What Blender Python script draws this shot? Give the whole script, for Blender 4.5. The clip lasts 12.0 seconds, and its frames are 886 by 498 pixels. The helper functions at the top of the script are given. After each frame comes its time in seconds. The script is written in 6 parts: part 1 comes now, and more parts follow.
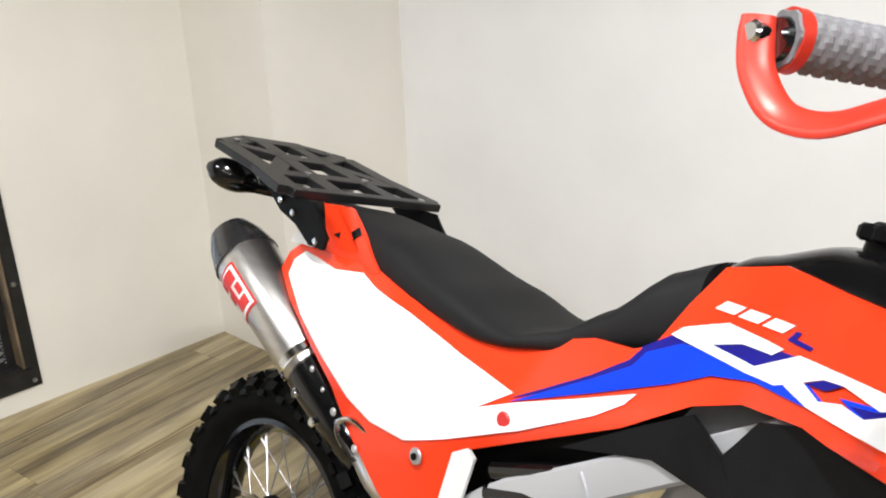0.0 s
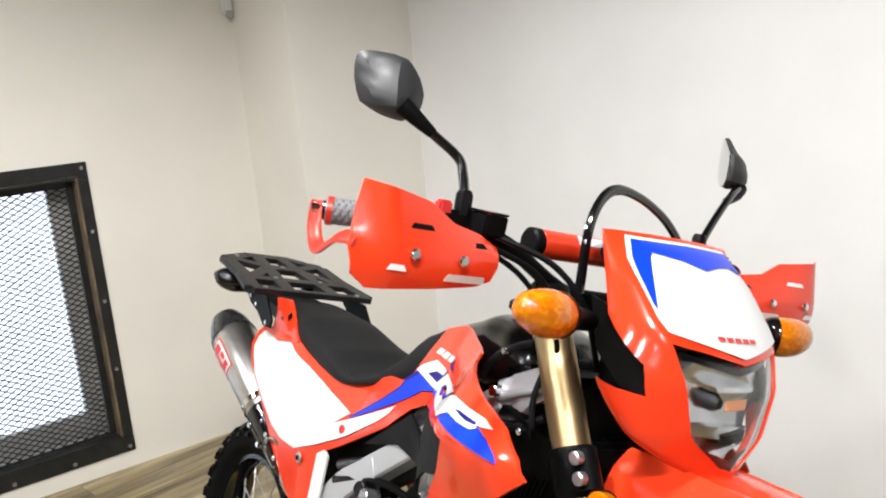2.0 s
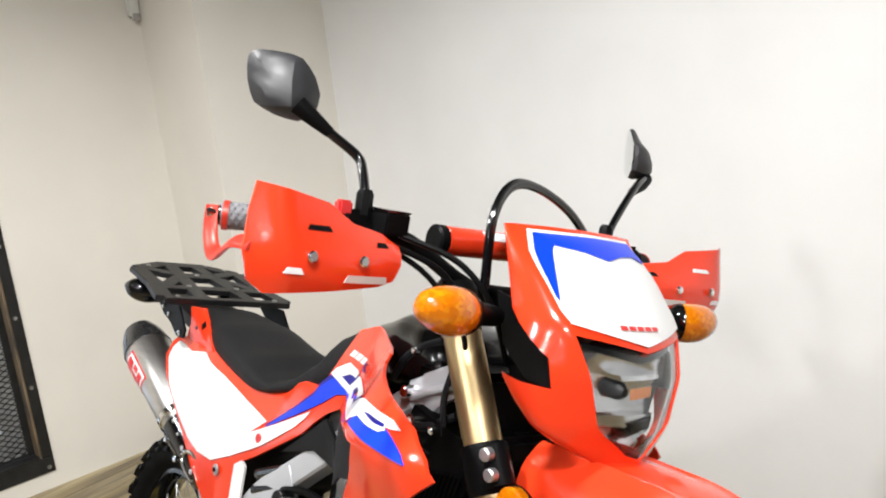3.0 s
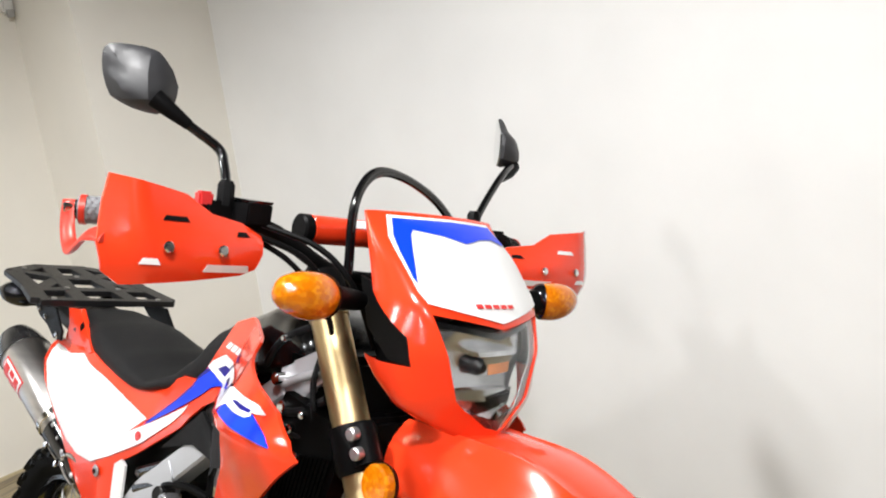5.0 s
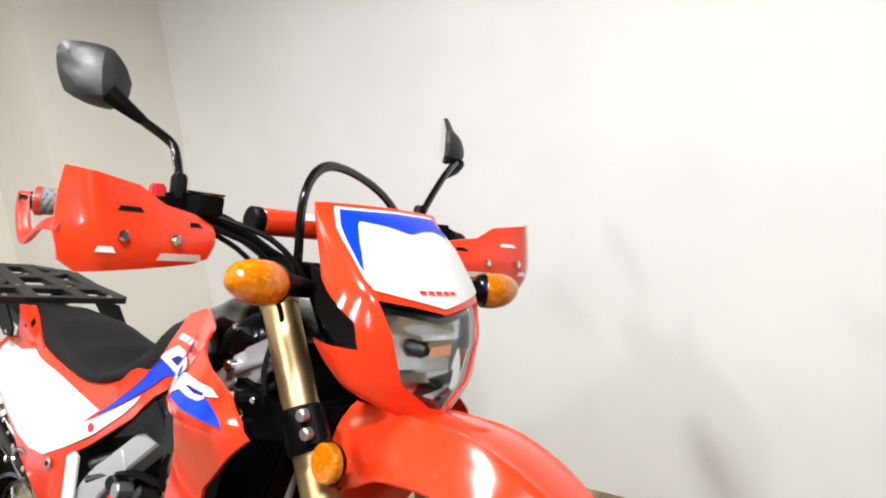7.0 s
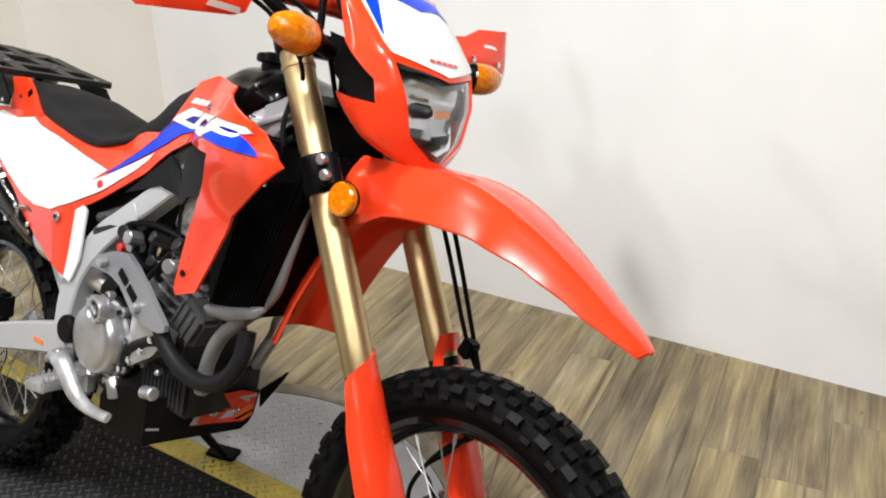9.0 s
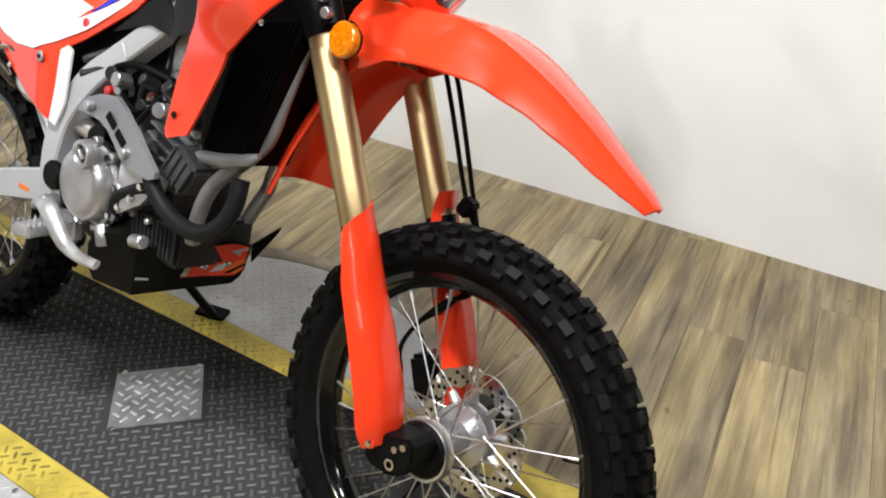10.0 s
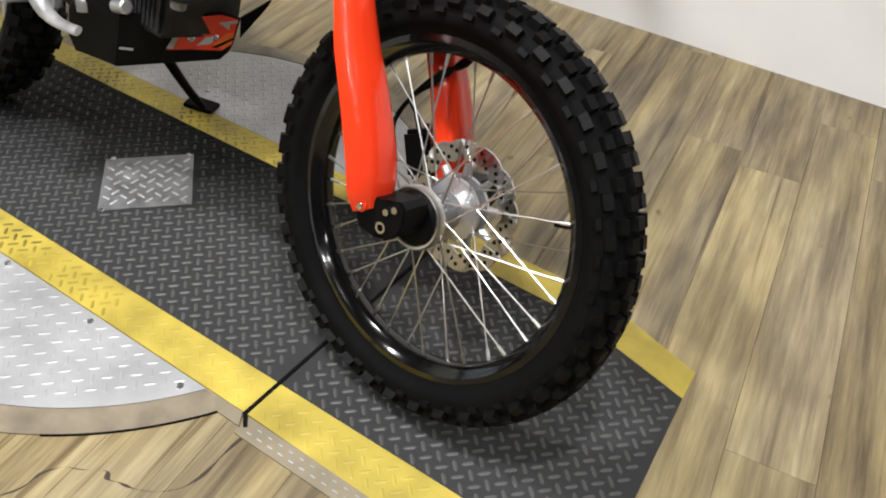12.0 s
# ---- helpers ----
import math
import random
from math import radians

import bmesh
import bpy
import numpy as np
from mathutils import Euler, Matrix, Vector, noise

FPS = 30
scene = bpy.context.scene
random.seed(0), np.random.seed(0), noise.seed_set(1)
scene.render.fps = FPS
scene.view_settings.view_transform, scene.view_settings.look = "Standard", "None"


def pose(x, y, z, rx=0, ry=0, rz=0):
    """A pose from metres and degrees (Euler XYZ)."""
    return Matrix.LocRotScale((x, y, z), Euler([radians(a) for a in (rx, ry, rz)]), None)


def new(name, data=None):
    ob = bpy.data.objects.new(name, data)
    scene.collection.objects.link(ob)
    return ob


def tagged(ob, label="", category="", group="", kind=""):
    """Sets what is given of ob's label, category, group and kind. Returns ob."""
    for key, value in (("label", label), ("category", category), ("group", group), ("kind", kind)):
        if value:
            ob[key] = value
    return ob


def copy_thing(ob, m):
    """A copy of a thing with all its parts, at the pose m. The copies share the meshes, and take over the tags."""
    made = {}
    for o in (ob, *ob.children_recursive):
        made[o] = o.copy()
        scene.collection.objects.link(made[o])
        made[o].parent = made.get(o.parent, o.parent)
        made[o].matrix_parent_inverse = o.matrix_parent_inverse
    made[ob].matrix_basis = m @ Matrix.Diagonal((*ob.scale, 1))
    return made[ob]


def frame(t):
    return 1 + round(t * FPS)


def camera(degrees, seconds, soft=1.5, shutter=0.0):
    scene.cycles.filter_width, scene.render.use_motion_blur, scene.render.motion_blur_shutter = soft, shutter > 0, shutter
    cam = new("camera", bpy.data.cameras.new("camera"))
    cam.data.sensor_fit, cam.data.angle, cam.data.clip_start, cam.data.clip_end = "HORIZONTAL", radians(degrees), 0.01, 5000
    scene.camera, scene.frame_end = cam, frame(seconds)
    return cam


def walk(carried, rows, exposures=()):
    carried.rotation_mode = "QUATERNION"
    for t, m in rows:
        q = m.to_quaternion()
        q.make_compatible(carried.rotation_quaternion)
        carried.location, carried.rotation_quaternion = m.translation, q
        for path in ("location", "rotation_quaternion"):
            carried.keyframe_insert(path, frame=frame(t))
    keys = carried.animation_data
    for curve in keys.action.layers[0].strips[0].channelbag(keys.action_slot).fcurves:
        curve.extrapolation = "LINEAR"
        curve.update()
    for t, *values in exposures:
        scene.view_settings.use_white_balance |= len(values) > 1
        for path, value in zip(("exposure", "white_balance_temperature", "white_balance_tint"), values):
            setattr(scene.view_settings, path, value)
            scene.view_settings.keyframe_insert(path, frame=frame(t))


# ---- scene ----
cam = camera(55.64, 12.0, soft=2.0)
walk(cam, [
    (0.0, pose(1.1076, -0.5569, 1.3410, 70.421, 2.255, 42.979)),
    (0.5, pose(1.3312, -0.6598, 1.3956, 72.622, 3.072, 47.791)),
    (1.0, pose(1.6612, -0.6426, 1.3993, 74.595, 0.732, 54.210)),
    (1.5, pose(1.8122, -0.6242, 1.4386, 77.912, 4.248, 55.142)),
    (2.0, pose(1.8451, -0.6015, 1.4371, 78.476, 5.241, 51.726)),
    (2.5, pose(1.8532, -0.5783, 1.4333, 78.208, 6.012, 48.739)),
    (3.0, pose(1.8603, -0.5632, 1.4300, 77.915, 6.596, 46.816)),
    (3.5, pose(1.8742, -0.5545, 1.4274, 77.957, 6.959, 44.775)),
    (3.7, pose(1.8816, -0.5519, 1.4258, 77.812, 6.928, 43.770)),
    (5.3, pose(1.9352, -0.5473, 1.4152, 76.987, 7.076, 39.877)),
    (5.5, pose(1.9354, -0.5477, 1.4153, 77.084, 7.104, 39.410)),
    (6.0, pose(1.9500, -0.5415, 1.4110, 76.992, 7.193, 38.454)),
    (6.5, pose(1.9586, -0.5494, 1.4074, 76.669, 6.465, 37.873)),
    (6.7, pose(1.9679, -0.5548, 1.4089, 76.967, 6.719, 37.643)),
    (8.3, pose(2.0102, -0.8226, 1.3816, 72.537, 3.048, 33.215)),
    (8.5, pose(2.0144, -0.8301, 1.3640, 70.431, 2.367, 33.318)),
    (9.0, pose(2.0144, -0.8396, 1.3283, 67.545, 1.159, 33.549)),
    (9.5, pose(2.0037, -0.8320, 1.2893, 63.561, -0.646, 33.615)),
    (10.0, pose(1.9922, -0.8429, 1.2585, 60.171, -1.507, 33.910)),
    (10.5, pose(1.9888, -0.8507, 1.2176, 56.099, -2.390, 33.528)),
    (11.0, pose(1.9957, -0.8655, 1.1871, 53.634, -3.171, 33.616)),
    (11.5, pose(2.0086, -0.8809, 1.1554, 50.861, -3.734, 34.193)),
    (12.0, pose(2.0203, -0.8810, 1.1434, 49.823, -3.286, 34.520)),
])

# ---------------------------------------------------------------- light
world = bpy.data.worlds.new("world")
scene.world = world
world.use_nodes = True
world.node_tree.nodes["Background"].inputs[0].default_value = (0.9, 0.95, 1.0, 1)
world.node_tree.nodes["Background"].inputs[1].default_value = 0.2
scene.view_settings.exposure = -0.12

CEIL = 2.75
# the fourth lamp is added only to brighten the left walls
LAMPS = [(0.75, -0.45), (2.0, -0.55), (3.1, -0.75), (-0.4, -1.3), (1.27, -2.3), (2.4, -2.4), (3.4, -2.4)]
for k, (lx, ly) in enumerate(LAMPS):
    ld = bpy.data.lights.new("downlight_bulb", "SPOT")
    ld.energy, ld.color, ld.shadow_soft_size = (180.0, 160.0, 70.0, 80.0, 125.0, 45.0, 25.0)[k], (1.0, 0.995, 0.985), 0.07
    ld.spot_size, ld.spot_blend = radians(164), 0.5
    lo = new("downlight_bulb", ld)
    lo.matrix_world = pose(lx, ly, CEIL - 0.055)


# ---------------------------------------------------------------- materials
def material(name, color, rough=0.5, metal=0.0, var=0.0, scale=20.0, bump=0.0, bscale=200.0, coat=0.0, rvar=0.0, rand=0.0, stretch=(1, 1, 1), dark=None, spec=0.5):
    m = bpy.data.materials.new(name)
    m.use_nodes = True
    nt = m.node_tree
    b = nt.nodes["Principled BSDF"]
    b.inputs["Base Color"].default_value = (*color, 1)
    b.inputs["Roughness"].default_value = rough
    b.inputs["Metallic"].default_value = metal
    b.inputs["Coat Weight"].default_value = coat
    b.inputs["Specular IOR Level"].default_value = spec
    co = nt.nodes.new("ShaderNodeTexCoord")
    mp = nt.nodes.new("ShaderNodeMapping")
    mp.inputs["Scale"].default_value = stretch
    nt.links.new(co.outputs["Object"], mp.inputs["Vector"])
    col = None
    if var > 0:
        n = nt.nodes.new("ShaderNodeTexNoise")
        n.inputs["Scale"].default_value, n.inputs["Detail"].default_value = scale, 6
        nt.links.new(mp.outputs[0], n.inputs["Vector"])
        r = nt.nodes.new("ShaderNodeValToRGB")
        lo_c = dark if dark else tuple(c * (1 - var) for c in color)
        r.color_ramp.elements[0].position, r.color_ramp.elements[1].position = 0.3, 0.7
        r.color_ramp.elements[0].color = (*lo_c, 1)
        r.color_ramp.elements[1].color = (*[min(1, c * (1 + var * 0.4)) for c in color], 1)
        nt.links.new(n.outputs["Fac"], r.inputs["Fac"])
        col = r.outputs[0]
        if rvar > 0:
            mr = nt.nodes.new("ShaderNodeMapRange")
            mr.inputs["To Min"].default_value, mr.inputs["To Max"].default_value = max(0.02, rough - rvar), min(1, rough + rvar)
            nt.links.new(n.outputs["Fac"], mr.inputs["Value"])
            nt.links.new(mr.outputs[0], b.inputs["Roughness"])
    if rand > 0:
        oi = nt.nodes.new("ShaderNodeObjectInfo")
        mr2 = nt.nodes.new("ShaderNodeMapRange")
        mr2.inputs["To Min"].default_value, mr2.inputs["To Max"].default_value = 1 - rand, 1 + rand
        nt.links.new(oi.outputs["Random"], mr2.inputs["Value"])
        hv = nt.nodes.new("ShaderNodeHueSaturation")
        nt.links.new(mr2.outputs[0], hv.inputs["Value"])
        if col:
            nt.links.new(col, hv.inputs["Color"])
        else:
            hv.inputs["Color"].default_value = (*color, 1)
        col = hv.outputs[0]
    if col:
        nt.links.new(col, b.inputs["Base Color"])
    if bump > 0:
        n2 = nt.nodes.new("ShaderNodeTexNoise")
        n2.inputs["Scale"].default_value, n2.inputs["Detail"].default_value = bscale, 4
        nt.links.new(mp.outputs[0], n2.inputs["Vector"])
        bp = nt.nodes.new("ShaderNodeBump")
        bp.inputs["Strength"].default_value, bp.inputs["Distance"].default_value = bump, 0.002
        nt.links.new(n2.outputs["Fac"], bp.inputs["Height"])
        nt.links.new(bp.outputs[0], b.inputs["Normal"])
    return m


def wood_material(name):
    m = material(name, (0.36, 0.27, 0.15), 0.42)
    nt = m.node_tree
    b = nt.nodes["Principled BSDF"]
    co, oi = nt.nodes.new("ShaderNodeTexCoord"), nt.nodes.new("ShaderNodeObjectInfo")
    add = nt.nodes.new("ShaderNodeVectorMath")
    sc = nt.nodes.new("ShaderNodeVectorMath")
    sc.operation = "SCALE"
    sc.inputs[0].default_value = (7.0, 31.0, 3.0)
    nt.links.new(oi.outputs["Random"], sc.inputs["Scale"])
    nt.links.new(co.outputs["Object"], add.inputs[0])
    nt.links.new(sc.outputs[0], add.inputs[1])

    def noise_at(stretch, scale, detail, rough=0.6):
        mp = nt.nodes.new("ShaderNodeMapping")
        mp.inputs["Scale"].default_value = stretch
        nt.links.new(add.outputs[0], mp.inputs["Vector"])
        n = nt.nodes.new("ShaderNodeTexNoise")
        n.inputs["Scale"].default_value, n.inputs["Detail"].default_value, n.inputs["Roughness"].default_value = scale, detail, rough
        nt.links.new(mp.outputs[0], n.inputs["Vector"])
        return n.outputs["Fac"]

    fine, grain, cloud = noise_at((150, 4.5, 1), 1, 6, 0.7), noise_at((24, 1.6, 1), 1, 8, 0.68), noise_at((9, 1.5, 1), 1, 4, 0.55)
    knots, seams = noise_at((26, 13, 1), 1, 2, 0.4), noise_at((48, 0.9, 1), 1, 3, 0.5)

    def blend(a_, c_, f_):
        mx = nt.nodes.new("ShaderNodeMix")
        mx.inputs[0].default_value = f_
        nt.links.new(a_, mx.inputs[2])
        nt.links.new(c_, mx.inputs[3])
        return mx.outputs[0]

    def ramp(src, *stops):
        r_ = nt.nodes.new("ShaderNodeValToRGB")
        while len(r_.color_ramp.elements) < len(stops):
            r_.color_ramp.elements.new(0.5)
        for el, (p_, c_) in zip(r_.color_ramp.elements, stops):
            el.position, el.color = p_, (*c_, 1)
        nt.links.new(src, r_.inputs["Fac"])
        return r_.outputs[0]

    def times(a_, c_):
        mx = nt.nodes.new("ShaderNodeMix")
        mx.data_type, mx.blend_type = "RGBA", "MULTIPLY"
        mx.inputs[0].default_value = 1.0
        nt.links.new(a_, mx.inputs[6])
        nt.links.new(c_, mx.inputs[7])
        return mx.outputs[2]

    tone = ramp(blend(blend(grain, cloud, 0.42), fine, 0.16), (0.37, (0.098, 0.072, 0.040)), (0.445, (0.195, 0.150, 0.082)), (0.51, (0.300, 0.236, 0.124)), (0.60, (0.46, 0.375, 0.202)))
    tone = times(tone, ramp(seams, (0.31, (0.50, 0.45, 0.38)), (0.39, (1, 1, 1))))
    tone = times(tone, ramp(knots, (0.19, (0.50, 0.42, 0.33)), (0.27, (1, 1, 1))))
    # narrow printed strips, each with its own tone, and a slow drift between yellow and grey
    sx, st_, fl, wn = nt.nodes.new("ShaderNodeSeparateXYZ"), nt.nodes.new("ShaderNodeMath"), nt.nodes.new("ShaderNodeMath"), nt.nodes.new("ShaderNodeTexWhiteNoise")
    st_.operation, fl.operation, wn.noise_dimensions = "MULTIPLY", "FLOOR", "1D"
    st_.inputs[1].default_value = 15.5
    nt.links.new(add.outputs[0], sx.inputs[0])
    nt.links.new(sx.outputs["X"], st_.inputs[0])
    nt.links.new(st_.outputs[0], fl.inputs[0])
    nt.links.new(fl.outputs[0], wn.inputs["W"])
    tone = times(tone, ramp(wn.outputs["Value"], (0.0, (0.91, 0.905, 0.90)), (1.0, (1.09, 1.09, 1.09))))
    tone = times(tone, ramp(noise_at((5, 1.1, 1), 1, 3, 0.5), (0.40, (1.00, 0.985, 0.93)), (0.60, (0.99, 1.02, 1.16))))
    hv, mr = nt.nodes.new("ShaderNodeHueSaturation"), nt.nodes.new("ShaderNodeMapRange")
    mr.inputs["To Min"].default_value, mr.inputs["To Max"].default_value = 0.93, 1.06
    nt.links.new(oi.outputs["Random"], mr.inputs["Value"])
    nt.links.new(mr.outputs[0], hv.inputs["Value"])
    hv.inputs["Saturation"].default_value = 1.0
    nt.links.new(tone, hv.inputs["Color"])
    nt.links.new(hv.outputs[0], b.inputs["Base Color"])
    bp = nt.nodes.new("ShaderNodeBump")
    bp.inputs["Strength"].default_value, bp.inputs["Distance"].default_value = 0.25, 0.001
    nt.links.new(fine, bp.inputs["Height"])
    nt.links.new(bp.outputs[0], b.inputs["Normal"])
    return m


M_WALL = material("wall_paint", (0.85, 0.85, 0.845), 0.6, var=0.05, scale=2.5, bump=0.12, bscale=140)
M_CREAM = material("cream_wall_paint", (0.83, 0.80, 0.735), 0.6, var=0.05, scale=2.5, bump=0.12, bscale=140)
# ceiling and closing walls out of view, darkened to lower the fill light
M_CEIL = material("ceiling_paint", (0.09, 0.09, 0.092), 0.8, var=0.1, scale=3)
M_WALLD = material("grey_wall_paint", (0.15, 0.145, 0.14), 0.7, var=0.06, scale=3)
M_WOOD = wood_material("plank_vinyl")
M_SUB = material("floor_joint", (0.13, 0.10, 0.06), 0.8, var=0.2)
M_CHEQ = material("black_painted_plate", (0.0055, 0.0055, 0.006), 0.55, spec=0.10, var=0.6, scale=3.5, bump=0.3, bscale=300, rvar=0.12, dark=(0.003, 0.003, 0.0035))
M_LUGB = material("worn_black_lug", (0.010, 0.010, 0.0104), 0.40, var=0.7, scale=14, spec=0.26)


def dust_and_bike_shade(m, tint, x0, x1):
    """Pale road dust, uneven over the near side and ramp end, faded out to paint the bike's shadow."""
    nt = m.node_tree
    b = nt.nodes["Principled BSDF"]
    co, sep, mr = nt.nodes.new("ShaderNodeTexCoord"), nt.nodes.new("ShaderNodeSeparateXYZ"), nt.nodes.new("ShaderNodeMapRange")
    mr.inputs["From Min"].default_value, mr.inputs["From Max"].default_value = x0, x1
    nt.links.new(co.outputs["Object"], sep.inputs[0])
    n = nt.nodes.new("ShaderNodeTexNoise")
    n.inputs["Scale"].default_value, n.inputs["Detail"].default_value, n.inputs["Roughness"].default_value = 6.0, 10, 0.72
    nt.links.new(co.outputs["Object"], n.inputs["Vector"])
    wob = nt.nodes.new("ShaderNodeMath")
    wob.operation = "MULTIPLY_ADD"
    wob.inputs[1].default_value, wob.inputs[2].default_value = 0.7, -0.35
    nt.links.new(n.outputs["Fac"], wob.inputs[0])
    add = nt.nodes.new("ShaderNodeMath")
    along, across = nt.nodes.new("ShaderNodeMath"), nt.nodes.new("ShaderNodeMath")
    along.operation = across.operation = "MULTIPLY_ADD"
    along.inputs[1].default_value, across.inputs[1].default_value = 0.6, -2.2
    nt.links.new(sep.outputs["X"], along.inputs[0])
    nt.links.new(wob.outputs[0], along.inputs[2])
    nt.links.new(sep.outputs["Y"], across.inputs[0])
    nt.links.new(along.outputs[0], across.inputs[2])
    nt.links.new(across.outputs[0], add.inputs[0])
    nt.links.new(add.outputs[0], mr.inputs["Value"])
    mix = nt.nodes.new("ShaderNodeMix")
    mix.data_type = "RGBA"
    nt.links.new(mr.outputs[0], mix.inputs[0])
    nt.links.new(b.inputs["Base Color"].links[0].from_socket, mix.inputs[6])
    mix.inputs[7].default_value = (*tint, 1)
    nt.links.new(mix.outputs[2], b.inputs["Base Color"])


# dark end of the fade stands in for the bike's shadow
dust_and_bike_shade(M_CHEQ, (0.044, 0.044, 0.045), 0.38, 1.0)
dust_and_bike_shade(M_LUGB, (0.090, 0.090, 0.089), 0.38, 1.0)
M_YEL = material("yellow_paint", (0.58, 0.45, 0.075), 0.5, var=0.38, scale=9, bump=0.15, bscale=250, rvar=0.1)
M_PLATE = material("dull_scuffed_aluminium", (0.27, 0.272, 0.28), 0.48, metal=0.45, var=0.35, scale=22, rvar=0.12, bump=0.2, bscale=160)
M_ALU = material("bare_aluminium_plate", (0.52, 0.525, 0.54), 0.5, metal=0.4, var=0.18, scale=8, rvar=0.1)
M_STEEL = material("zinc_screw", (0.6, 0.6, 0.6), 0.3, metal=1.0)
# dark seams, and a fill that paints the shade of uncut holes
M_DARKGAP = material("dark_rubber_seam", (0.005, 0.005, 0.005), 0.8, spec=0.08)
M_STRIP = material("pale_edge_strip", (0.30, 0.255, 0.18), 0.45, var=0.25, scale=12)
M_RINGW = material("worn_ring_trim", (0.27, 0.225, 0.16), 0.5, var=0.4, scale=16)


# ---------------------------------------------------------------- mesh helpers
def mesh_of(name, bm):
    me = bpy.data.meshes.new(name)
    bmesh.ops.recalc_face_normals(bm, faces=bm.faces)
    bm.to_mesh(me)
    bm.free()
    return me


def smooth(me, angle=35):
    me.polygons.foreach_set("use_smooth", [True] * len(me.polygons))
    me.set_sharp_from_angle(angle=radians(angle))


def part(name, bm, mat, parent=None, label="", m=None, angle=35):
    """One mesh object under a thing or a part, in the coordinates of its top-level thing."""
    me = mesh_of(name, bm)
    smooth(me, angle)
    me.materials.append(mat)
    ob = new(name, me)
    if parent:
        ob.parent = parent
    if m is not None:
        ob.matrix_basis = m
    if label:
        tagged(ob, label)
    return ob


def box(bm, x0, x1, y0, y1, z0, z1, bevel=0.0):
    v = [bm.verts.new((x, y, z)) for z in (z0, z1) for y in (y0, y1) for x in (x0, x1)]
    fs = [bm.faces.new([v[i] for i in q]) for q in ((0, 1, 3, 2), (4, 6, 7, 5), (0, 4, 5, 1), (2, 3, 7, 6), (0, 2, 6, 4), (1, 5, 7, 3))]
    if bevel > 0:
        es = list({e for f_ in fs for e in f_.edges})
        bmesh.ops.bevel(bm, geom=es, offset=bevel, segments=2, affect="EDGES")
    return bm


def fbox(*a, **k):
    return box(bmesh.new(), *a, **k)


# ---------------------------------------------------------------- room
XL, YB, YJ, XJ = -1.545, 1.558, 0.980, -1.083
XR, YF = 4.6, -4.6
WT = 0.16


def structure(name, bm, mat, label, m=None):
    return tagged(part(name, bm, mat, None, "", m), label, name.split("_")[0], kind="structure")


sub = structure("floor", fbox(XL - 0.3, XR + 0.2, YF - 0.2, YB + 0.3, -0.12, -0.009), M_SUB, "wood-look vinyl plank floor with narrow dark joints")
structure("ceiling", fbox(XL - 0.3, XR + 0.2, YF - 0.2, YB + 0.3, CEIL, CEIL + 0.12), M_CEIL, "plain dark painted ceiling with round downlights")
structure("wall_back", fbox(XJ - WT, XR + WT, YB, YB + WT, -0.1, CEIL), M_WALL, "smooth off-white painted wall")
bm = fbox(XJ - WT, XJ, YJ, YB, -0.1, CEIL)
structure("wall_return", bm, M_CREAM, "short cream return of the boxed-out corner")
structure("wall_corner", fbox(XL - WT, XJ - WT, YJ, YJ + WT, -0.1, CEIL), M_CREAM, "cream painted boxed-out corner wall")
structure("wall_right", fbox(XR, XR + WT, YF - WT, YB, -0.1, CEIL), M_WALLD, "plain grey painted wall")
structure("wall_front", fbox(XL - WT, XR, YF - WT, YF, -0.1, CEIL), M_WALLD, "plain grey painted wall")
WY0, WY1, WZ0, WZ1 = -1.047, 0.258, 0.129, 1.199
bm = bmesh.new()
box(bm, XL - WT, XL, YF, WY0, -0.1, CEIL)
box(bm, XL - WT, XL, WY1, YJ, -0.1, CEIL)
box(bm, XL - WT, XL, WY0, WY1, -0.1, WZ0)
box(bm, XL - WT, XL, WY0, WY1, WZ1, CEIL)
structure("wall_window", bm, M_CREAM, "cream painted wall around a low caged window")

# window with its recess, sill, jamb, mullion and panes
M_SILL = material("grey_sill_paint", (0.42, 0.41, 0.40), 0.6, var=0.2, scale=8)
M_BROWN = material("brown_stained_wood", (0.24, 0.12, 0.045), 0.5, var=0.35, scale=14, stretch=(1, 6, 1))
M_CAGE = material("black_steel", (0.018, 0.018, 0.018), 0.42, metal=0.2, var=0.4, scale=20, rvar=0.12)
M_RUST = material("rust_stained_steel", (0.19, 0.135, 0.075), 0.6, var=0.75, scale=16, stretch=(1, 1, 0.35), dark=(0.03, 0.024, 0.018))
M_SKY = bpy.data.materials.new("daylight_behind_frosted_glass")
M_SKY.use_nodes = True
_b = M_SKY.node_tree.nodes["Principled BSDF"]
_b.inputs["Base Color"].default_value = (0.7, 0.8, 0.95, 1)
_b.inputs["Emission Color"].default_value = (0.80, 0.89, 1.0, 1)
_b.inputs["Emission Strength"].default_value = 1.7

win = tagged(new("window_1"), "low window with bright daylight behind frosted panes", "window", kind="structure")
XG = XL - WT
part("window_sill", fbox(XG - 0.02, XL - 0.052, WY0, WY1, WZ0 - 0.02, WZ0 + 0.006, bevel=0.003), M_SILL, win)
part("window_frame", fbox(XG - 0.02, XG + 0.03, WY0, WY1, WZ0 + 0.007, WZ0 + 0.100, bevel=0.004), M_SILL, win)
part("window_frame", fbox(XG - 0.02, XG + 0.03, WY1 - 0.090, WY1, WZ0 + 0.101, WZ1, bevel=0.004), M_SILL, win)
part("window_frame", fbox(XG - 0.02, XG + 0.03, WY0, WY0 + 0.05, WZ0 + 0.101, WZ1, bevel=0.004), M_SILL, win)
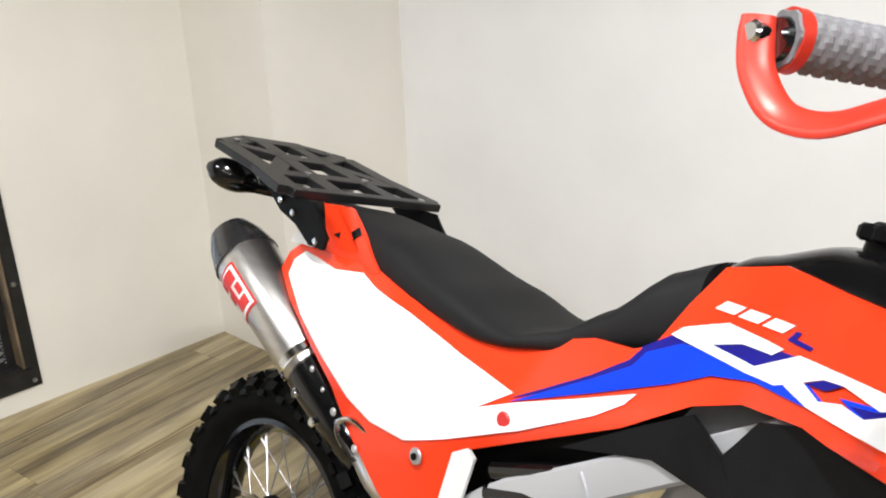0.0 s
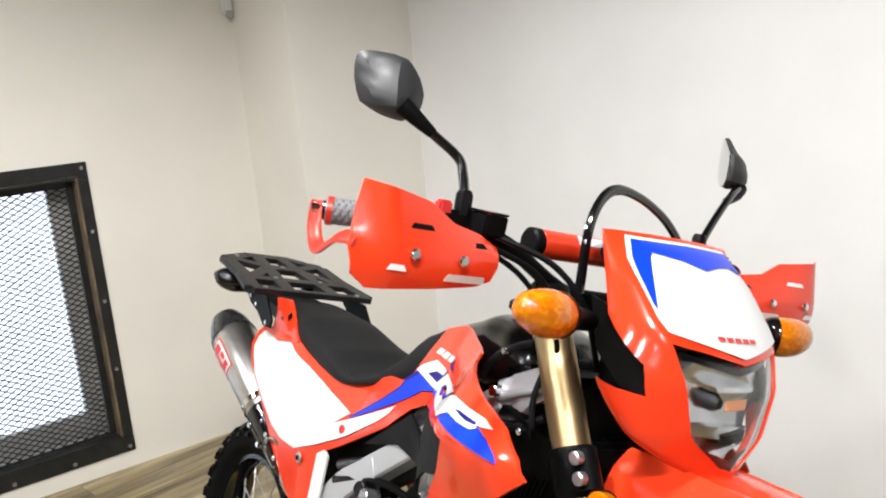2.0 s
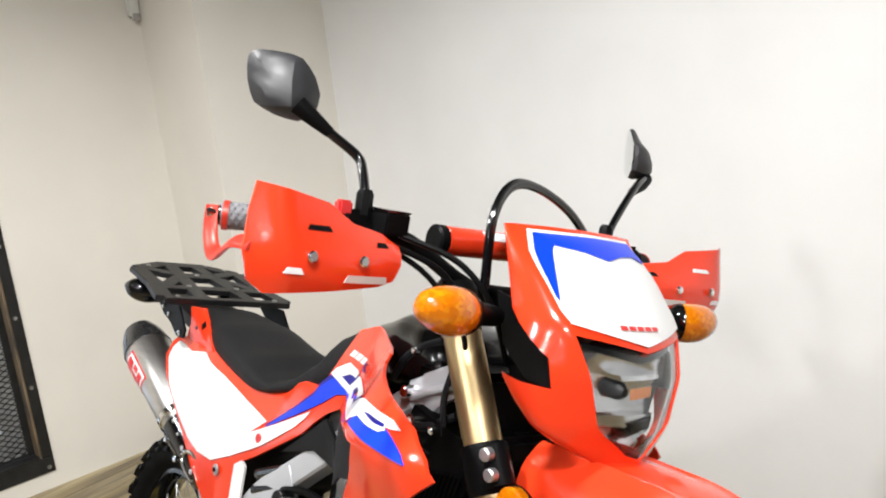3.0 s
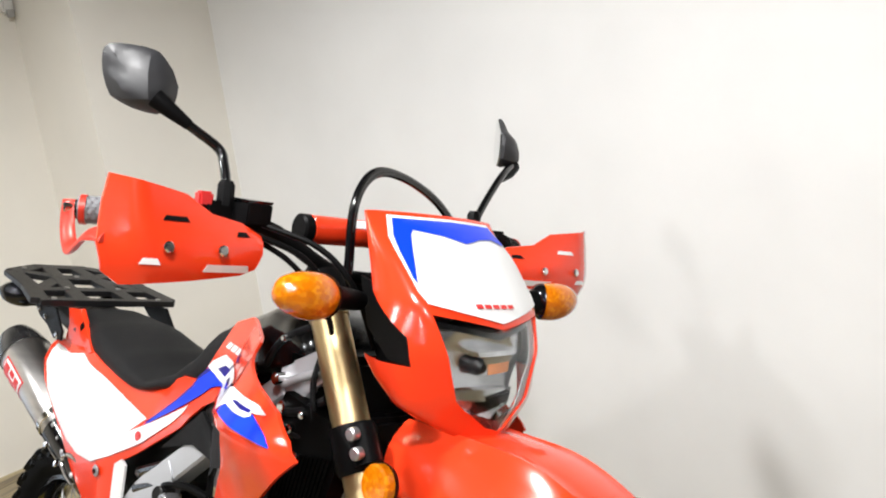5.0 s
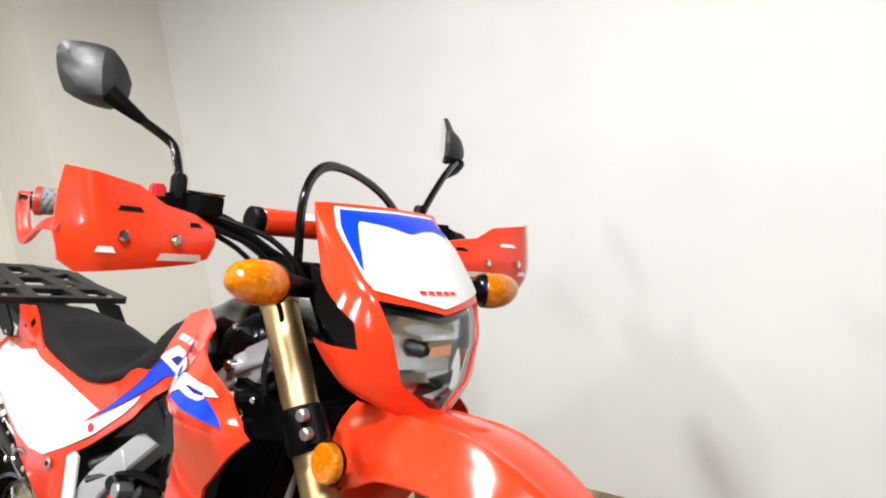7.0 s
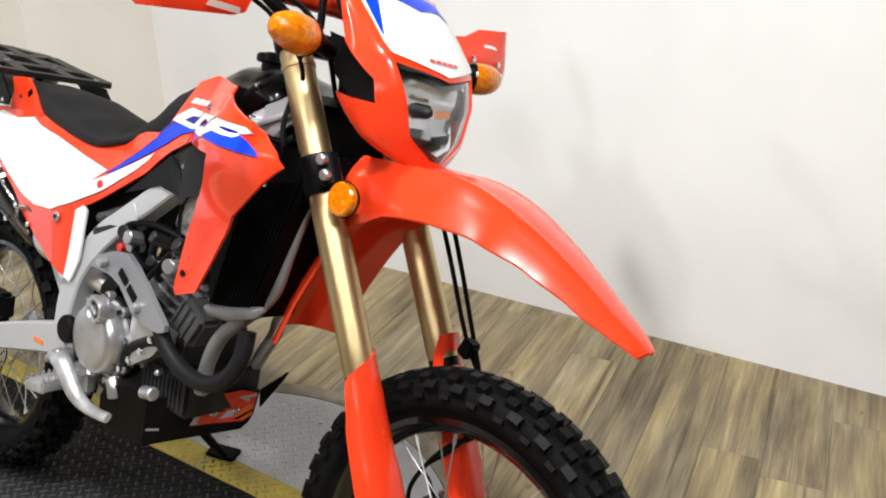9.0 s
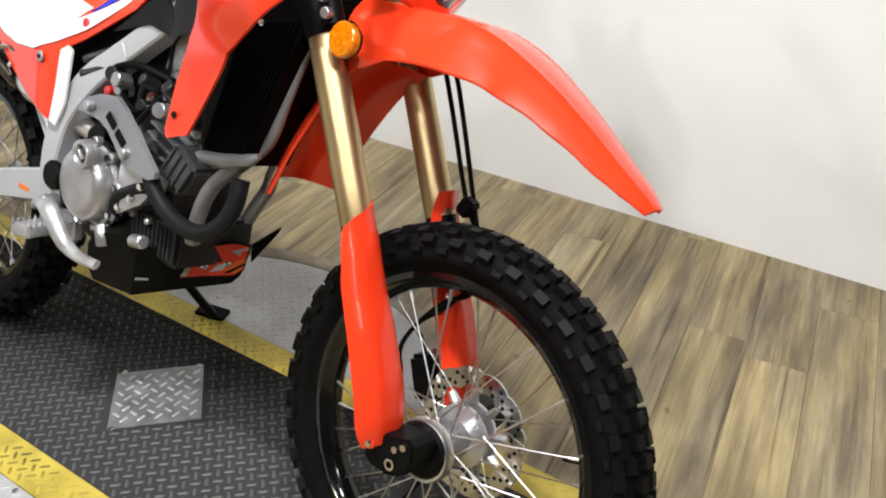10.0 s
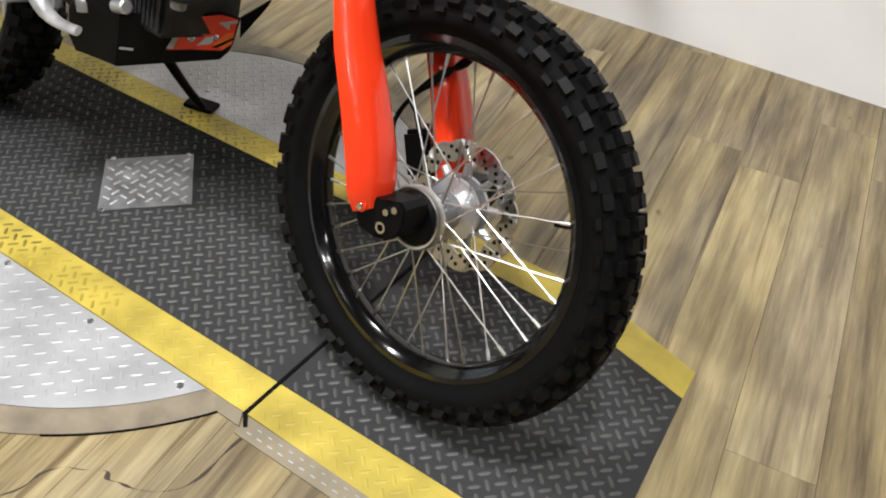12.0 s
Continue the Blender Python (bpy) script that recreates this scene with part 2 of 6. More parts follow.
part("window_frame", fbox(XG - 0.02, XG + 0.03, WY0 + 0.051, WY1 - 0.091, WZ1 - 0.05, WZ1, bevel=0.004), M_BROWN, win)
part("mullion", fbox(XG - 0.015, XG + 0.036, -0.292, -0.222, WZ0 + 0.101, WZ1 - 0.051, bevel=0.005), M_BROWN, win, "brown stained wooden mullion")
for ya, yb in ((WY0 + 0.051, -0.293), (-0.221, WY1 - 0.091)):
    part("pane", fbox(XG - 0.006, XG + 0.002, ya, yb, WZ0 + 0.101, WZ1 - 0.051), M_SKY, win, "bright frosted pane")

# steel cage over the window
cage = tagged(new("window_cage"), "black steel window cage with expanded metal mesh and bolts", "cage")
cage.location = (XL, 0, 0)
FY0, FY1, FZ0, FZ1 = -1.10, 0.297, 0.066, 1.250
FW = 0.052
def flange(y0, y1, z0, z1):
    part("flange", fbox(0.001, 0.008, y0, y1, z0, z1, bevel=0.0015), M_CAGE, cage)
flange(FY0, FY1, FZ1 - FW, FZ1)
flange(FY0, FY1, FZ0, FZ0 + FW + 0.012)
flange(FY1 - FW + 0.012, FY1, FZ0 + FW + 0.013, FZ1 - FW - 0.001)
flange(FY0, FY0 + FW, FZ0 + FW + 0.013, FZ1 - FW - 0.001)
part("angle_leg", fbox(-0.05, 0.0075, FY1 - FW + 0.004, FY1 - FW + 0.0115, FZ0 + 0.07, FZ1 - 0.058), M_RUST, cage, "rust-stained steel angle")
part("angle_leg", fbox(-0.05, 0.0075, FY0 + FW + 0.001, FY0 + FW + 0.007, FZ0 + 0.07, FZ1 - 0.058), M_RUST, cage, "rust-stained steel angle")
part("angle_leg", fbox(-0.05, 0.0075, FY0 + FW + 0.008, FY1 - FW + 0.003, FZ1 - 0.066, FZ1 - 0.059), M_CAGE, cage)
part("angle_leg", fbox(-0.05, 0.0075, FY0 + FW + 0.008, FY1 - FW + 0.003, FZ0 + 0.065, FZ0 + 0.072), M_CAGE, cage)
part("mesh_border", fbox(-0.053, -0.046, FY1 - FW - 0.022, FY1 - FW + 0.003, FZ0 + 0.074, FZ1 - 0.068), M_CAGE, cage)
part("mesh_border", fbox(-0.053, -0.046, FY0 + FW + 0.009, FY1 - FW - 0.023, FZ1 - 0.094, FZ1 - 0.068), M_CAGE, cage)
part("mesh_border", fbox(-0.053, -0.046, FY0 + FW + 0.009, FY1 - FW - 0.023, FZ0 + 0.074, FZ0 + 0.084), M_CAGE, cage)
bm = bmesh.new()
y0, y1, z0, z1, slope, pitch = FY0 + FW + 0.009, FY1 - FW - 0.010, FZ0 + 0.078, FZ1 - 0.075, 0.56, 0.041
for sgn in (1, -1):
    k = -60
    while k < 120:
        a = y0 + k * pitch
        ya, za, yb, zb = a, z0, a + (z1 - z0) / slope, z1
        if ya < y0:
            za += (y0 - ya) * slope
            ya = y0
        if yb > y1:
            zb -= (yb - y1) * slope
            yb = y1
        k += 1
        if yb - ya < 0.01 or ya > y1:
            continue
        if sgn < 0:
            za, zb = z0 + z1 - za, z0 + z1 - zb
        d = Vector((0, yb - ya, zb - za)).normalized()
        n = Vector((0, -d.z, d.y)) * 0.0021
        q = [Vector((xx, yy, zz)) + s_ * n for xx in (-0.0515, -0.0485) for (yy, zz) in ((ya, za), (yb, zb)) for s_ in (1, -1)]
        v = [bm.verts.new(p) for p in q]
        for f_ in ((0, 1, 3, 2), (4, 6, 7, 5), (0, 4, 5, 1), (2, 3, 7, 6), (0, 2, 6, 4), (1, 5, 7, 3)):
            bm.faces.new([v[i] for i in f_])
part("expanded_mesh", bm, M_CAGE, cage, "black expanded metal mesh")


def bolt_mesh(r, h, seg=10):
    b_ = bmesh.new()
    bmesh.ops.create_cone(b_, cap_ends=True, segments=seg, radius1=r, radius2=r * 0.7, depth=h)
    return b_


bolt_me = mesh_of("bolt", bolt_mesh(0.009, 0.008))
bolt_me.materials.append(M_STEEL)
bolts = [(FY1 - 0.022, z) for z in (FZ1 - 0.022, 0.98, 0.70, 0.42, FZ0 + 0.022)] + [(y, FZ1 - 0.022) for y in (-0.05, -0.36, -0.68)] + [(y, FZ0 + 0.02) for y in (0.06, -0.16, -0.45, -0.75)]
for yy, zz in bolts:
    b_ = new("bolt", bolt_me)
    b_.parent = cage
    b_.matrix_basis = pose(0.011, yy, zz, 0, 90, 0)

# small white sensor box on the wall, beside the corner
M_WHITEP = material("white_plastic", (0.74, 0.74, 0.72), 0.4, var=0.05)
sensor = tagged(new("wall_sensor"), "small white plastic sensor box on the wall", "sensor")
sensor.location = (XL, 0.960, 1.785)
part("body", fbox(0.0, 0.035, -0.03, 0.016, -0.010, 0.09, bevel=0.008), M_WHITEP, sensor)
part("lens", fbox(0.034, 0.039, -0.02, 0.01, -0.025, 0.005, bevel=0.002), M_SILL, sensor)

# downlights
M_TRIM = material("white_trim", (0.8, 0.8, 0.8), 0.35)
def ring_bm(r0, r1, z0, z1, seg=32):
    b_ = bmesh.new()
    rows_ = [[b_.verts.new((r * math.cos(2 * math.pi * i / seg), r * math.sin(2 * math.pi * i / seg), z)) for i in range(seg)] for r, z in ((r0, z0), (r1, z0), (r1, z1), (r0, z1))]
    for a in range(4):
        for i in range(seg):
            b_.faces.new((rows_[a][i], rows_[a][(i + 1) % seg], rows_[(a + 1) % 4][(i + 1) % seg], rows_[(a + 1) % 4][i]))
    return b_
dl = tagged(new("downlight"), "round white ceiling downlight", "downlight", "ceiling downlights")
part("trim_ring", ring_bm(0.078, 0.105, -0.045, 0.0), M_TRIM, dl)
for i, (lx, ly) in enumerate(LAMPS):
    if i == 0:
        dl.location = (lx, ly, CEIL)
    else:
        copy_thing(dl, pose(lx, ly, CEIL))

# ---------------------------------------------------------------- turntable set in the floor
TC, TR, TRO = (0.648, 0.052), 0.645, 0.700
BN0, BN1, BF0, BF1 = -0.288, -0.206, 0.275, 0.350
XP0, XP1, XH = -0.62, 1.885, 1.287
table = tagged(new("turntable"), "black chequer-plate motorcycle turntable with yellow edge bands", "turntable")


def poly(pts, z0, z1):
    b_ = bmesh.new()
    lo_ = [b_.verts.new((x, y, z0)) for x, y in pts]
    hi_ = [b_.verts.new((x, y, z1)) for x, y in pts]
    b_.faces.new(hi_)
    b_.faces.new(lo_[::-1])
    for i in range(len(pts)):
        j = (i + 1) % len(pts)
        b_.faces.new((lo_[i], lo_[j], hi_[j], hi_[i]))
    return b_


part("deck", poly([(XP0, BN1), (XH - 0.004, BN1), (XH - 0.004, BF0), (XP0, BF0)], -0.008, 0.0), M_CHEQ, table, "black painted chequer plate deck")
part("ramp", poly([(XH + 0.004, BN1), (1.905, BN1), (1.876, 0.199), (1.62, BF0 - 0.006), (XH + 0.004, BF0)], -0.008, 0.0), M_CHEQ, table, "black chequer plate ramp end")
part("near_band", poly([(XP0, BN0), (XH - 0.004, BN0), (XH - 0.004, BN1), (XP0, BN1)], -0.008, 0.0006), M_YEL, table, "worn yellow painted edge band")
part("near_band", poly([(XH + 0.004, BN0), (1.91, BN0 - 0.01), (1.905, BN1), (XH + 0.004, BN1)], -0.008, 0.0006), M_YEL, table, "worn yellow painted edge band")
part("far_band", poly([(XP0, BF0), (XH - 0.004, BF0), (XH - 0.004, BF1), (XP0, BF1)], -0.008, 0.0006), M_YEL, table, "worn yellow painted edge band")
part("far_band", poly([(XH + 0.004, BF0), (1.62, BF0 - 0.006), (1.876, 0.199), (1.872, 0.272), (1.64, BF1), (XH + 0.004, BF1)], -0.008, 0.0006), M_YEL, table, "worn yellow painted edge band")
part("hinge_seam", poly([(XH - 0.0035, BN0 - 0.003), (XH + 0.018, BN0 - 0.024), (XH + 0.023, BN0 - 0.019), (XH + 0.0035, BN0 + 0.001), (XH + 0.0035, BF0), (XH - 0.0035, BF0)], -0.008, 0.0022), M_DARKGAP, table, "dark hinge seam")


def arc(a0, a1, r, n):
    return [(TC[0] + r * math.cos(a0 + (a1 - a0) * i / n), TC[1] + r * math.sin(a0 + (a1 - a0) * i / n)) for i in range(n + 1)]


aN, aF = math.asin((BN0 - 0.002 - TC[1]) / TR), math.asin((BF1 + 0.002 - TC[1]) / TR)
part("segment", poly(arc(-math.pi - aN, aN, TR, 48), -0.008, -0.0006), M_ALU, table, "bare aluminium chequer plate segment")
part("segment", poly(arc(aF, math.pi - aF, TR, 48), -0.008, -0.0006), M_ALU, table, "bare aluminium chequer plate segment")
aN2, aF2 = math.asin((BN0 - 0.002 - TC[1]) / TRO), math.asin((BF1 + 0.002 - TC[1]) / TRO)
part("rim_trim", poly(arc(-math.pi - aN2, aN2, TRO, 48) + arc(aN, -math.pi - aN, TR + 0.003, 48), -0.008, 0.0002), M_RINGW, table, "worn wood-look ring trim")
part("rim_trim", poly(arc(aF2, math.pi - aF2, TRO, 48) + arc(math.pi - aF, aF, TR + 0.003, 48), -0.008, 0.0002), M_RINGW, table, "worn wood-look ring trim")
# square inspection plate, turned by 45 degrees
part("inspection_plate", fbox(-0.0985, 0.0985, -0.0985, 0.0985, 0.0003, 0.003, bevel=0.001), M_PLATE, table, "square bare aluminium inspection plate", pose(TC[0], TC[1], 0, 0, 0, 46))
part("rim_gap", poly(arc(-0.95, aN2, TRO + 0.0022, 24) + arc(aN2, -0.95, TRO, 24), -0.008, 0.0004), M_DARKGAP, table)
part("edge_strip", poly([(1.206, BN0 - 0.001), (1.246, BN0 - 0.026), (XH + 0.010, BN0 - 0.026), (XH - 0.006, BN0 - 0.001)], -0.008, 0.0006), M_STRIP, table, "pale beige corner strip")
part("edge_strip", fbox(XH + 0.012, 1.90, BN0 - 0.040, BN0 - 0.002, -0.008, 0.0002), M_STRIP, table, "pale beige edge strip with small raised lugs")
bm = bmesh.new()
for i in range(26):
    box(bm, XH + 0.03 + i * 0.023, XH + 0.040 + i * 0.023, BN0 - 0.029, BN0 - 0.0265, 0.0003, 0.0012)
    box(bm, XH + 0.042 + i * 0.023, XH + 0.050 + i * 0.023, BN0 - 0.015, BN0 - 0.013, 0.0003, 0.0012)
part("strip_lugs", bm, M_ALU, table)


def lugs(inside, z, pitch, x0, x1, y0, y1, L=0.0120, W=0.0034, H=0.0016, turn=45):
    vs, fs = [], []
    weave = turn == 45  # lattice runs with the lugs, each tip pointing at the next one's flank
    pitch = pitch * 0.7071 if weave else pitch
    ny = int((y1 - y0) / pitch)
    for j in range(ny + 1):
        for i in range(int((x1 - x0) / pitch) + 1):
            cx, cy = x0 + i * pitch, y0 + j * pitch
            if not inside(cx, cy) or (weave and (i + j) % 2):
                continue
            a = radians(turn if (i if weave else i + j) % 2 else turn - 90)
            c, s_ = math.cos(a), math.sin(a)
            o = len(vs)
            for u, w, h_ in ((-L, 0, 0), (-L * 0.6, -W, 0), (L * 0.6, -W, 0), (L, 0, 0), (L * 0.6, W, 0), (-L * 0.6, W, 0), (-L * 0.6, 0, H), (L * 0.6, 0, H)):
                vs.append((cx + u * c - w * s_, cy + u * s_ + w * c, z + h_))
            fs += [(o, o + 1, o + 6), (o + 1, o + 2, o + 7, o + 6), (o + 2, o + 3, o + 7), (o + 3, o + 4, o + 7), (o + 4, o + 5, o + 6, o + 7), (o + 5, o, o + 6)]
    me = bpy.data.meshes.new("raised_pattern")
    me.from_pydata(vs, [], fs)
    return me


def lug_part(mat, inside, z, pitch, *ext, label="", turn=45, H=0.0016):
    me = lugs(inside, z, pitch, *ext, H=H, turn=turn)
    me.materials.append(mat)
    o = new("raised_pattern", me)
    o.parent = table
    return tagged(o, label, kind="stuff")


def in_plate(x, y):
    a = radians(46)
    u, v = (x - TC[0]) * math.cos(a) + (y - TC[1]) * math.sin(a), -(x - TC[0]) * math.sin(a) + (y - TC[1]) * math.cos(a)
    return abs(u) < 0.108 and abs(v) < 0.108


P = 0.0222
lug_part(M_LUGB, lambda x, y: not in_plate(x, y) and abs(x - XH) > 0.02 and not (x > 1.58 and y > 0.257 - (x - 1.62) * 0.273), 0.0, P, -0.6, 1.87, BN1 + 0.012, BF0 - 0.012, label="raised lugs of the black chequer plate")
M_LUGY = material("yellow_lug", (0.56, 0.42, 0.05), 0.42, var=0.6, scale=5.5, dark=(0.06, 0.047, 0.015))
for m_, xa, xb in ((M_LUGY, -0.6, 0.92), (M_YEL, 0.94, 1.88)):
    lug_part(m_, lambda x, y: abs(x - XH) > 0.02, 0.0006, P, xa, xb, BN0 + 0.013, BN1 - 0.01, H=0.0008, label="raised lugs of the yellow band")
for m_, xa, xb in ((M_LUGY, -0.6, 1.16), (M_YEL, 1.18, 1.62)):
    lug_part(m_, lambda x, y: abs(x - XH) > 0.02, 0.0006, P, xa, xb, BF0 + 0.012, BF1 - 0.01, H=0.0008, label="raised lugs of the yellow band")
lug_part(M_ALU, lambda x, y: math.hypot(x - TC[0], y - TC[1]) < TR - 0.016, -0.0006, 0.0245, 0.02, 1.3, -0.60, BN0 - 0.014, label="raised lugs of the bare aluminium plate", H=0.0010)
lug_part(M_ALU, lambda x, y: math.hypot(x - TC[0], y - TC[1]) < TR - 0.016, -0.0006, 0.0245, 0.02, 1.3, BF1 + 0.014, 0.70, label="raised lugs of the bare aluminium plate", H=0.0010)
lug_part(M_ALU, lambda x, y: in_plate(TC[0] + (x - TC[0]) * 1.22, TC[1] + (y - TC[1]) * 1.22), 0.003, 0.026, TC[0] - 0.15, TC[0] + 0.15, TC[1] - 0.15, TC[1] + 0.15, label="raised lugs of the inspection plate", turn=0)
screw_me = mesh_of("screw", bolt_mesh(0.007, 0.003, 8))
screw_me.materials.append(M_STEEL)
for sx, sy in ((0.908, -0.305), (1.155, -0.312), (0.65, -0.30), (0.40, -0.31), (0.78, -0.50), (0.55, -0.51), (0.80, 0.40), (0.45, 0.42), (0.62, 0.60), (0.52, 0.062), (0.641, 0.18), (0.768, 0.048), (0.655, -0.08)):
    o = new("screw", screw_me)
    o.parent = table
    o.location = (sx, sy, 0.0035 if in_plate(sx, sy) else 0.001)

# ================================================================ motorcycle
M_RED = material("red_plastic", (0.82, 0.046, 0.012), 0.17, var=0.04, scale=5, coat=0.3, bump=0.02, bscale=60, spec=0.4)
M_WHT = material("white_plastic_panel", (0.82, 0.82, 0.82), 0.3, var=0.03, scale=4, coat=0.15)
M_BLU = material("blue_graphic", (0.004, 0.045, 0.74), 0.34, var=0.05, spec=0.2)
M_NAVY = material("dark_blue_graphic", (0.012, 0.010, 0.20), 0.34, var=0.05, spec=0.2)
M_BLK = material("black_plastic", (0.004, 0.004, 0.0043), 0.40, var=0.3, scale=20, bump=0.1, bscale=350, spec=0.07)
M_GLBLK = material("gloss_black", (0.004, 0.004, 0.0045), 0.13, var=0.1, coat=0.4)
M_SEAT = material("seat_vinyl", (0.012, 0.012, 0.0128), 0.62, spec=0.2, var=0.15, scale=12, bump=0.35, bscale=700)
M_RUB = material("tyre_rubber", (0.0045, 0.0045, 0.0047), 0.72, spec=0.07, var=0.35, scale=16, bump=0.2, bscale=260)
M_TREAD = material("scuffed_tread_rubber", (0.0042, 0.0042, 0.0043), 0.5, spec=0.12, var=0.6, scale=60, bump=0.3, bscale=260)
M_GOLD = material("gold_anodised", (0.56, 0.425, 0.225), 0.40, metal=1.0, var=0.06, scale=6)
M_CHR = material("chrome", (0.75, 0.75, 0.76), 0.10, metal=1.0)
M_SPOKE = material("stainless_spoke", (0.50, 0.50, 0.50), 0.3, metal=1.0)
M_FRM = material("silver_frame_paint", (0.50, 0.51, 0.535), 0.38, metal=0.3, var=0.05, scale=10)
M_CAST = material("cast_aluminium", (0.50, 0.50, 0.515), 0.30, metal=0.8, var=0.22, scale=18, bump=0.25, bscale=320, rvar=0.1)
M_SILV = material("bright_forged_alloy", (0.52, 0.52, 0.53), 0.36, metal=0.6, var=0.35, scale=28, bump=0.3, bscale=120, rvar=0.12)
M_MCAST = material("mid_grey_casting", (0.075, 0.076, 0.08), 0.38, metal=0.4, var=0.3, scale=20, bump=0.25, bscale=200)
# near-black base also paints in the shade around the engine
M_DCAST = material("dark_engine_metal", (0.012, 0.012, 0.013), 0.45, metal=0.3, var=0.35, scale=20, bump=0.2)
M_STNL = material("brushed_stainless", (0.74, 0.72, 0.70), 0.32, metal=1.0, var=0.12, scale=9, stretch=(1, 1, 8))
M_CARB = material("carbon_cap", (0.02, 0.02, 0.021), 0.25, var=0.6, scale=90, coat=0.5)
M_AMB = material("amber_lens", (0.72, 0.20, 0.003), 0.12, coat=0.6)


def moulded(m, scale, dark, mid, light):
    """Small moulded prisms behind a smooth lens: their glints are painted as cell tones."""
    nt = m.node_tree
    b = nt.nodes["Principled BSDF"]
    co, vo, r_, bp = nt.nodes.new("ShaderNodeTexCoord"), nt.nodes.new("ShaderNodeTexVoronoi"), nt.nodes.new("ShaderNodeValToRGB"), nt.nodes.new("ShaderNodeBump")
    vo.inputs["Scale"].default_value = scale
    nt.links.new(co.outputs["Object"], vo.inputs["Vector"])
    sep = nt.nodes.new("ShaderNodeSeparateColor")
    nt.links.new(vo.outputs["Color"], sep.inputs[0])
    el = r_.color_ramp.elements
    el[0].position, el[0].color, el[1].position, el[1].color = 0.05, (*dark, 1), 0.95, (*light, 1)
    el.new(0.6).color = (*mid, 1)
    nt.links.new(sep.outputs[0], r_.inputs["Fac"])
    nt.links.new(r_.outputs[0], b.inputs["Base Color"])
    bp.inputs["Strength"].default_value, bp.inputs["Distance"].default_value = 0.22, 0.002
    nt.links.new(vo.outputs["Distance"], bp.inputs["Height"])
    nt.links.new(bp.outputs[0], b.inputs["Normal"])


moulded(M_AMB, 190.0, (0.55, 0.135, 0.002), (0.60, 0.165, 0.002), (0.70, 0.235, 0.004))
M_GREY = material("grey_knurled_grip", (0.16, 0.16, 0.17), 0.7, var=0.12, scale=60, bump=0.5, bscale=260)
M_LBLRED = material("red_print", (0.62, 0.03, 0.03), 0.35)
M_GRYPRT = material("grey_print", (0.30, 0.31, 0.33), 0.4)
M_RAD = material("radiator_black", (0.0015, 0.0015, 0.0016), 0.5, var=0.3, spec=0.06)
M_HOSE = material("rubber_hose", (0.009, 0.009, 0.0105), 0.5, var=0.2, scale=20, spec=0.15)
M_GPLT = material("grey_satin_plate", (0.25, 0.256, 0.275), 0.33, metal=0.3, var=0.1, scale=14)
M_MIRSH = material("satin_grey_mirror_shell", (0.022, 0.022, 0.0245), 0.47, var=0.15, scale=15, spec=0.5)
M_INSERT = material("dark_grey_plastic", (0.009, 0.009, 0.0098), 0.55, var=0.2, scale=20, bump=0.15, bscale=350, spec=0.12)
M_DTUBE = material("dull_silver_tube", (0.24, 0.24, 0.245), 0.4, metal=0.5, var=0.15, scale=14)
M_TANK = material("gloss_black_tank", (0.004, 0.004, 0.0045), 0.2, var=0.1, coat=0.3, spec=0.4)
M_RIM = material("black_anodised_rim", (0.003, 0.003, 0.0032), 0.11, var=0.1, spec=0.5)
M_DISC = material("brake_disc_steel", (0.55, 0.55, 0.55), 0.14, metal=1.0, var=0.15, scale=30)
M_BLANK = material("mirror_glass", (0.85, 0.86, 0.87), 0.03, metal=1.0)
M_GLASS = bpy.data.materials.new("clear_lens")
M_GLASS.use_nodes = True
_g = M_GLASS.node_tree.nodes["Principled BSDF"]
_g.inputs["Base Color"].default_value, _g.inputs["Roughness"].default_value = (0.93, 0.95, 0.97, 1), 0.03
_g.inputs["Transmission Weight"].default_value, _g.inputs["IOR"].default_value = 1.0, 1.3

bike = tagged(new("motorcycle"), "red, white and blue dual-sport motorcycle leaning on its side stand", "motorcycle")
bike.matrix_basis = pose(-0.003, 0.032, 0.009, -17.46, 0, -5.32)


def lerp_table(tab, t):
    if t <= tab[0][0]:
        return tab[0][1]
    for (a, va), (b_, vb) in zip(tab, tab[1:]):
        if t <= b_:
            w = (t - a) / (b_ - a)
            w = w * w * (3 - 2 * w) * 0.5 + w * 0.5
            return va + (vb - va) * w
    return tab[-1][1]


def spline(pts, n=8):
    """Catmull-Rom points through pts (tuples of any length)."""
    p = [np.array(q, float) for q in pts]
    p = [2 * p[0] - p[1]] + p + [2 * p[-1] - p[-2]]
    out = []
    for i in range(1, len(p) - 2):
        for k in range(n):
            t = k / n
            out.append(0.5 * (2 * p[i] + (p[i + 1] - p[i - 1]) * t + (2 * p[i - 1] - 5 * p[i] + 4 * p[i + 1] - p[i + 2]) * t * t + (3 * p[i] - p[i - 1] - 3 * p[i + 1] + p[i + 2]) * t ** 3))
    out.append(p[-2])
    return out


# dark outline of a torn patch in the vinyl
M_STAIN = material("dark_vinyl_tear", (0.045, 0.032, 0.02), 0.6, var=0.4, scale=40)
tear = spline([(1.104, -0.621), (1.117, -0.592), (1.118, -0.560), (1.135, -0.534), (1.165, -0.517), (1.194, -0.498), (1.208, -0.507), (1.230, -0.499), (1.252, -0.495), (1.284, -0.478), (1.310, -0.450), (1.319, -0.413), (1.316, -0.366), (1.316, -0.322)], 4)
vs = []
for i, (x, y) in enumerate(tear):
    w = 0.0024 + 0.0014 * math.sin(i * 0.9)
    vs += [(x - w, y - w, -0.0032), (x + w, y + w * 0.6, -0.0032)]
me = bpy.data.meshes.new("vinyl_tear")
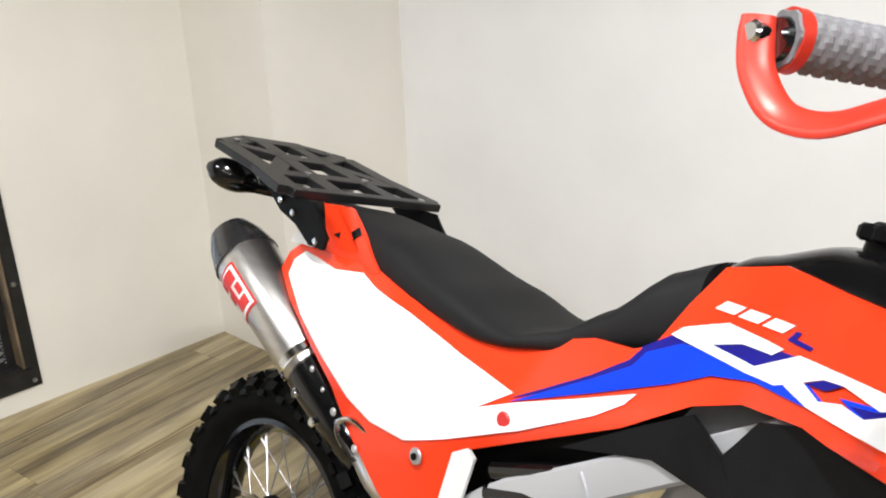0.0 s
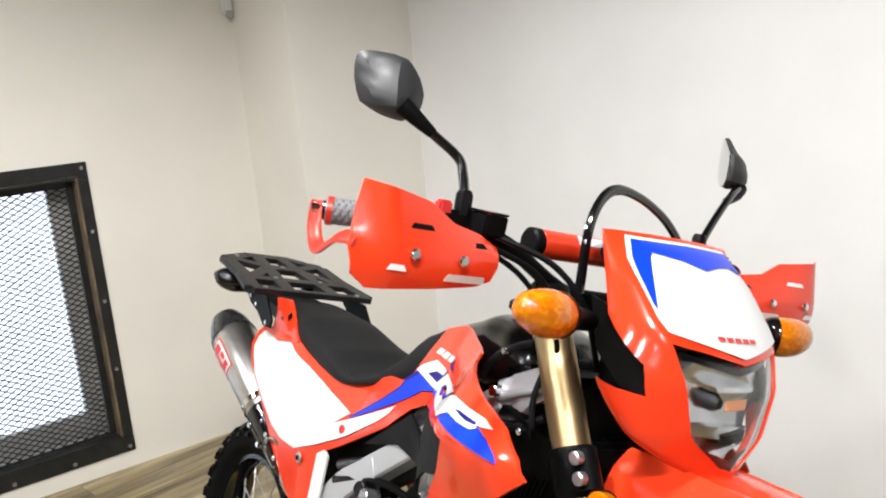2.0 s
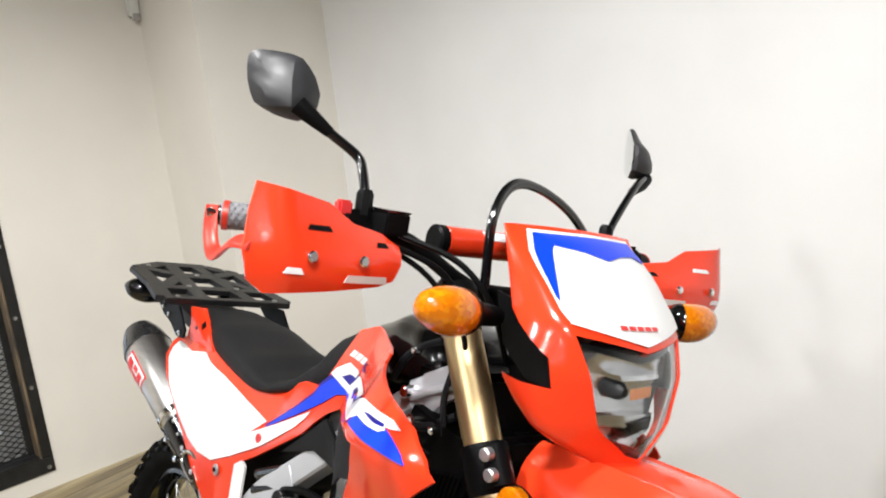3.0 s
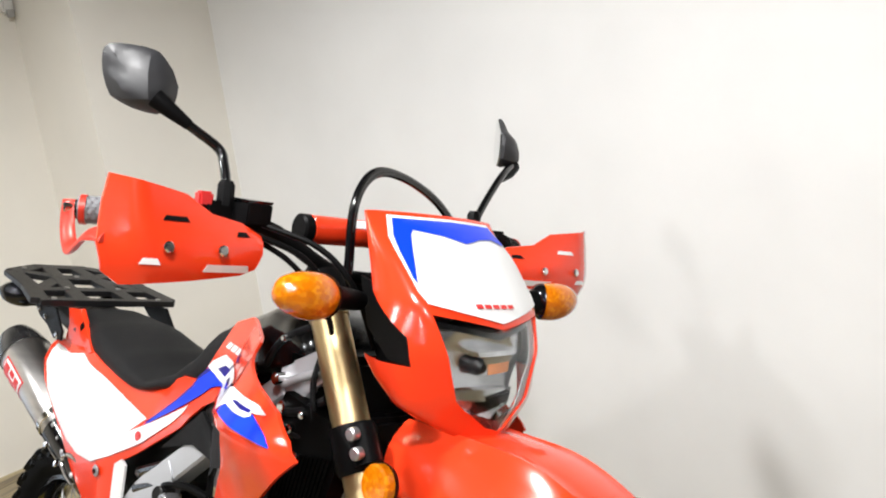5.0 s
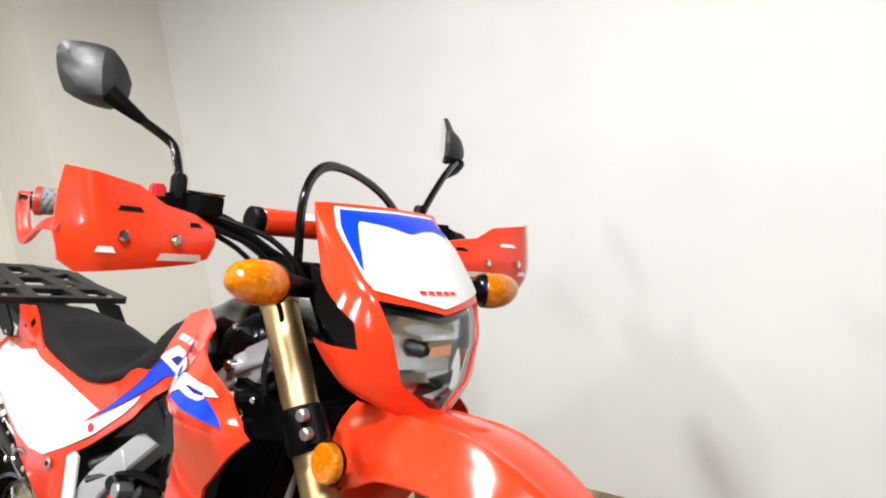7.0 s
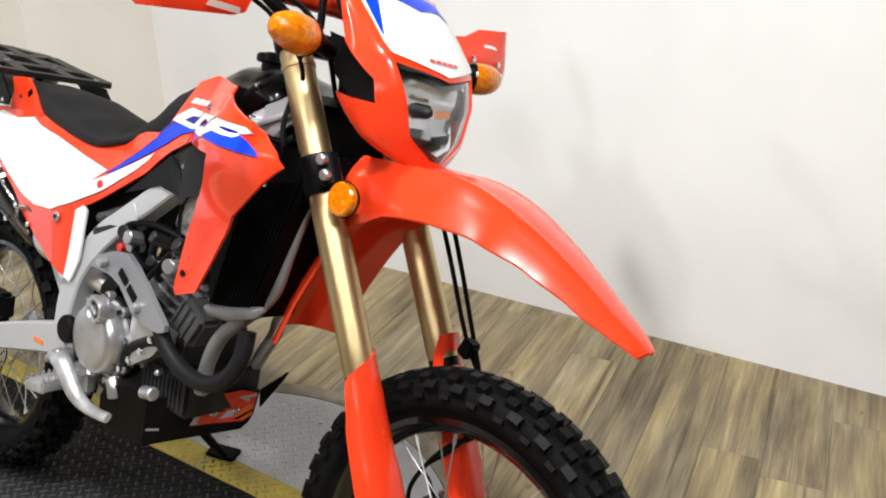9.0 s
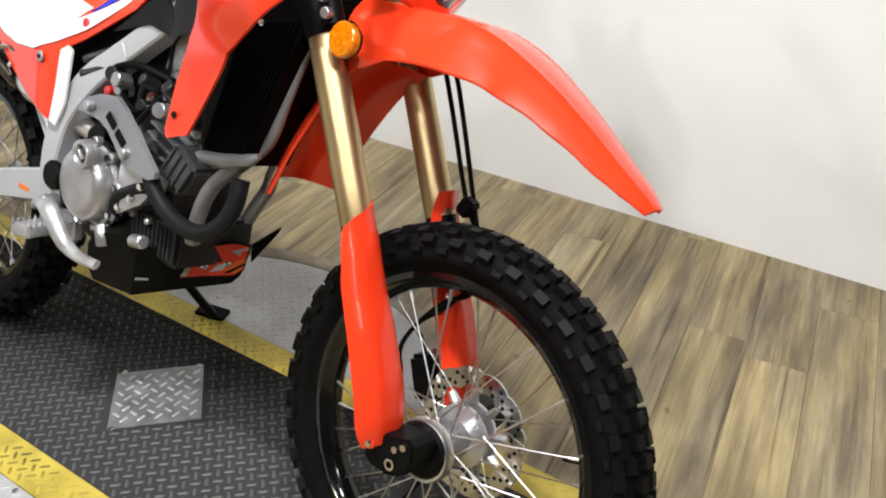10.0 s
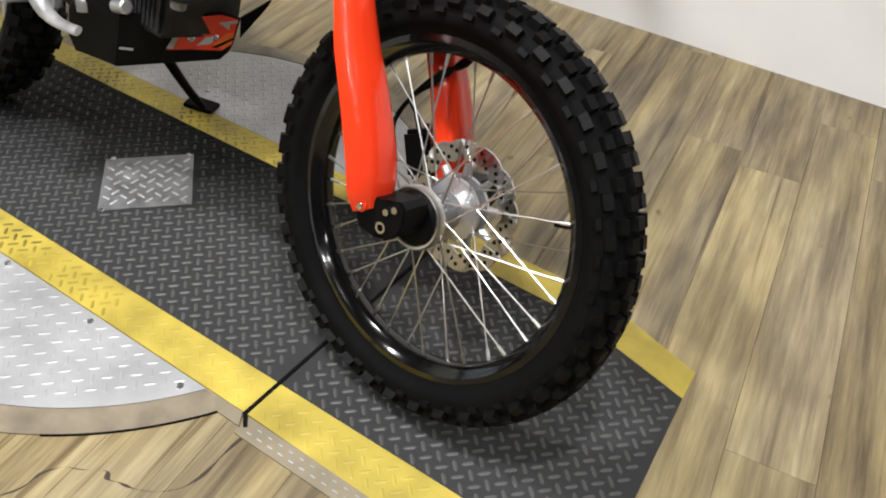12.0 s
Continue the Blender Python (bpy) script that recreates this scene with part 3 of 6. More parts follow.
me.from_pydata(vs, [], [(2 * i, 2 * i + 1, 2 * i + 3, 2 * i + 2) for i in range(len(tear) - 1)])
me.materials.append(M_STAIN)
o = new("vinyl_tear", me)
o.parent = sub


def skin(bm, rings, closed=True, caps=True):
    vr = [[bm.verts.new(tuple(p)) for p in r] for r in rings]
    n = len(vr[0])
    for a, b_ in zip(vr, vr[1:]):
        for i in range(n if closed else n - 1):
            j = (i + 1) % n
            bm.faces.new((a[i], a[j], b_[j], b_[i]))
    if caps and closed:
        bm.faces.new(vr[0][::-1])
        bm.faces.new(vr[-1])
    return bm


def tube(pts, r, seg=12, bm=None, smoothing=0, flat=1.0):
    """A tube through 3D points, r one radius or one for each point."""
    bm = bm or bmesh.new()
    rs = list(r) if isinstance(r, (list, tuple)) else [r] * len(pts)
    if smoothing:
        q = spline([(*p, rr) for p, rr in zip(pts, rs)], smoothing)
        pts, rs = [p[:3] for p in q], [float(p[3]) for p in q]
    pts = [Vector(p) for p in pts]
    rings, up = [], None
    for i, p in enumerate(pts):
        d = (pts[min(i + 1, len(pts) - 1)] - pts[max(i - 1, 0)]).normalized()
        if up is None:
            up = d.orthogonal().normalized()
        up = (up - d * up.dot(d)).normalized()
        s_ = d.cross(up)
        rings.append([p + rs[i] * (math.cos(2 * math.pi * k / seg) * up + flat * math.sin(2 * math.pi * k / seg) * s_) for k in range(seg)])
    return skin(bm, rings)


def cyl(a, b_, r, seg=20, bm=None, bevel=0.0):
    a, b_ = Vector(a), Vector(b_)
    if bevel <= 0:
        return tube([a, b_], r, seg, bm)
    d = (b_ - a).normalized() * bevel
    return tube([a, a + d, b_ - d, b_], [r - bevel, r, r, r - bevel], seg, bm)


def revolve(profile, seg=64, c=(0, 0, 0), bm=None):
    """A closed (r, y) profile turned about the y axis through c."""
    bm = bm or bmesh.new()
    rings = []
    for i in range(seg):
        a = 2 * math.pi * i / seg
        rings.append([(c[0] + r * math.cos(a), c[1] + y, c[2] + r * math.sin(a)) for r, y in profile])
    rings.append(rings[0])
    vr = [[bm.verts.new(p) for p in r] for r in rings[:-1]]
    n = len(profile)
    for i in range(seg):
        a, b_ = vr[i], vr[(i + 1) % seg]
        for k in range(n):
            j = (k + 1) % n
            bm.faces.new((a[k], a[j], b_[j], b_[k]))
    return bm


def panel(outline, fn, thick, nu=0.03, nv=0.03, rounding=0):
    """A shell over the outline (u, v), laid on fn(u, v) -> point, with thickness along thick (a vector or a function)."""
    if rounding:
        outline = [tuple(p) for p in spline(outline + [outline[0]], rounding)[:-1]]
    bm = bmesh.new()
    bm.faces.new([bm.verts.new((u, v, 0)) for u, v in outline])
    us, vs = [p[0] for p in outline], [p[1] for p in outline]
    for lo_, hi_, step, ax in ((min(us), max(us), nu, (1, 0, 0)), (min(vs), max(vs), nv, (0, 1, 0))):
        k = int((hi_ - lo_) / step)
        for i in range(1, k + 1):
            co = (lo_ + (hi_ - lo_) * i / (k + 1)) * Vector(ax)
            bmesh.ops.bisect_plane(bm, geom=bm.verts[:] + bm.edges[:] + bm.faces[:], plane_co=co, plane_no=ax, dist=1e-6)
    t = Vector(thick)
    top = {}
    faces = list(bm.faces)
    base = {v: Vector(fn(v.co.x, v.co.y)) for v in bm.verts}
    border = [e for e in bm.edges if len(e.link_faces) == 1]
    for v in list(base):
        top[v] = bm.verts.new(base[v] + t)
    for f_ in faces:
        bm.faces.new([top[v] for v in reversed(f_.verts)])
    for e in border:
        a, b_ = e.verts
        bm.faces.new((a, b_, top[b_], top[a]))
    for v, co in base.items():
        v.co = co
    return bm


def mirrored(bm):
    b2 = bm.copy()
    for v in b2.verts:
        v.co.y = -v.co.y
    bmesh.ops.reverse_faces(b2, faces=b2.faces)
    return b2


def pair(name, bm, mat, label="", angle=35):
    """A part on the right side and its mirror image on the left side."""
    other = mirrored(bm)
    part(name, other, mat, bike, label, angle=angle)
    return part(name, bm, mat, bike, label, angle=angle)


# ---------------------------------------------------------------- wheels
def knob(bm, c, wc, ang, yc, rad, lt, ly_, hh, tilt=0.0):
    """One tread block: lt along the tread, ly_ across, hh proud, on radius rad at angle ang and offset yc, leaning outwards by tilt."""
    er = Vector((math.cos(ang), 0, math.sin(ang)))
    et = Vector((-math.sin(ang), 0, math.cos(ang)))
    ey = Vector((0, 1, 0))
    n = (er * math.cos(tilt) + ey * math.sin(tilt)).normalized()
    w = (ey * math.cos(tilt) - er * math.sin(tilt)).normalized()
    o = Vector(wc) + er * rad + ey * yc
    v = []
    for h_, k in ((-0.004, 1.06), (hh, 0.92)):
        for su, sv in ((-1, -1), (1, -1), (1, 1), (-1, 1)):
            v.append(bm.verts.new(o + n * h_ + et * lt * su * k + w * ly_ * sv * k))
    for f_ in ((4, 5, 6, 7), (0, 1, 5, 4), (1, 2, 6, 5), (2, 3, 7, 6), (3, 0, 4, 7)):
        bm.faces.new([v[i] for i in f_])


def make_wheel(name, c, R, rim_r, half, nk, label, disc_r, disc_y, nspoke=36, hub_w=0.045, knob_h=0.013):
    Rc = R - knob_h
    side = [(rim_r - 0.004, half * 0.50), (rim_r + 0.010, half * 0.66), (rim_r + (Rc - rim_r) * 0.35, half * 0.93), (rim_r + (Rc - rim_r) * 0.62, half * 0.97), (rim_r + (Rc - rim_r) * 0.82, half * 0.86), (rim_r + (Rc - rim_r) * 0.95, half * 0.55), (Rc, 0.0)]
    prof = [tuple(p) for p in spline(side, 3)]
    full = prof + [(r, -y) for r, y in reversed(prof[:-1])]
    rim_prof = [(rim_r, half * 0.52), (rim_r + 0.003, half * 0.60), (rim_r - 0.007, half * 0.62), (rim_r - 0.012, half * 0.50), (rim_r - 0.022, half * 0.34), (rim_r - 0.0255, 0.006)]
    rim_full = rim_prof + [(r, -y) for r, y in reversed(rim_prof)]
    rim = part(name, revolve(rim_full, 72, c), M_RIM, bike, label)
    part("tyre", revolve(full, 72, c), M_RUB, rim, "black knobbly off-road tyre", angle=30)
    bm = bmesh.new()
    for i in range(nk):
        a = 2 * math.pi * i / nk
        st = 2 * math.pi * R / nk
        if i % 2 == 0:
            knob(bm, c, c, a, half * 0.26, Rc - 0.001, st * 0.36, half * 0.20, knob_h, 0.15)
            knob(bm, c, c, a, -half * 0.26, Rc - 0.001, st * 0.36, half * 0.20, knob_h, -0.15)
            knob(bm, c, c, a + 0.3 * st / R, half * 0.86, Rc - 0.016, st * 0.40, half * 0.17, knob_h, 0.85)
            knob(bm, c, c, a + 0.3 * st / R, -half * 0.86, Rc - 0.016, st * 0.40, half * 0.17, knob_h, -0.85)
        else:
            knob(bm, c, c, a, 0.0, Rc, st * 0.32, half * 0.22, knob_h, 0.0)
            knob(bm, c, c, a, half * 0.60, Rc - 0.006, st * 0.36, half * 0.17, knob_h, 0.48)
            knob(bm, c, c, a, -half * 0.60, Rc - 0.006, st * 0.36, half * 0.17, knob_h, -0.48)
            for sg in (1, -1):
                knob(bm, c, c, a + 0.2 * st / R, sg * half * 0.97, Rc - 0.027, st * 0.30, half * 0.10, knob_h * 0.5, sg * 1.2)
    tagged(part("tread", bm, M_TREAD, rim, angle=30), "square black rubber tread blocks", kind="stuff")
    hub = bmesh.new()
    prof = [(0.012, -hub_w), (0.030, -hub_w), (0.042, -hub_w + 0.005), (0.042, -hub_w + 0.012), (0.030, -hub_w + 0.020), (0.027, 0.0), (0.030, hub_w - 0.022), (0.042, hub_w - 0.014), (0.052, hub_w - 0.010), (0.052, hub_w - 0.002), (0.036, hub_w + 0.010), (0.012, hub_w + 0.012)]
    part("hub", revolve(prof, 40, c, hub), M_CAST, rim, "cast aluminium hub")
    # spokes: laced in pairs, thin straight wires with nipples at the rim
    for i in range(nspoke):
        a = 2 * math.pi * i / nspoke + 0.04
        sg = 1 if i % 2 else -1
        lace = (0.62 if (i // 2) % 2 else -0.62) * (0.93 + 0.07 * math.cos(i))
        fl = 0.040 if sg > 0 else 0.033
        p0 = Vector((c[0] + fl * math.cos(a + lace * 1.5), c[1] + sg * (hub_w - 0.008), c[2] + fl * math.sin(a + lace * 1.5)))
        rr = rim_r - 0.0255
        p1 = Vector((c[0] + rr * math.cos(a), c[1] + sg * 0.005, c[2] + rr * math.sin(a)))
        d = (p1 - p0).normalized()
        b_ = tube([p0, p1 - d * 0.016], 0.0014, 6)
        tube([p1 - d * 0.017, p1 + d * 0.002], 0.0028, 6, b_)
        part("spoke", b_, M_SPOKE, rim)
    # waved brake disc with slots
    seg = 120
    vr = []
    b_ = bmesh.new()
    for s_ in (-0.002, 0.002):
        outer, inner = [], []
        for i in range(seg):
            a = 2 * math.pi * i / seg
            ro = disc_r + 0.006 * abs(math.sin(a * 6)) ** 0.6
            ri = disc_r * 0.74 - 0.004 * math.cos(a * 12)
            outer.append(b_.verts.new((c[0] + ro * math.cos(a), c[1] + disc_y + s_, c[2] + ro * math.sin(a))))
            inner.append(b_.verts.new((c[0] + ri * math.cos(a), c[1] + disc_y + s_, c[2] + ri * math.sin(a))))
        vr.append((outer, inner))
    for i in range(seg):
        j = (i + 1) % seg
        for o_, n_ in vr:
            b_.faces.new((o_[i], o_[j], n_[j], n_[i]))
        b_.faces.new((vr[0][0][i], vr[0][0][j], vr[1][0][j], vr[1][0][i]))
        b_.faces.new((vr[0][1][i], vr[0][1][j], vr[1][1][j], vr[1][1][i]))
    part("brake_disc", b_, M_DISC, rim, "wave-edged steel brake disc")
    b_ = bmesh.new()
    sgn = 1 if disc_y > 0 else -1
    revolve([(0.040, -0.003), (0.054, -0.003), (0.054, 0.003), (0.040, 0.003)], 48, (c[0], c[1] + disc_y, c[2]), b_)
    for i in range(9):
        a = 2 * math.pi * i / 9 + 0.3
        e = Vector((math.cos(a), 0, math.sin(a)))
        part("carrier_arm", tube([Vector(c) + Vector((0, disc_y, 0)) + e * 0.052, Vector(c) + Vector((0, disc_y, 0)) + e * disc_r * 0.70], [0.009, 0.006], 6, None, flat=0.5), M_CAST, rim)
    part("disc_carrier", b_, M_CAST, rim)
    # holes are not drilled: near-black plugs stand in for their shade
    b_ = bmesh.new()
    for i in range(60):
        a = 2 * math.pi * i / 60
        rr = disc_r * (0.80 + 0.075 * (i % 3))
        p = Vector((c[0] + rr * math.cos(a), c[1] + disc_y, c[2] + rr * math.sin(a)))
        cyl(p + Vector((0, -0.0024, 0)), p + Vector((0, 0.0024, 0)), 0.0036, 8, b_)
    part("disc_perforation", b_, M_DARKGAP, rim)
    return rim


FC, RC = (1.455, 0.0, 0.345), (0.0, 0.012, 0.330)
front = make_wheel("front_wheel", FC, 0.347, 0.2700, 0.043, 76, "black-rimmed spoked front wheel", 0.104, 0.062)
rear = make_wheel("rear_wheel", RC, 0.330, 0.2380, 0.060, 60, "black-rimmed spoked rear wheel", 0.105, -0.070, hub_w=0.055, knob_h=0.013)
front.matrix_basis = pose(FC[0] + 0.005, FC[1], FC[2], 0, 0, -2.6) @ pose(-FC[0], -FC[1], -FC[2])
a = math.atan2(0.435 - 0.345, 1.684 - 1.455)
er = Vector((math.cos(a), 0, math.sin(a)))
part("valve", tube([Vector(FC) + er * 0.247, Vector(FC) + er * 0.226, Vector(FC) + er * 0.214], [0.005, 0.0045, 0.003], 8), M_BLK, front)

# ---------------------------------------------------------------- fork
RK = 0.530
AX = Vector((RK, 0, -1)).normalized()


def fork_pt(z, y, off=0.0):
    """A point on the fork's axis at height z; off: ahead of it, square to it."""
    return Vector((1.121 + (0.962 - z) * RK, y, z)) + off * Vector((-AX.z, 0, AX.x))


FY = 0.103
for sg in (-1, 1):
    y = sg * FY
    tubep = part("fork_tube", tube([fork_pt(1.150, y), fork_pt(1.101, y), fork_pt(1.100, y), fork_pt(1.094, y), fork_pt(1.093, y), fork_pt(0.90, y), fork_pt(0.70, y), fork_pt(0.655, y), fork_pt(0.65, y)], [0.0265, 0.0265, 0.0280, 0.0280, 0.0260, 0.0260, 0.0264, 0.0264, 0.025], 28), M_GOLD, bike, "gold anodised fork outer tube")
    part("dust_seal", tube([fork_pt(0.66, y), fork_pt(0.640, y)], 0.0262, 24), M_BLK, tubep)
    part("fork_slider", tube([fork_pt(0.66, y), (1.400, y, 0.38)], 0.0205, 20), M_CHR, bike, "chromed inner fork tube")
    part("fork_cap", tube([fork_pt(1.162, y), fork_pt(1.150, y)], 0.021, 6), M_BLK, tubep)
    # axle lug
    b_ = tube([(1.378, y, 0.43), (1.392, y, 0.40), (1.420, y, 0.350), (1.430, y, 0.325)], [0.022, 0.022, 0.020, 0.014], 20)
    foot = panel([(1.398, 0.370), (1.402, 0.332), (1.412, 0.323), (1.442, 0.322), (1.466, 0.328), (1.482, 0.342), (1.487, 0.366), (1.485, 0.386), (1.474, 0.393), (1.455, 0.388), (1.430, 0.382)], lambda x_, z_: (x_, y + sg * 0.023, z_), (0, -sg * 0.055, 0), 0.05, 0.05)
    bmesh.ops.bevel(foot, geom=[e for e in foot.edges if e.is_manifold and e.calc_face_angle(0) > 1.0], offset=0.003, segments=2, affect="EDGES")
    me_ = bpy.data.meshes.new("foot")
    foot.to_mesh(me_)
    foot.free()
    b_.from_mesh(me_)
    bpy.data.meshes.remove(me_)
    lug = part("axle_lug", b_, M_BLK, bike, "black fork foot clamping the axle")
    if sg < 0:
        b_ = revolve([(0.0055, -0.0), (0.009, -0.0), (0.009, 0.002), (0.0055, 0.002)], 20, (1.452, -FY - 0.0265, 0.343))
        part("lug_ring", b_, M_CHR, lug)
        for dx in (0.0, 0.014):
            part("pinch_bolt", cyl((1.456 + dx, -FY - 0.028, 0.370 + dx * 0.7), (1.456 + dx, -FY - 0.010, 0.370 + dx * 0.7), 0.0055, 8), M_CHR, lug)
    # protector: a curved red shell down the front and the outside of the slider
    rings = []
    tab_w = [(0.355, 0.034), (0.375, 0.046), (0.43, 0.0465), (0.50, 0.044), (0.56, 0.0405), (0.62, 0.036), (0.66, 0.032), (0.684, 0.028), (0.692, 0.024)]
    tab_o = [(0.355, 0.000), (0.43, 0.008), (0.50, 0.008), (0.56, 0.005), (0.66, 0.010), (0.692, 0.016)]
    for th in (0.0, 0.004):
        ringset = []
        for k in range(23):
            z = 0.352 + (0.684 - 0.352) * k / 22
            w, o = lerp_table(tab_w, z), lerp_table(tab_o, z)
            w = w if sg < 0 else max(0.0315, w * 0.86)
            p = Vector((1.260 + (0.680 - z) * 0.450, y + sg * 0.005, z))
            ax = Vector((-AX.z, 0, AX.x))
            row = []
            for i in range(17):
                cutb = max(0, (z - 0.60) / 0.092) ** 1.5
                an = radians(-118 + 236 * i / 16) * (1 - 0.28 * cutb) + 0.55 * -sg * (1 - 1.6 * cutb)
                low = 0.042 * max(0.0, (z - 0.58) / 0.104) * ((1 - i / 16) if sg < 0 else i / 16)
                if sg > 0:
                    an, low = an * 0.70, 0.0
                row.append(p + AX * low + ax * (o + (w - th) * math.cos(an) * 0.88 - 0.0035 * math.exp(-((i - 5.5 if sg < 0 else i - 10.5) / 1.3) ** 2)) + Vector((0, 1, 0)) * ((w + 0.003 - th) * math.sin(an)))
            ringset.append(row)
        rings.append(ringset)
    b_ = bmesh.new()
    strip = []
    for k in range(23):
        strip.append(rings[0][k] + rings[1][k][::-1])
    skin(b_, strip)
    pr = part("fork_protector", b_, M_RED, bike, "red plastic fork protector")
    b_ = cyl((1.415, y + sg * 0.026, 0.366), (1.415, y + sg * 0.038, 0.366), 0.0115, 14, None, 0.002)
    part("protector_tab", b_, M_RED, pr)
    part("protector_bolt", cyl((1.415, y + sg * 0.036, 0.366), (1.415, y + sg * 0.043, 0.366), 0.0075, 12, None, 0.002), M_CHR, pr)

part("axle", cyl((1.458, -0.105, 0.347), (1.458, 0.105, 0.347), 0.012, 20), M_CAST, bike)
# black disc stands in for the shaded recess inside the hub cover
part("hub_seal", cyl((1.458, -0.066, 0.347), (1.458, -0.046, 0.347), 0.043, 32, None, 0.004), M_BLK, bike)
b_ = revolve([(0.044, -0.062), (0.048, -0.063), (0.051, -0.058), (0.051, -0.046), (0.044, -0.046)], 48, (1.458, 0, 0.347))
part("hub_cover", b_, M_STNL, bike, "polished hub dust cover")
# triple clamps
b_ = bmesh.new()
for sg in (-1, 1):
    tube([fork_pt(0.962, sg * FY), fork_pt(0.956, sg * FY), fork_pt(0.912, sg * FY), fork_pt(0.906, sg * FY)], [0.029, 0.0320, 0.0320, 0.029], 24, b_)
for sg in (-1, 1):
    tube([fork_pt(0.956, sg * (FY + 0.010), 0.030), fork_pt(0.912, sg * (FY + 0.010), 0.030)], 0.018, 14, b_)
box(b_, 1.06, 1.12, -FY, FY, 0.915, 0.965, 0.008)
lower = part("lower_clamp", b_, M_BLK, bike, "black lower triple clamp")
b_ = bmesh.new()
for sg in (-1, 1):
    tube([fork_pt(1.152, sg * FY), fork_pt(1.147, sg * FY), fork_pt(1.125, sg * FY), fork_pt(1.120, sg * FY)], [0.029, 0.032, 0.032, 0.029], 24, b_)
box(b_, 0.985, 1.040, -FY, FY, 1.120, 1.148, 0.006)
part("upper_clamp", b_, M_BLK, bike, "black upper triple clamp")
for sg in (-1, 1):
    for z in (0.946, 0.924):
        p = fork_pt(z, sg * FY, 0.040)
        part("clamp_bolt", cyl(p + Vector((0, sg * 0.026, 0)), p + Vector((0.002, sg * 0.040, 0)), 0.0085, 12, None, 0.002), M_CAST, lower)
    # round side reflector
    e = Vector((-0.05, sg * 1.0, 0.05)).normalized()
    c = Vector((1.213, sg * 0.130, 0.912))
    rf = part("reflector", tube([c - e * 0.008, c + e * 0.003, c + e * 0.006], [0.0265, 0.0265, 0.0235], 28), M_AMB, bike, "amber round side reflector")
    part("reflector_mount", tube([c - e * 0.016, c - e * 0.0082], [0.024, 0.0285], 24), M_BLK, rf)

def flat_table(tab, t):
    return float(np.interp(t, [q[0] for q in tab], [q[1] for q in tab]))


def soft_table(tab, t, r=0.03):
    return sum(flat_table(tab, t + r * k / 3) for k in range(-3, 4)) / 7


def ease(t):
    t = min(1.0, max(0.0, t))
    return t * t * (3 - 2 * t)


# ---------------------------------------------------------------- front fender
top = spline([(1.170, 0.972), (1.225, 0.974), (1.29, 0.980), (1.367, 0.977), (1.42, 0.965), (1.473, 0.943), (1.525, 0.915), (1.576, 0.883), (1.626, 0.848), (1.664, 0.823), (1.688, 0.803)], 4)
fw = [(1.17, 0.088), (1.25, 0.092), (1.38, 0.094), (1.46, 0.092), (1.53, 0.073), (1.60, 0.056), (1.65, 0.043), (1.676, 0.033), (1.688, 0.024)]
dropt = [(1.17, 0.098), (1.22, 0.098), (1.28, 0.078), (1.38, 0.070), (1.46, 0.053), (1.53, 0.040), (1.60, 0.028), (1.65, 0.018), (1.688, 0.008)]


def fender_fall(u, x):
    """How far the fender's section has dropped at u: a broad flat crown, a crease at each shoulder, then sloping sides."""
    a = abs(u)
    front_ = 0.10 * (a / 0.52) ** 2 if a < 0.52 else 0.10 + 0.90 * ((a - 0.52) / 0.48) ** 1.15
    k = ease((1.36 - x) / 0.14)
    return front_ * (1 - k) + a ** (2.3 + 4.0 * max(0.0, (1.34 - x) / 0.17)) * k


rings = []
for th in (0.0, 0.0035):
    rows_ = []
    for x, z in top:
        w, d = lerp_table(fw, x), lerp_table(dropt, x)
        row = []
        for i in range(25):
            u = -1 + 2 * i / 24
            zz = z - d * fender_fall(u, x) + 0.004 * (1 - min(1, abs(abs(u) - 0.52) / 0.12)) * (d / 0.05) - th
            row.append((x - 0.010 * u * u, u * (w - th * 0.5), zz))
        rows_.append(row)
    rings.append(rows_)
part("front_fender", skin(bmesh.new(), [a_ + b_[::-1] for a_, b_ in zip(*rings)]), M_RED, bike, "glossy red high front fender", angle=50)
rear_path = spline([(1.150, 0.886), (1.122, 0.858), (1.085, 0.805), (1.040, 0.725), (1.005, 0.645)], 4)
rows2 = []
for k, (x, z) in enumerate(rear_path):
    w = 0.088 - 0.006 * k / len(rear_path)
    rows2.append([(x + 0.055 * u_ * u_, u_ * w, z - 0.012 * u_ * u_) for u_ in (-1, -0.85, -0.6, -0.3, 0, 0.3, 0.6, 0.85, 1)] + [(x + 0.055 * u_ * u_ + 0.004, u_ * (w - 0.004), z - 0.012 * u_ * u_) for u_ in (1, 0.85, 0.6, 0.3, 0, -0.3, -0.6, -0.85, -1)])
part("fender_rear_flap", skin(bmesh.new(), rows2), M_RED, bike, "red rear part of the front fender")

# ---------------------------------------------------------------- side bodywork
YB_T = [(0.0, 0.122), (0.05, 0.128), (0.18, 0.146), (0.30, 0.155), (0.45, 0.154), (0.56, 0.130), (0.70, 0.131), (0.83, 0.142), (0.93, 0.200), (1.0, 0.236), (1.06, 0.251), (1.16, 0.258), (1.25, 0.236)]
ZR_T = [(0.05, 0.84), (0.30, 0.79), (0.45, 0.75), (0.56, 0.80), (0.70, 0.87), (0.83, 0.93), (1.0, 0.96), (1.25, 0.96)]


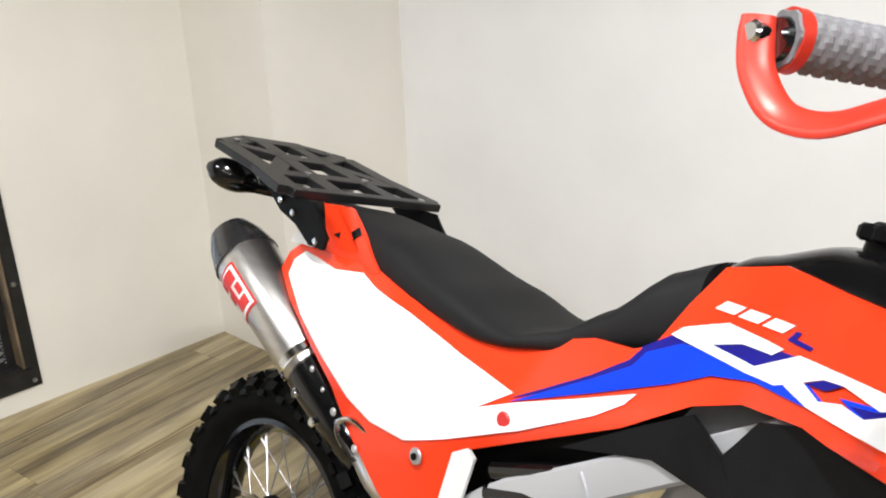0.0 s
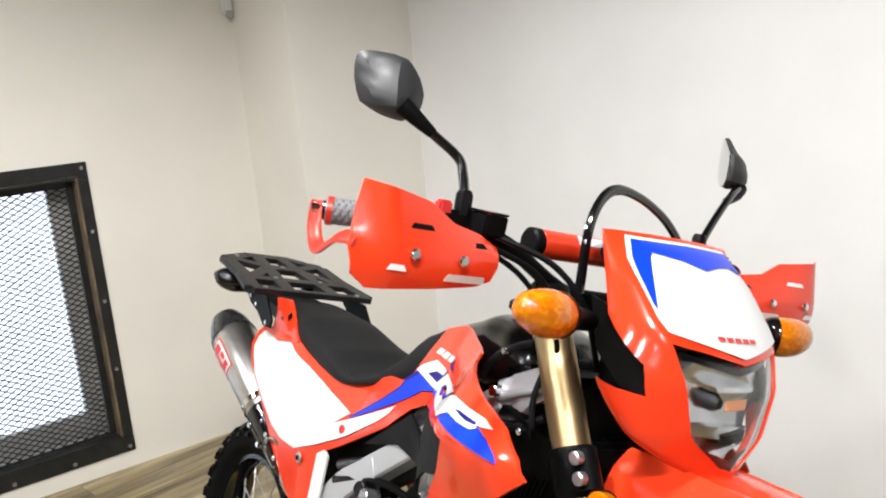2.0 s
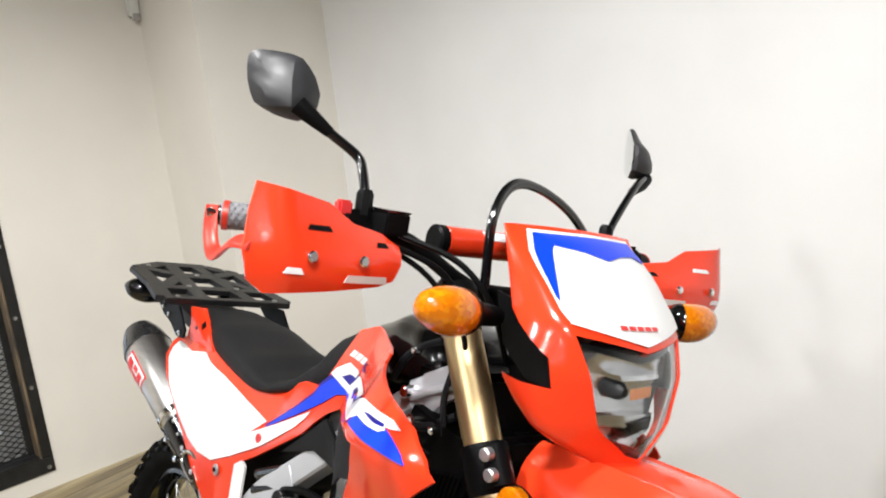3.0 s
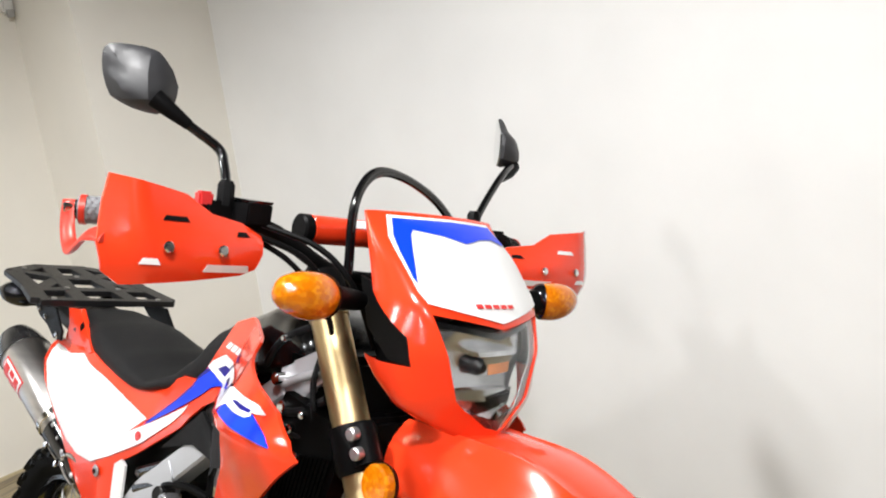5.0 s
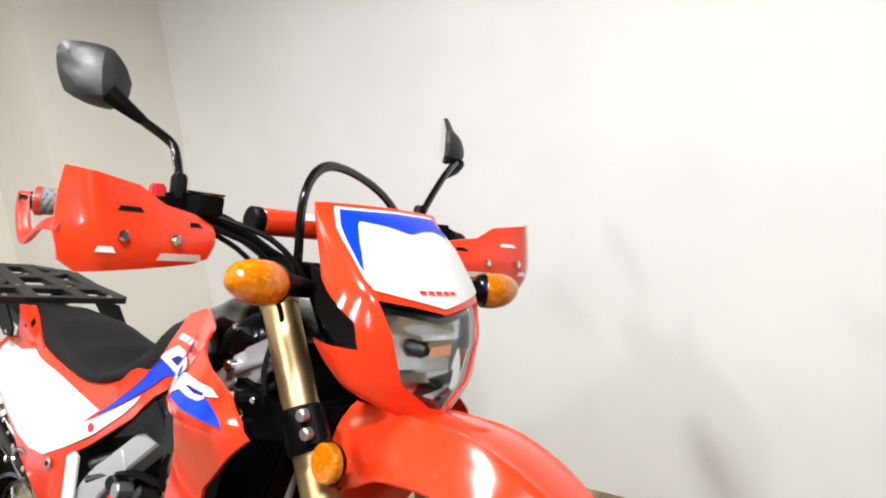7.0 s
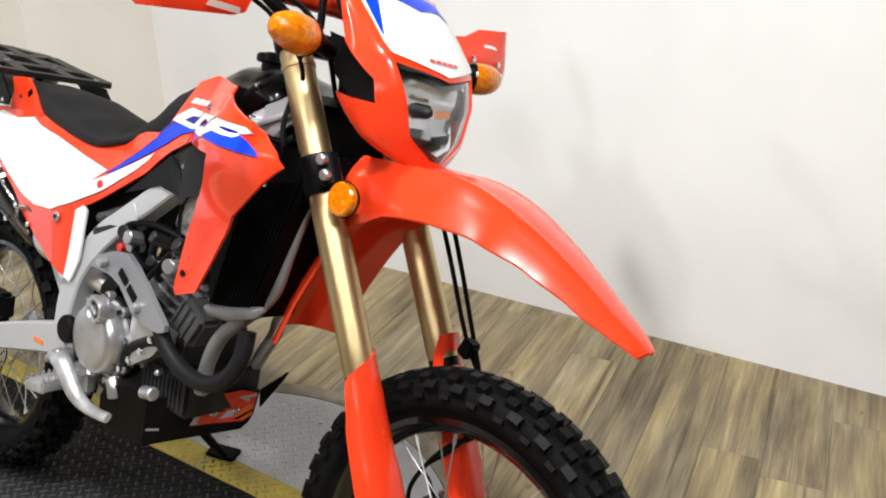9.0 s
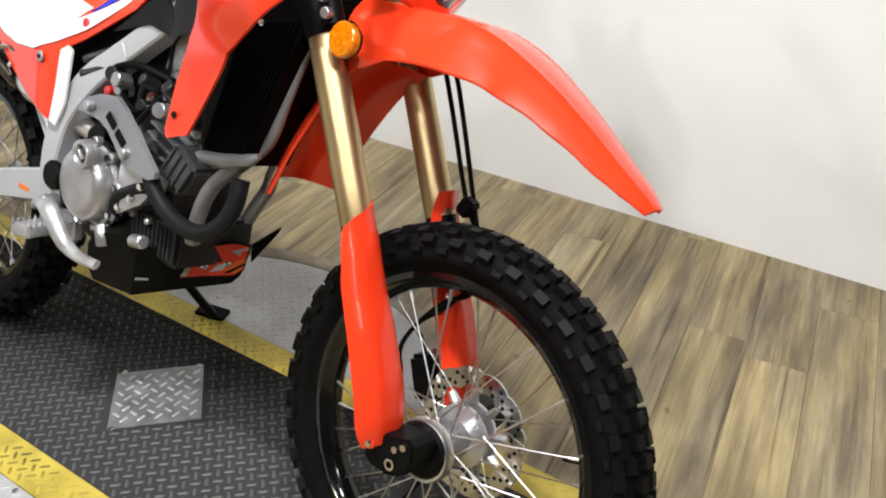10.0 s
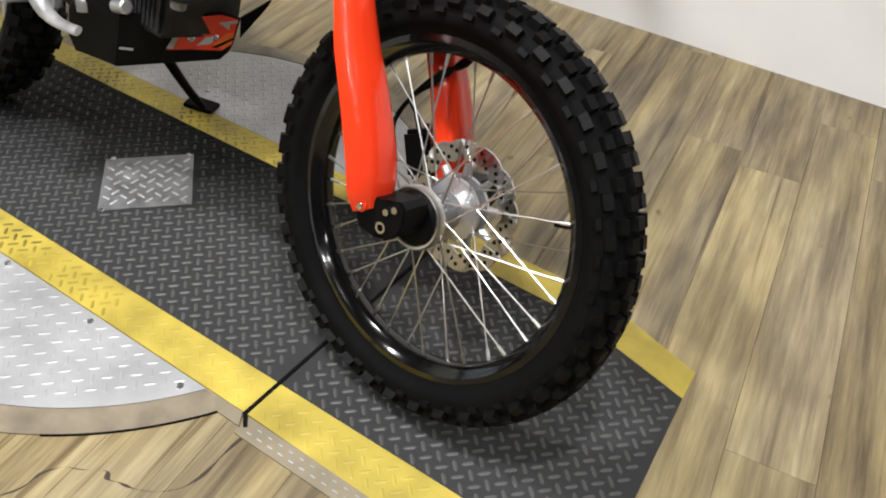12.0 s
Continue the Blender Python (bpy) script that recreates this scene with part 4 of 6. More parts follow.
def side_y(x, z):
    """Half width of the bodywork: widest along a ridge, falling away above it, and drawn to one plane at the lower shroud."""
    y, r = soft_table(YB_T, x, 0.014), soft_table(ZR_T, x, 0.02)
    k = 0.45 + 0.20 * min(1, max(0, (x - 0.82) / 0.12))
    y -= max(0, z - r) * k + max(0, r - z) * 0.08
    w = ease((x - 0.82) / 0.10) * ease((0.96 - z) / 0.14)
    return y * (1 - w) + (0.197 + (x - 0.93) * 0.10) * w


def on_side(off):
    return lambda x, z: (x, -side_y(x, z) - off, z)


def side_part(name, outline, mat, off=0.0, th=0.004, label="", rounding=0, step=0.009):
    bm_ = panel(outline, on_side(off), (0, th, 0), step, step, rounding)
    other = mirrored(bm_)
    for v in other.verts:
        v.co.y *= 1 - 0.36 * min(1, max(0, (v.co.x - 0.92) / 0.2))
    part(name, other, mat, bike, label, angle=28)
    return part(name, bm_, mat, bike, label, angle=28)


cowl = [(0.050, 0.915), (0.026, 0.893), (0.028, 0.866), (0.065, 0.847), (0.110, 0.823), (0.172, 0.790), (0.250, 0.748), (0.318, 0.694), (0.380, 0.650), (0.445, 0.616), (0.472, 0.607), (0.487, 0.673), (0.500, 0.752), (0.583, 0.797), (0.711, 0.866), (0.783, 0.917), (0.833, 0.938), (0.904, 0.949), (1.022, 0.943),
        (0.995, 0.900), (0.965, 0.860), (0.940, 0.780), (0.924, 0.704), (0.932, 0.692), (0.990, 0.712), (1.030, 0.780), (1.072, 0.855), (1.154, 0.912), (1.203, 0.951), (1.183, 0.970), (1.142, 0.993), (1.076, 1.009), (1.029, 1.021), (0.982, 1.038), (0.974, 1.050), (0.888, 1.056), (0.816, 1.064), (0.750, 1.047), (0.726, 1.000), (0.707, 0.952), (0.683, 0.940), (0.627, 0.934), (0.532, 0.902), (0.468, 0.888), (0.387, 0.893), (0.329, 0.900), (0.251, 0.918), (0.160, 0.914), (0.100, 0.914)]
side_part("side_cowl", cowl, M_RED, 0.0, 0.005, "glossy red side cowl and radiator shroud")
side_part("number_panel", [(0.072, 0.904), (0.054, 0.886), (0.060, 0.864), (0.090, 0.848), (0.150, 0.818), (0.225, 0.779), (0.300, 0.748), (0.354, 0.735), (0.425, 0.738), (0.487, 0.764), (0.582, 0.811), (0.675, 0.865), (0.706, 0.889), (0.716, 0.904), (0.640, 0.870), (0.556, 0.834), (0.510, 0.812), (0.549, 0.843), (0.449, 0.858), (0.342, 0.882), (0.264, 0.895), (0.225, 0.907), (0.162, 0.897), (0.112, 0.902)], M_WHT, 0.0026, 0.002, "white number panel")
side_part("cowl_edge", [(0.472, 0.606), (0.487, 0.673), (0.500, 0.752), (0.520, 0.765), (0.530, 0.755), (0.512, 0.650), (0.488, 0.600)], M_WHT, 0.001, 0.004, "white cowl edge strip")
side_part("blue_stripe", [(0.551, 0.834), (0.660, 0.884), (0.750, 0.927), (0.789, 0.949), (0.835, 0.960), (0.879, 0.962), (0.935, 0.966), (0.900, 0.974), (0.827, 0.968), (0.792, 0.969), (0.742, 0.965), (0.704, 0.944), (0.694, 0.926), (0.650, 0.896)], M_BLU, 0.0030, 0.002, "bright blue graphic")
side_part("navy_stripe", [(0.548, 0.837), (0.645, 0.898), (0.687, 0.930), (0.697, 0.948), (0.727, 0.970), (0.762, 0.985), (0.800, 0.980), (0.750, 0.962), (0.712, 0.943), (0.700, 0.922), (0.655, 0.890)], M_NAVY, 0.0022, 0.002, "dark blue graphic")
side_part("blue_arrow", [(0.997, 0.965), (1.010, 0.979), (1.085, 0.979), (1.096, 0.982), (1.123, 0.975), (1.149, 0.967), (1.162, 0.959), (1.116, 0.959), (1.068, 0.961)], M_BLU, 0.0022, 0.002, "bright blue graphic")
side_part("blue_patch", [(0.839, 0.962), (0.873, 0.971), (0.890, 0.979), (0.930, 0.967), (0.880, 0.963)], M_BLU, 0.0022, 0.002, "bright blue graphic")
side_part("blue_patch", [(0.925, 0.981), (0.960, 0.987), (0.985, 0.993), (0.982, 0.985), (0.955, 0.973)], M_BLU, 0.0022, 0.002, "bright blue graphic")
side_part("navy_patch", [(0.770, 0.974), (0.812, 0.989), (0.866, 0.994), (0.829, 0.969)], M_NAVY, 0.0024, 0.002, "dark blue graphic")
# large white emblem strokes and the dark openings in them
for st in ([(0.724, 0.969), (0.735, 0.980), (0.765, 0.992), (0.784, 0.999), (0.852, 0.9955), (0.842, 0.987), (0.808, 0.986), (0.776, 0.975), (0.829, 0.972), (0.871, 0.9965), (0.921, 0.9975), (0.989, 0.9985), (0.962, 0.986), (0.924, 0.9905), (0.904, 0.988), (0.884, 0.978), (0.859, 0.966), (0.826, 0.964)],
           [(0.868, 0.970), (0.886, 0.979), (0.908, 0.972), (0.929, 0.978), (0.952, 0.976), (0.967, 0.984), (0.989, 0.994), (1.005, 0.9975), (1.066, 0.9955), (1.101, 0.994), (1.126, 0.988), (1.106, 0.985), (1.092, 0.9845), (1.097, 0.981), (1.087, 0.977), (1.060, 0.9765), (1.018, 0.979), (0.999, 0.971), (0.988, 0.965), (0.949, 0.964), (0.900, 0.964)]):
    side_part("emblem_stroke", st, M_WHT, 0.0040, 0.0015, "white emblem stroke")
side_part("emblem_slot", [(1.031, 0.9865), (1.044, 0.9885), (1.092, 0.9870), (1.092, 0.9835), (1.070, 0.9830)], M_NAVY, 0.0048, 0.001, "dark blue graphic")
side_part("emblem_slot", [(0.889, 0.979), (0.904, 0.9875), (0.924, 0.990), (0.910, 0.981)], M_NAVY, 0.0034, 0.001, "dark blue graphic")
side_part("emblem_slot", [(0.936, 0.980), (0.960, 0.9845), (0.988, 0.997), (0.976, 0.986), (0.956, 0.976)], M_NAVY, 0.0034, 0.001, "dark blue graphic")
for k in range(3):
    side_part("model_mark", [(0.760 + 0.029 * k, 1.007), (0.770 + 0.029 * k, 1.017), (0.794 + 0.029 * k, 1.017), (0.784 + 0.029 * k, 1.007)], M_WHT, 0.0020, 0.001, "small white model mark", step=0.04)
side_part("model_mark", [(0.850, 1.0035), (0.856, 1.013), (0.862, 1.013), (0.859, 1.007), (0.880, 1.006), (0.878, 1.0025)], M_NAVY, 0.0020, 0.001, "small dark blue model mark", step=0.04)
# dark insert between shroud and frame
pair("shroud_insert", panel([(0.640, 0.815), (0.719, 0.868), (0.786, 0.910), (0.823, 0.884), (0.838, 0.904), (0.858, 0.932), (0.904, 0.947), (1.015, 0.940), (0.965, 0.892), (0.930, 0.862), (0.885, 0.850), (0.862, 0.830), (0.856, 0.780), (0.846, 0.780), (0.830, 0.838), (0.752, 0.848)], lambda x, z: (x, -min(side_y(x, z) - 0.003, 0.130 + max(0.0, x - 0.75) * 0.25), z), (0, 0.006, 0), 0.03, 0.03), M_INSERT, "dark grey inner shroud")
pair("tank_bracket", panel([(0.765, 0.890), (0.790, 0.935), (0.880, 0.950), (0.862, 0.905), (0.825, 0.870)], lambda x, z: (x, -0.122, z), (0, 0.006, 0), 0.05, 0.05), M_MCAST, "grey bracket behind the shroud")
for x, z, r, m_ in ((0.452, 0.728, 0.011, M_SILV), (0.556, 0.814, 0.010, M_LBLRED), (0.952, 0.735, 0.006, M_DARKGAP), (0.200, 0.755, 0.005, M_SILV), (0.235, 0.736, 0.004, M_SILV), (0.270, 0.716, 0.006, M_SILV), (0.330, 0.686, 0.006, M_SILV)):
    for sg in (-1, 1):
        y = sg * (side_y(x, z) + 0.002)
        part("panel_bolt", cyl((x, y, z), (x, y + sg * 0.004, z), r, 16, None, 0.0015), m_, bike)
        if m_ is M_SILV and r > 0.01:
            part("panel_bolt", cyl((x, y + sg * 0.0045, z), (x, y + sg * 0.0065, z), r * 0.45, 6), M_DARKGAP, bike)

# ---------------------------------------------------------------- seat, tank, tail
def hull(xs, top_t, bot_t, wid_t, crown=2.6, n=24):
    """A closed body along x: top and bottom heights and half widths from tables."""
    rings = []
    for x in xs:
        zt, zb, w = lerp_table(top_t, x), lerp_table(bot_t, x), lerp_table(wid_t, x)
        zc, hz = (zt + zb) / 2, (zt - zb) / 2
        row = []
        for i in range(n):
            a = 2 * math.pi * i / n
            c, s_ = math.cos(a), math.sin(a)
            row.append((x, w * math.copysign(abs(c) ** (2 / crown), c), zc + hz * math.copysign(abs(s_) ** (2 / crown), s_)))
        rings.append(row)
    return skin(bmesh.new(), rings)


seat_top = [(0.03, 0.978), (0.10, 0.982), (0.232, 0.972), (0.390, 0.937), (0.474, 0.914), (0.514, 0.907), (0.566, 0.927), (0.620, 0.967), (0.681, 1.028), (0.725, 1.048)]
seat_bot = [(0.03, 0.955), (0.12, 0.925), (0.22, 0.895), (0.33, 0.880), (0.46, 0.872), (0.56, 0.892), (0.68, 0.925), (0.725, 0.960)]
seat_w = [(0.03, 0.050), (0.10, 0.075), (0.25, 0.098), (0.42, 0.108), (0.52, 0.104), (0.62, 0.078), (0.725, 0.060)]
part("seat", hull(np.linspace(0.03, 0.725, 44), seat_top, seat_bot, seat_w, 3.2, 32), M_SEAT, bike, "charcoal grey vinyl seat", angle=50)
tank_top = [(0.70, 1.030), (0.76, 1.064), (0.84, 1.092), (0.924, 1.098), (0.975, 1.086), (1.02, 1.060)]
tank_bot = [(0.70, 0.94), (1.00, 0.96)]
tank_w = [(0.70, 0.045), (0.80, 0.062), (0.88, 0.080), (0.95, 0.096), (0.99, 0.098), (1.02, 0.080)]
tank = part("fuel_tank", hull(np.linspace(0.70, 1.02, 26), tank_top, tank_bot, tank_w, 2.5, 32), M_TANK, bike, "glossy black fuel tank", angle=50)
b_ = tube([(0.880, 0, 1.086), (0.882, 0, 1.102)], 0.030, 24)
skin(b_, [[(0.882 + 0.4 * (z - 1.100) * 0.1 + r * (1.0 if k % 4 < 2 else 0.90) * math.cos(2 * math.pi * k / 40), r * (1.0 if k % 4 < 2 else 0.90) * math.sin(2 * math.pi * k / 40), z) for k in range(40)] for r, z in ((0.037, 1.101), (0.041, 1.104), (0.041, 1.114), (0.037, 1.118))])
tube([(0.882, 0, 1.118), (0.882, 0, 1.121)], [0.028, 0.024], 20, b_)
part("fuel_cap", b_, M_BLK, tank, "ribbed black fuel cap")
# tail: red sides, black tray, rack carrier
tailr = panel([(0.080, 0.984), (0.140, 0.989), (0.170, 0.968), (0.200, 0.945), (0.240, 0.914), (0.200, 0.895), (0.113, 0.898), (0.093, 0.920), (0.100, 0.950)], lambda x, z: (x, -0.098 + (z - 0.90) * 0.10, z), (0, 0.012, 0), 0.03, 0.03)
part("tail_side", tailr, M_RED, bike, "red tail side panel")
part("seat_edge_strip", panel([(0.158, 0.989), (0.186, 0.970), (0.216, 0.946), (0.256, 0.915), (0.232, 0.905), (0.186, 0.947), (0.160, 0.965), (0.124, 0.989)], lambda x, z: (x, -0.1035 + (z - 0.90) * 0.10, z), (0, 0.008, 0), 0.03, 0.03), M_RED, bike, "raised red edge beside the seat")
part("tail_tray", hull(np.linspace(-0.20, 0.14, 12), [(-0.20, 0.985), (0.14, 0.965)], [(-0.20, 0.965), (0.0, 0.93), (0.14, 0.92)], [(-0.20, 0.05), (0.14, 0.095)], 4, 16), M_BLK, bike, "black under-tail tray")
part("tail_label", fbox(-0.010, 0.010, -0.0012, 0.001, -0.0065, 0.0065, 0.0005), M_GLBLK, bike, "", pose(0.186, -0.0985, 0.957, 0, -36, 0))
part("tail_white", panel([(0.030, 0.912), (0.040, 0.928), (0.076, 0.934), (0.090, 0.914)], lambda x, z: (x, -0.105, z), (0, 0.006, 0), 0.05, 0.05), M_WHT, bike)
for sg in (-1, 1):
    b_ = panel([(-0.03, 0.988), (0.108, 0.987), (0.132, 0.964), (0.156, 0.942), (0.150, 0.922), (0.112, 0.922), (0.068, 0.945), (0.020, 0.958)], lambda x, z: (x, sg * 0.124, z), (0, sg * 0.005, 0), 0.05, 0.05)
    br = part("rack_bracket", b_, M_BLK, bike, "black steel rack bracket")
    for x, z in ((0.020, 0.975), (0.060, 0.962), (0.132, 0.932)):
        part("bracket_bolt", cyl((x, sg * 0.126, z), (x, sg * 0.134, z), 0.0065, 10, None, 0.002), M_CHR, br)

# rack: flat black plate of bars with cut-outs, rising a little to the rear
M_RACK = material("black_powder_coat", (0.009, 0.009, 0.0095), 0.36, spec=0.3, var=0.2, scale=30, bump=0.15, bscale=500)


def rack_pt(x, y, dz=0.0):
    return (x, y, 0.990 - (x - 0.06) * 0.155 + dz)


rack = None


def flat_bar(p0, p1, w, th=0.014):
    b_ = bmesh.new()
    a_, c_ = Vector(rack_pt(*p0)), Vector(rack_pt(*p1))
    d = (c_ - a_).normalized()
    s_ = d.cross(Vector((0.155, 0, 1))).normalized() * w
    up = Vector((0.155, 0, 1)).normalized() * th
    v = [b_.verts.new(q) for q in (a_ - s_, c_ - s_, c_ + s_, a_ + s_, a_ - s_ + up, c_ - s_ + up, c_ + s_ + up, a_ + s_ + up)]
    for f_ in ((0, 3, 2, 1), (4, 5, 6, 7), (0, 1, 5, 4), (1, 2, 6, 5), (2, 3, 7, 6), (3, 0, 4, 7)):
        b_.faces.new([v[i] for i in f_])
    bmesh.ops.bevel(b_, geom=b_.edges[:], offset=0.0015, segments=1, affect="EDGES")
    return b_


rack_bars = [((0.070, -0.150), (0.070, 0.158), 0.011), ((0.064, -0.148), (-0.050, -0.132), 0.012), ((0.064, 0.150), (-0.050, 0.132), 0.012), ((-0.045, -0.131), (-0.185, -0.131), 0.012), ((-0.045, 0.131), (-0.185, 0.131), 0.012),
             ((-0.185, -0.131), (-0.235, -0.060), 0.012), ((-0.185, 0.131), (-0.235, 0.060), 0.012), ((-0.235, -0.066), (-0.235, 0.066), 0.012),
             ((0.068, -0.060), (-0.232, -0.034), 0.011), ((0.068, 0.060), (-0.232, 0.034), 0.011), ((-0.020, -0.128), (-0.020, 0.128), 0.010), ((-0.020, -0.125), (-0.130, -0.040), 0.010), ((-0.020, 0.125), (-0.130, 0.040), 0.010),
             ((-0.130, -0.045), (-0.130, 0.045), 0.013), ((-0.135, -0.04), (-0.190, -0.125), 0.010), ((-0.135, 0.04), (-0.190, 0.125), 0.010)]
rack = part("luggage_rack", flat_bar(*rack_bars[0]), M_RACK, bike, "flat black luggage rack with cut-outs")
for i, (p0, p1, w) in enumerate(rack_bars[1:]):
    part("rack_bar", flat_bar(p0, p1, w * 1.62, 0.0138 - 0.0002 * (i % 6)), M_RACK, rack)
for x, y in ((0.07, -0.12), (0.07, 0.12), (-0.02, -0.06), (-0.02, 0.06), (-0.13, 0.0), (-0.2, -0.1), (-0.2, 0.1)):
    p = Vector(rack_pt(x, y, 0.0138))
    part("rack_bolt", cyl(p, p + Vector((0.0005, 0, 0.003)), 0.006, 10), M_STEEL, rack)
# rear turn signals
for sg in (-1, 1):
    b_ = tube([(-0.13, sg * 0.04, 0.965), (-0.15, sg * 0.085, 0.968)], 0.009, 10)
    tube([(-0.142, sg * 0.080, 0.968), (-0.155, sg * 0.095, 0.978), (-0.17, sg * 0.120, 0.985), (-0.185, sg * 0.140, 0.991), (-0.195, sg * 0.152, 0.995)], [0.010, 0.024, 0.028, 0.022, 0.006], 16, b_, 3)
    rs = part("rear_signal", b_, M_GLBLK, bike, "black rear turn signal")
    part("rear_signal_lens", tube([(-0.178, sg * 0.118, 0.985), (-0.205, sg * 0.128, 0.989), (-0.212, sg * 0.130, 0.991)], [0.024, 0.020, 0.006], 14), M_AMB, rs)

# ---------------------------------------------------------------- exhaust silencer
def muff(t, up=0.0, out=0.0):
    a_, c_ = Vector((-0.066, -0.126, 0.860)), Vector((0.194, -0.093, 0.698))
    d = (c_ - a_).normalized()
    n = Vector((d.z * -1, 0, d.x)).normalized()
    return a_ + (c_ - a_) * t + n * up + Vector((0, out, 0))


sil = part("silencer", tube([muff(0.0), muff(0.02), muff(0.70), muff(0.74), muff(0.86)], [0.052, 0.0545, 0.0470, 0.045, 0.034], 32), M_STNL, bike, "brushed stainless exhaust silencer")
part("end_cap", tube([muff(-0.20), muff(-0.19), muff(-0.10), muff(0.0), muff(0.03)], [0.030, 0.036, 0.048, 0.055, 0.0565], 32), M_CARB, sil, "carbon fibre end cap")
part("outlet", tube([muff(-0.215), muff(-0.19)], [0.022, 0.022], 20), M_CHR, sil)
part("silencer_bracket", tube([muff(0.30, 0.056, 0.02), muff(0.36, 0.060, 0.03), muff(0.42, 0.056, 0.02)], 0.010, 10), M_BLK, sil)
part("silencer_joint", tube([muff(0.70), muff(0.705), muff(0.745), muff(0.75)], [0.0470, 0.0490, 0.0485, 0.0465], 32), M_CHR, sil)
part("badge_border", panel([(0.105, -0.72), (0.392, -0.72), (0.392, 0.40), (0.105, 0.40)], lambda t_, a_: muff(t_) + (0.0552 - 0.0108 * t_) * (Vector((0, -math.cos(a_), 0)) + math.sin(a_) * (muff(0, 1) - muff(0))), (0, -0.0008, 0), 0.05, 0.1), M_LBLRED, sil)
part("silencer_badge", panel([(0.118, -0.64), (0.379, -0.64), (0.379, 0.33), (0.118, 0.33)], lambda t_, a_: muff(t_) + (0.0558 - 0.0108 * t_) * (Vector((0, -math.cos(a_), 0)) + math.sin(a_) * (muff(0, 1) - muff(0))), (0, -0.0008, 0), 0.05, 0.1), M_WHT, sil, "white and red silencer badge")
for ta, tb, aa, ab in ((0.135, 0.362, -0.30, -0.12), (0.135, 0.205, -0.12, 0.22), (0.225, 0.285, -0.52, -0.30), (0.305, 0.362, -0.12, 0.22), (0.225, 0.285, 0.02, 0.24), (0.135, 0.190, -0.54, -0.36)):
    part("badge_mark", panel([(ta, aa), (tb, aa), (tb, ab), (ta, ab)], lambda t_, a_: muff(t_) + (0.0576 - 0.0108 * t_) * (Vector((0, -math.cos(a_), 0)) + math.sin(a_) * (muff(0, 1) - muff(0))), (0, -0.0006, 0), 0.05, 0.1), M_LBLRED, sil)
sh = part("heat_shield", tube([muff(0.78), muff(0.80), muff(0.95), muff(1.12), muff(1.30), muff(1.34)], [0.042, 0.0465, 0.046, 0.042, 0.036, 0.030], 24), M_GLBLK, bike, "black exhaust heat shield")
for t_ in (0.90, 1.08):
    p = muff(t_, -0.012)
    part("shield_bolt", cyl(p + Vector((0, -0.036, 0)), p + Vector((0, -0.050, 0)), 0.0075, 10, None, 0.002), M_CHR, sh)
part("mid_pipe", tube([muff(1.28), (0.36, -0.115, 0.64), (0.44, -0.095, 0.62), (0.55, -0.08, 0.60)], 0.021, 16, None, 5), M_STNL, bike, "stainless mid pipe")
# chrome passenger peg bracket and wire loop behind the cowl
part("peg_loop", tube([(0.335, -0.150, 0.668), (0.300, -0.156, 0.690), (0.292, -0.156, 0.710), (0.315, -0.152, 0.722), (0.350, -0.145, 0.714)], 0.004, 8, None, 4), M_CHR, bike)
part("peg_bracket", tube([(0.340, -0.120, 0.700), (0.400, -0.115, 0.620), (0.440, -0.108, 0.560)], 0.013, 10, None, 3, 0.6), M_FRM, bike, "silver rear peg bracket")

# ---------------------------------------------------------------- headlight mask
# Tables by height: the front on the centre line, the rim of plate and lamp (half width, x), the outer edge (half width, x).
M_F = [(0.966, 1.284), (0.990, 1.287), (1.03, 1.288), (1.08, 1.288), (1.117, 1.277), (1.165, 1.240), (1.212, 1.198), (1.25, 1.146)]
M_P = [(0.966, 0.006), (0.984, 0.016), (1.019, 0.076), (1.075, 0.094), (1.129, 0.106), (1.20, 0.113), (1.25, 0.104)]
M_X = [(0.966, 1.280), (0.985, 1.278), (1.019, 1.266), (1.08, 1.262), (1.138, 1.238), (1.19, 1.190), (1.236, 1.140), (1.25, 1.128)]
M_W = [(0.966, 0.030), (0.985, 0.074), (1.009, 0.116), (1.040, 0.134), (1.068, 0.143), (1.10, 0.138), (1.144, 0.129), (1.25, 0.117)]
M_E = [(0.966, 1.250), (0.985, 1.238), (1.009, 1.219), (1.068, 1.180), (1.10, 1.178), (1.144, 1.172), (1.25, 1.122)]


def mask_pt(u, z, off=0.0):
    """The mask's surface: u runs from the centre line (0) over the rim (1) to the outer edge (2), either way."""
    f_, p, x1, w, e = (soft_table(t_, z, 0.006) for t_ in (M_F, M_P, M_X, M_W, M_E))
    a, sg_ = abs(u), math.copysign(1, u)
    if a <= 1:
        return (f_ - (f_ - x1) * a ** 2.2 + off, sg_ * a * p, z + off * 0.6)
    k = a - 1
    return (x1 + (e - x1) * k + off, sg_ * (p + (w - p) * math.sin(k * math.pi / 2) + 0.004 * math.sin(k * math.pi)), z + off * 0.6)


half = [(0.0, 1.250), (-0.5, 1.2495), (-1.0, 1.248), (-1.85, 1.246), (-2.0, 1.238), (-2.0, 1.190), (-2.0, 1.146), (-1.60, 1.120), (-1.30, 1.096), (-1.30, 1.061), (-1.66, 1.064), (-2.0, 1.070), (-2.0, 1.040), (-2.0, 1.009), (-2.0, 0.988), (-1.6, 0.974), (-1.0, 0.967), (0.0, 0.966),
        (0.0, 0.984), (-0.80, 0.988), (-0.86, 1.022), (-0.88, 1.075), (-0.92, 1.126), (-0.5, 1.120), (0.0, 1.111)]
mask_half = panel(half, mask_pt, (-0.003, 0.0015, 0), 0.12, 0.010)
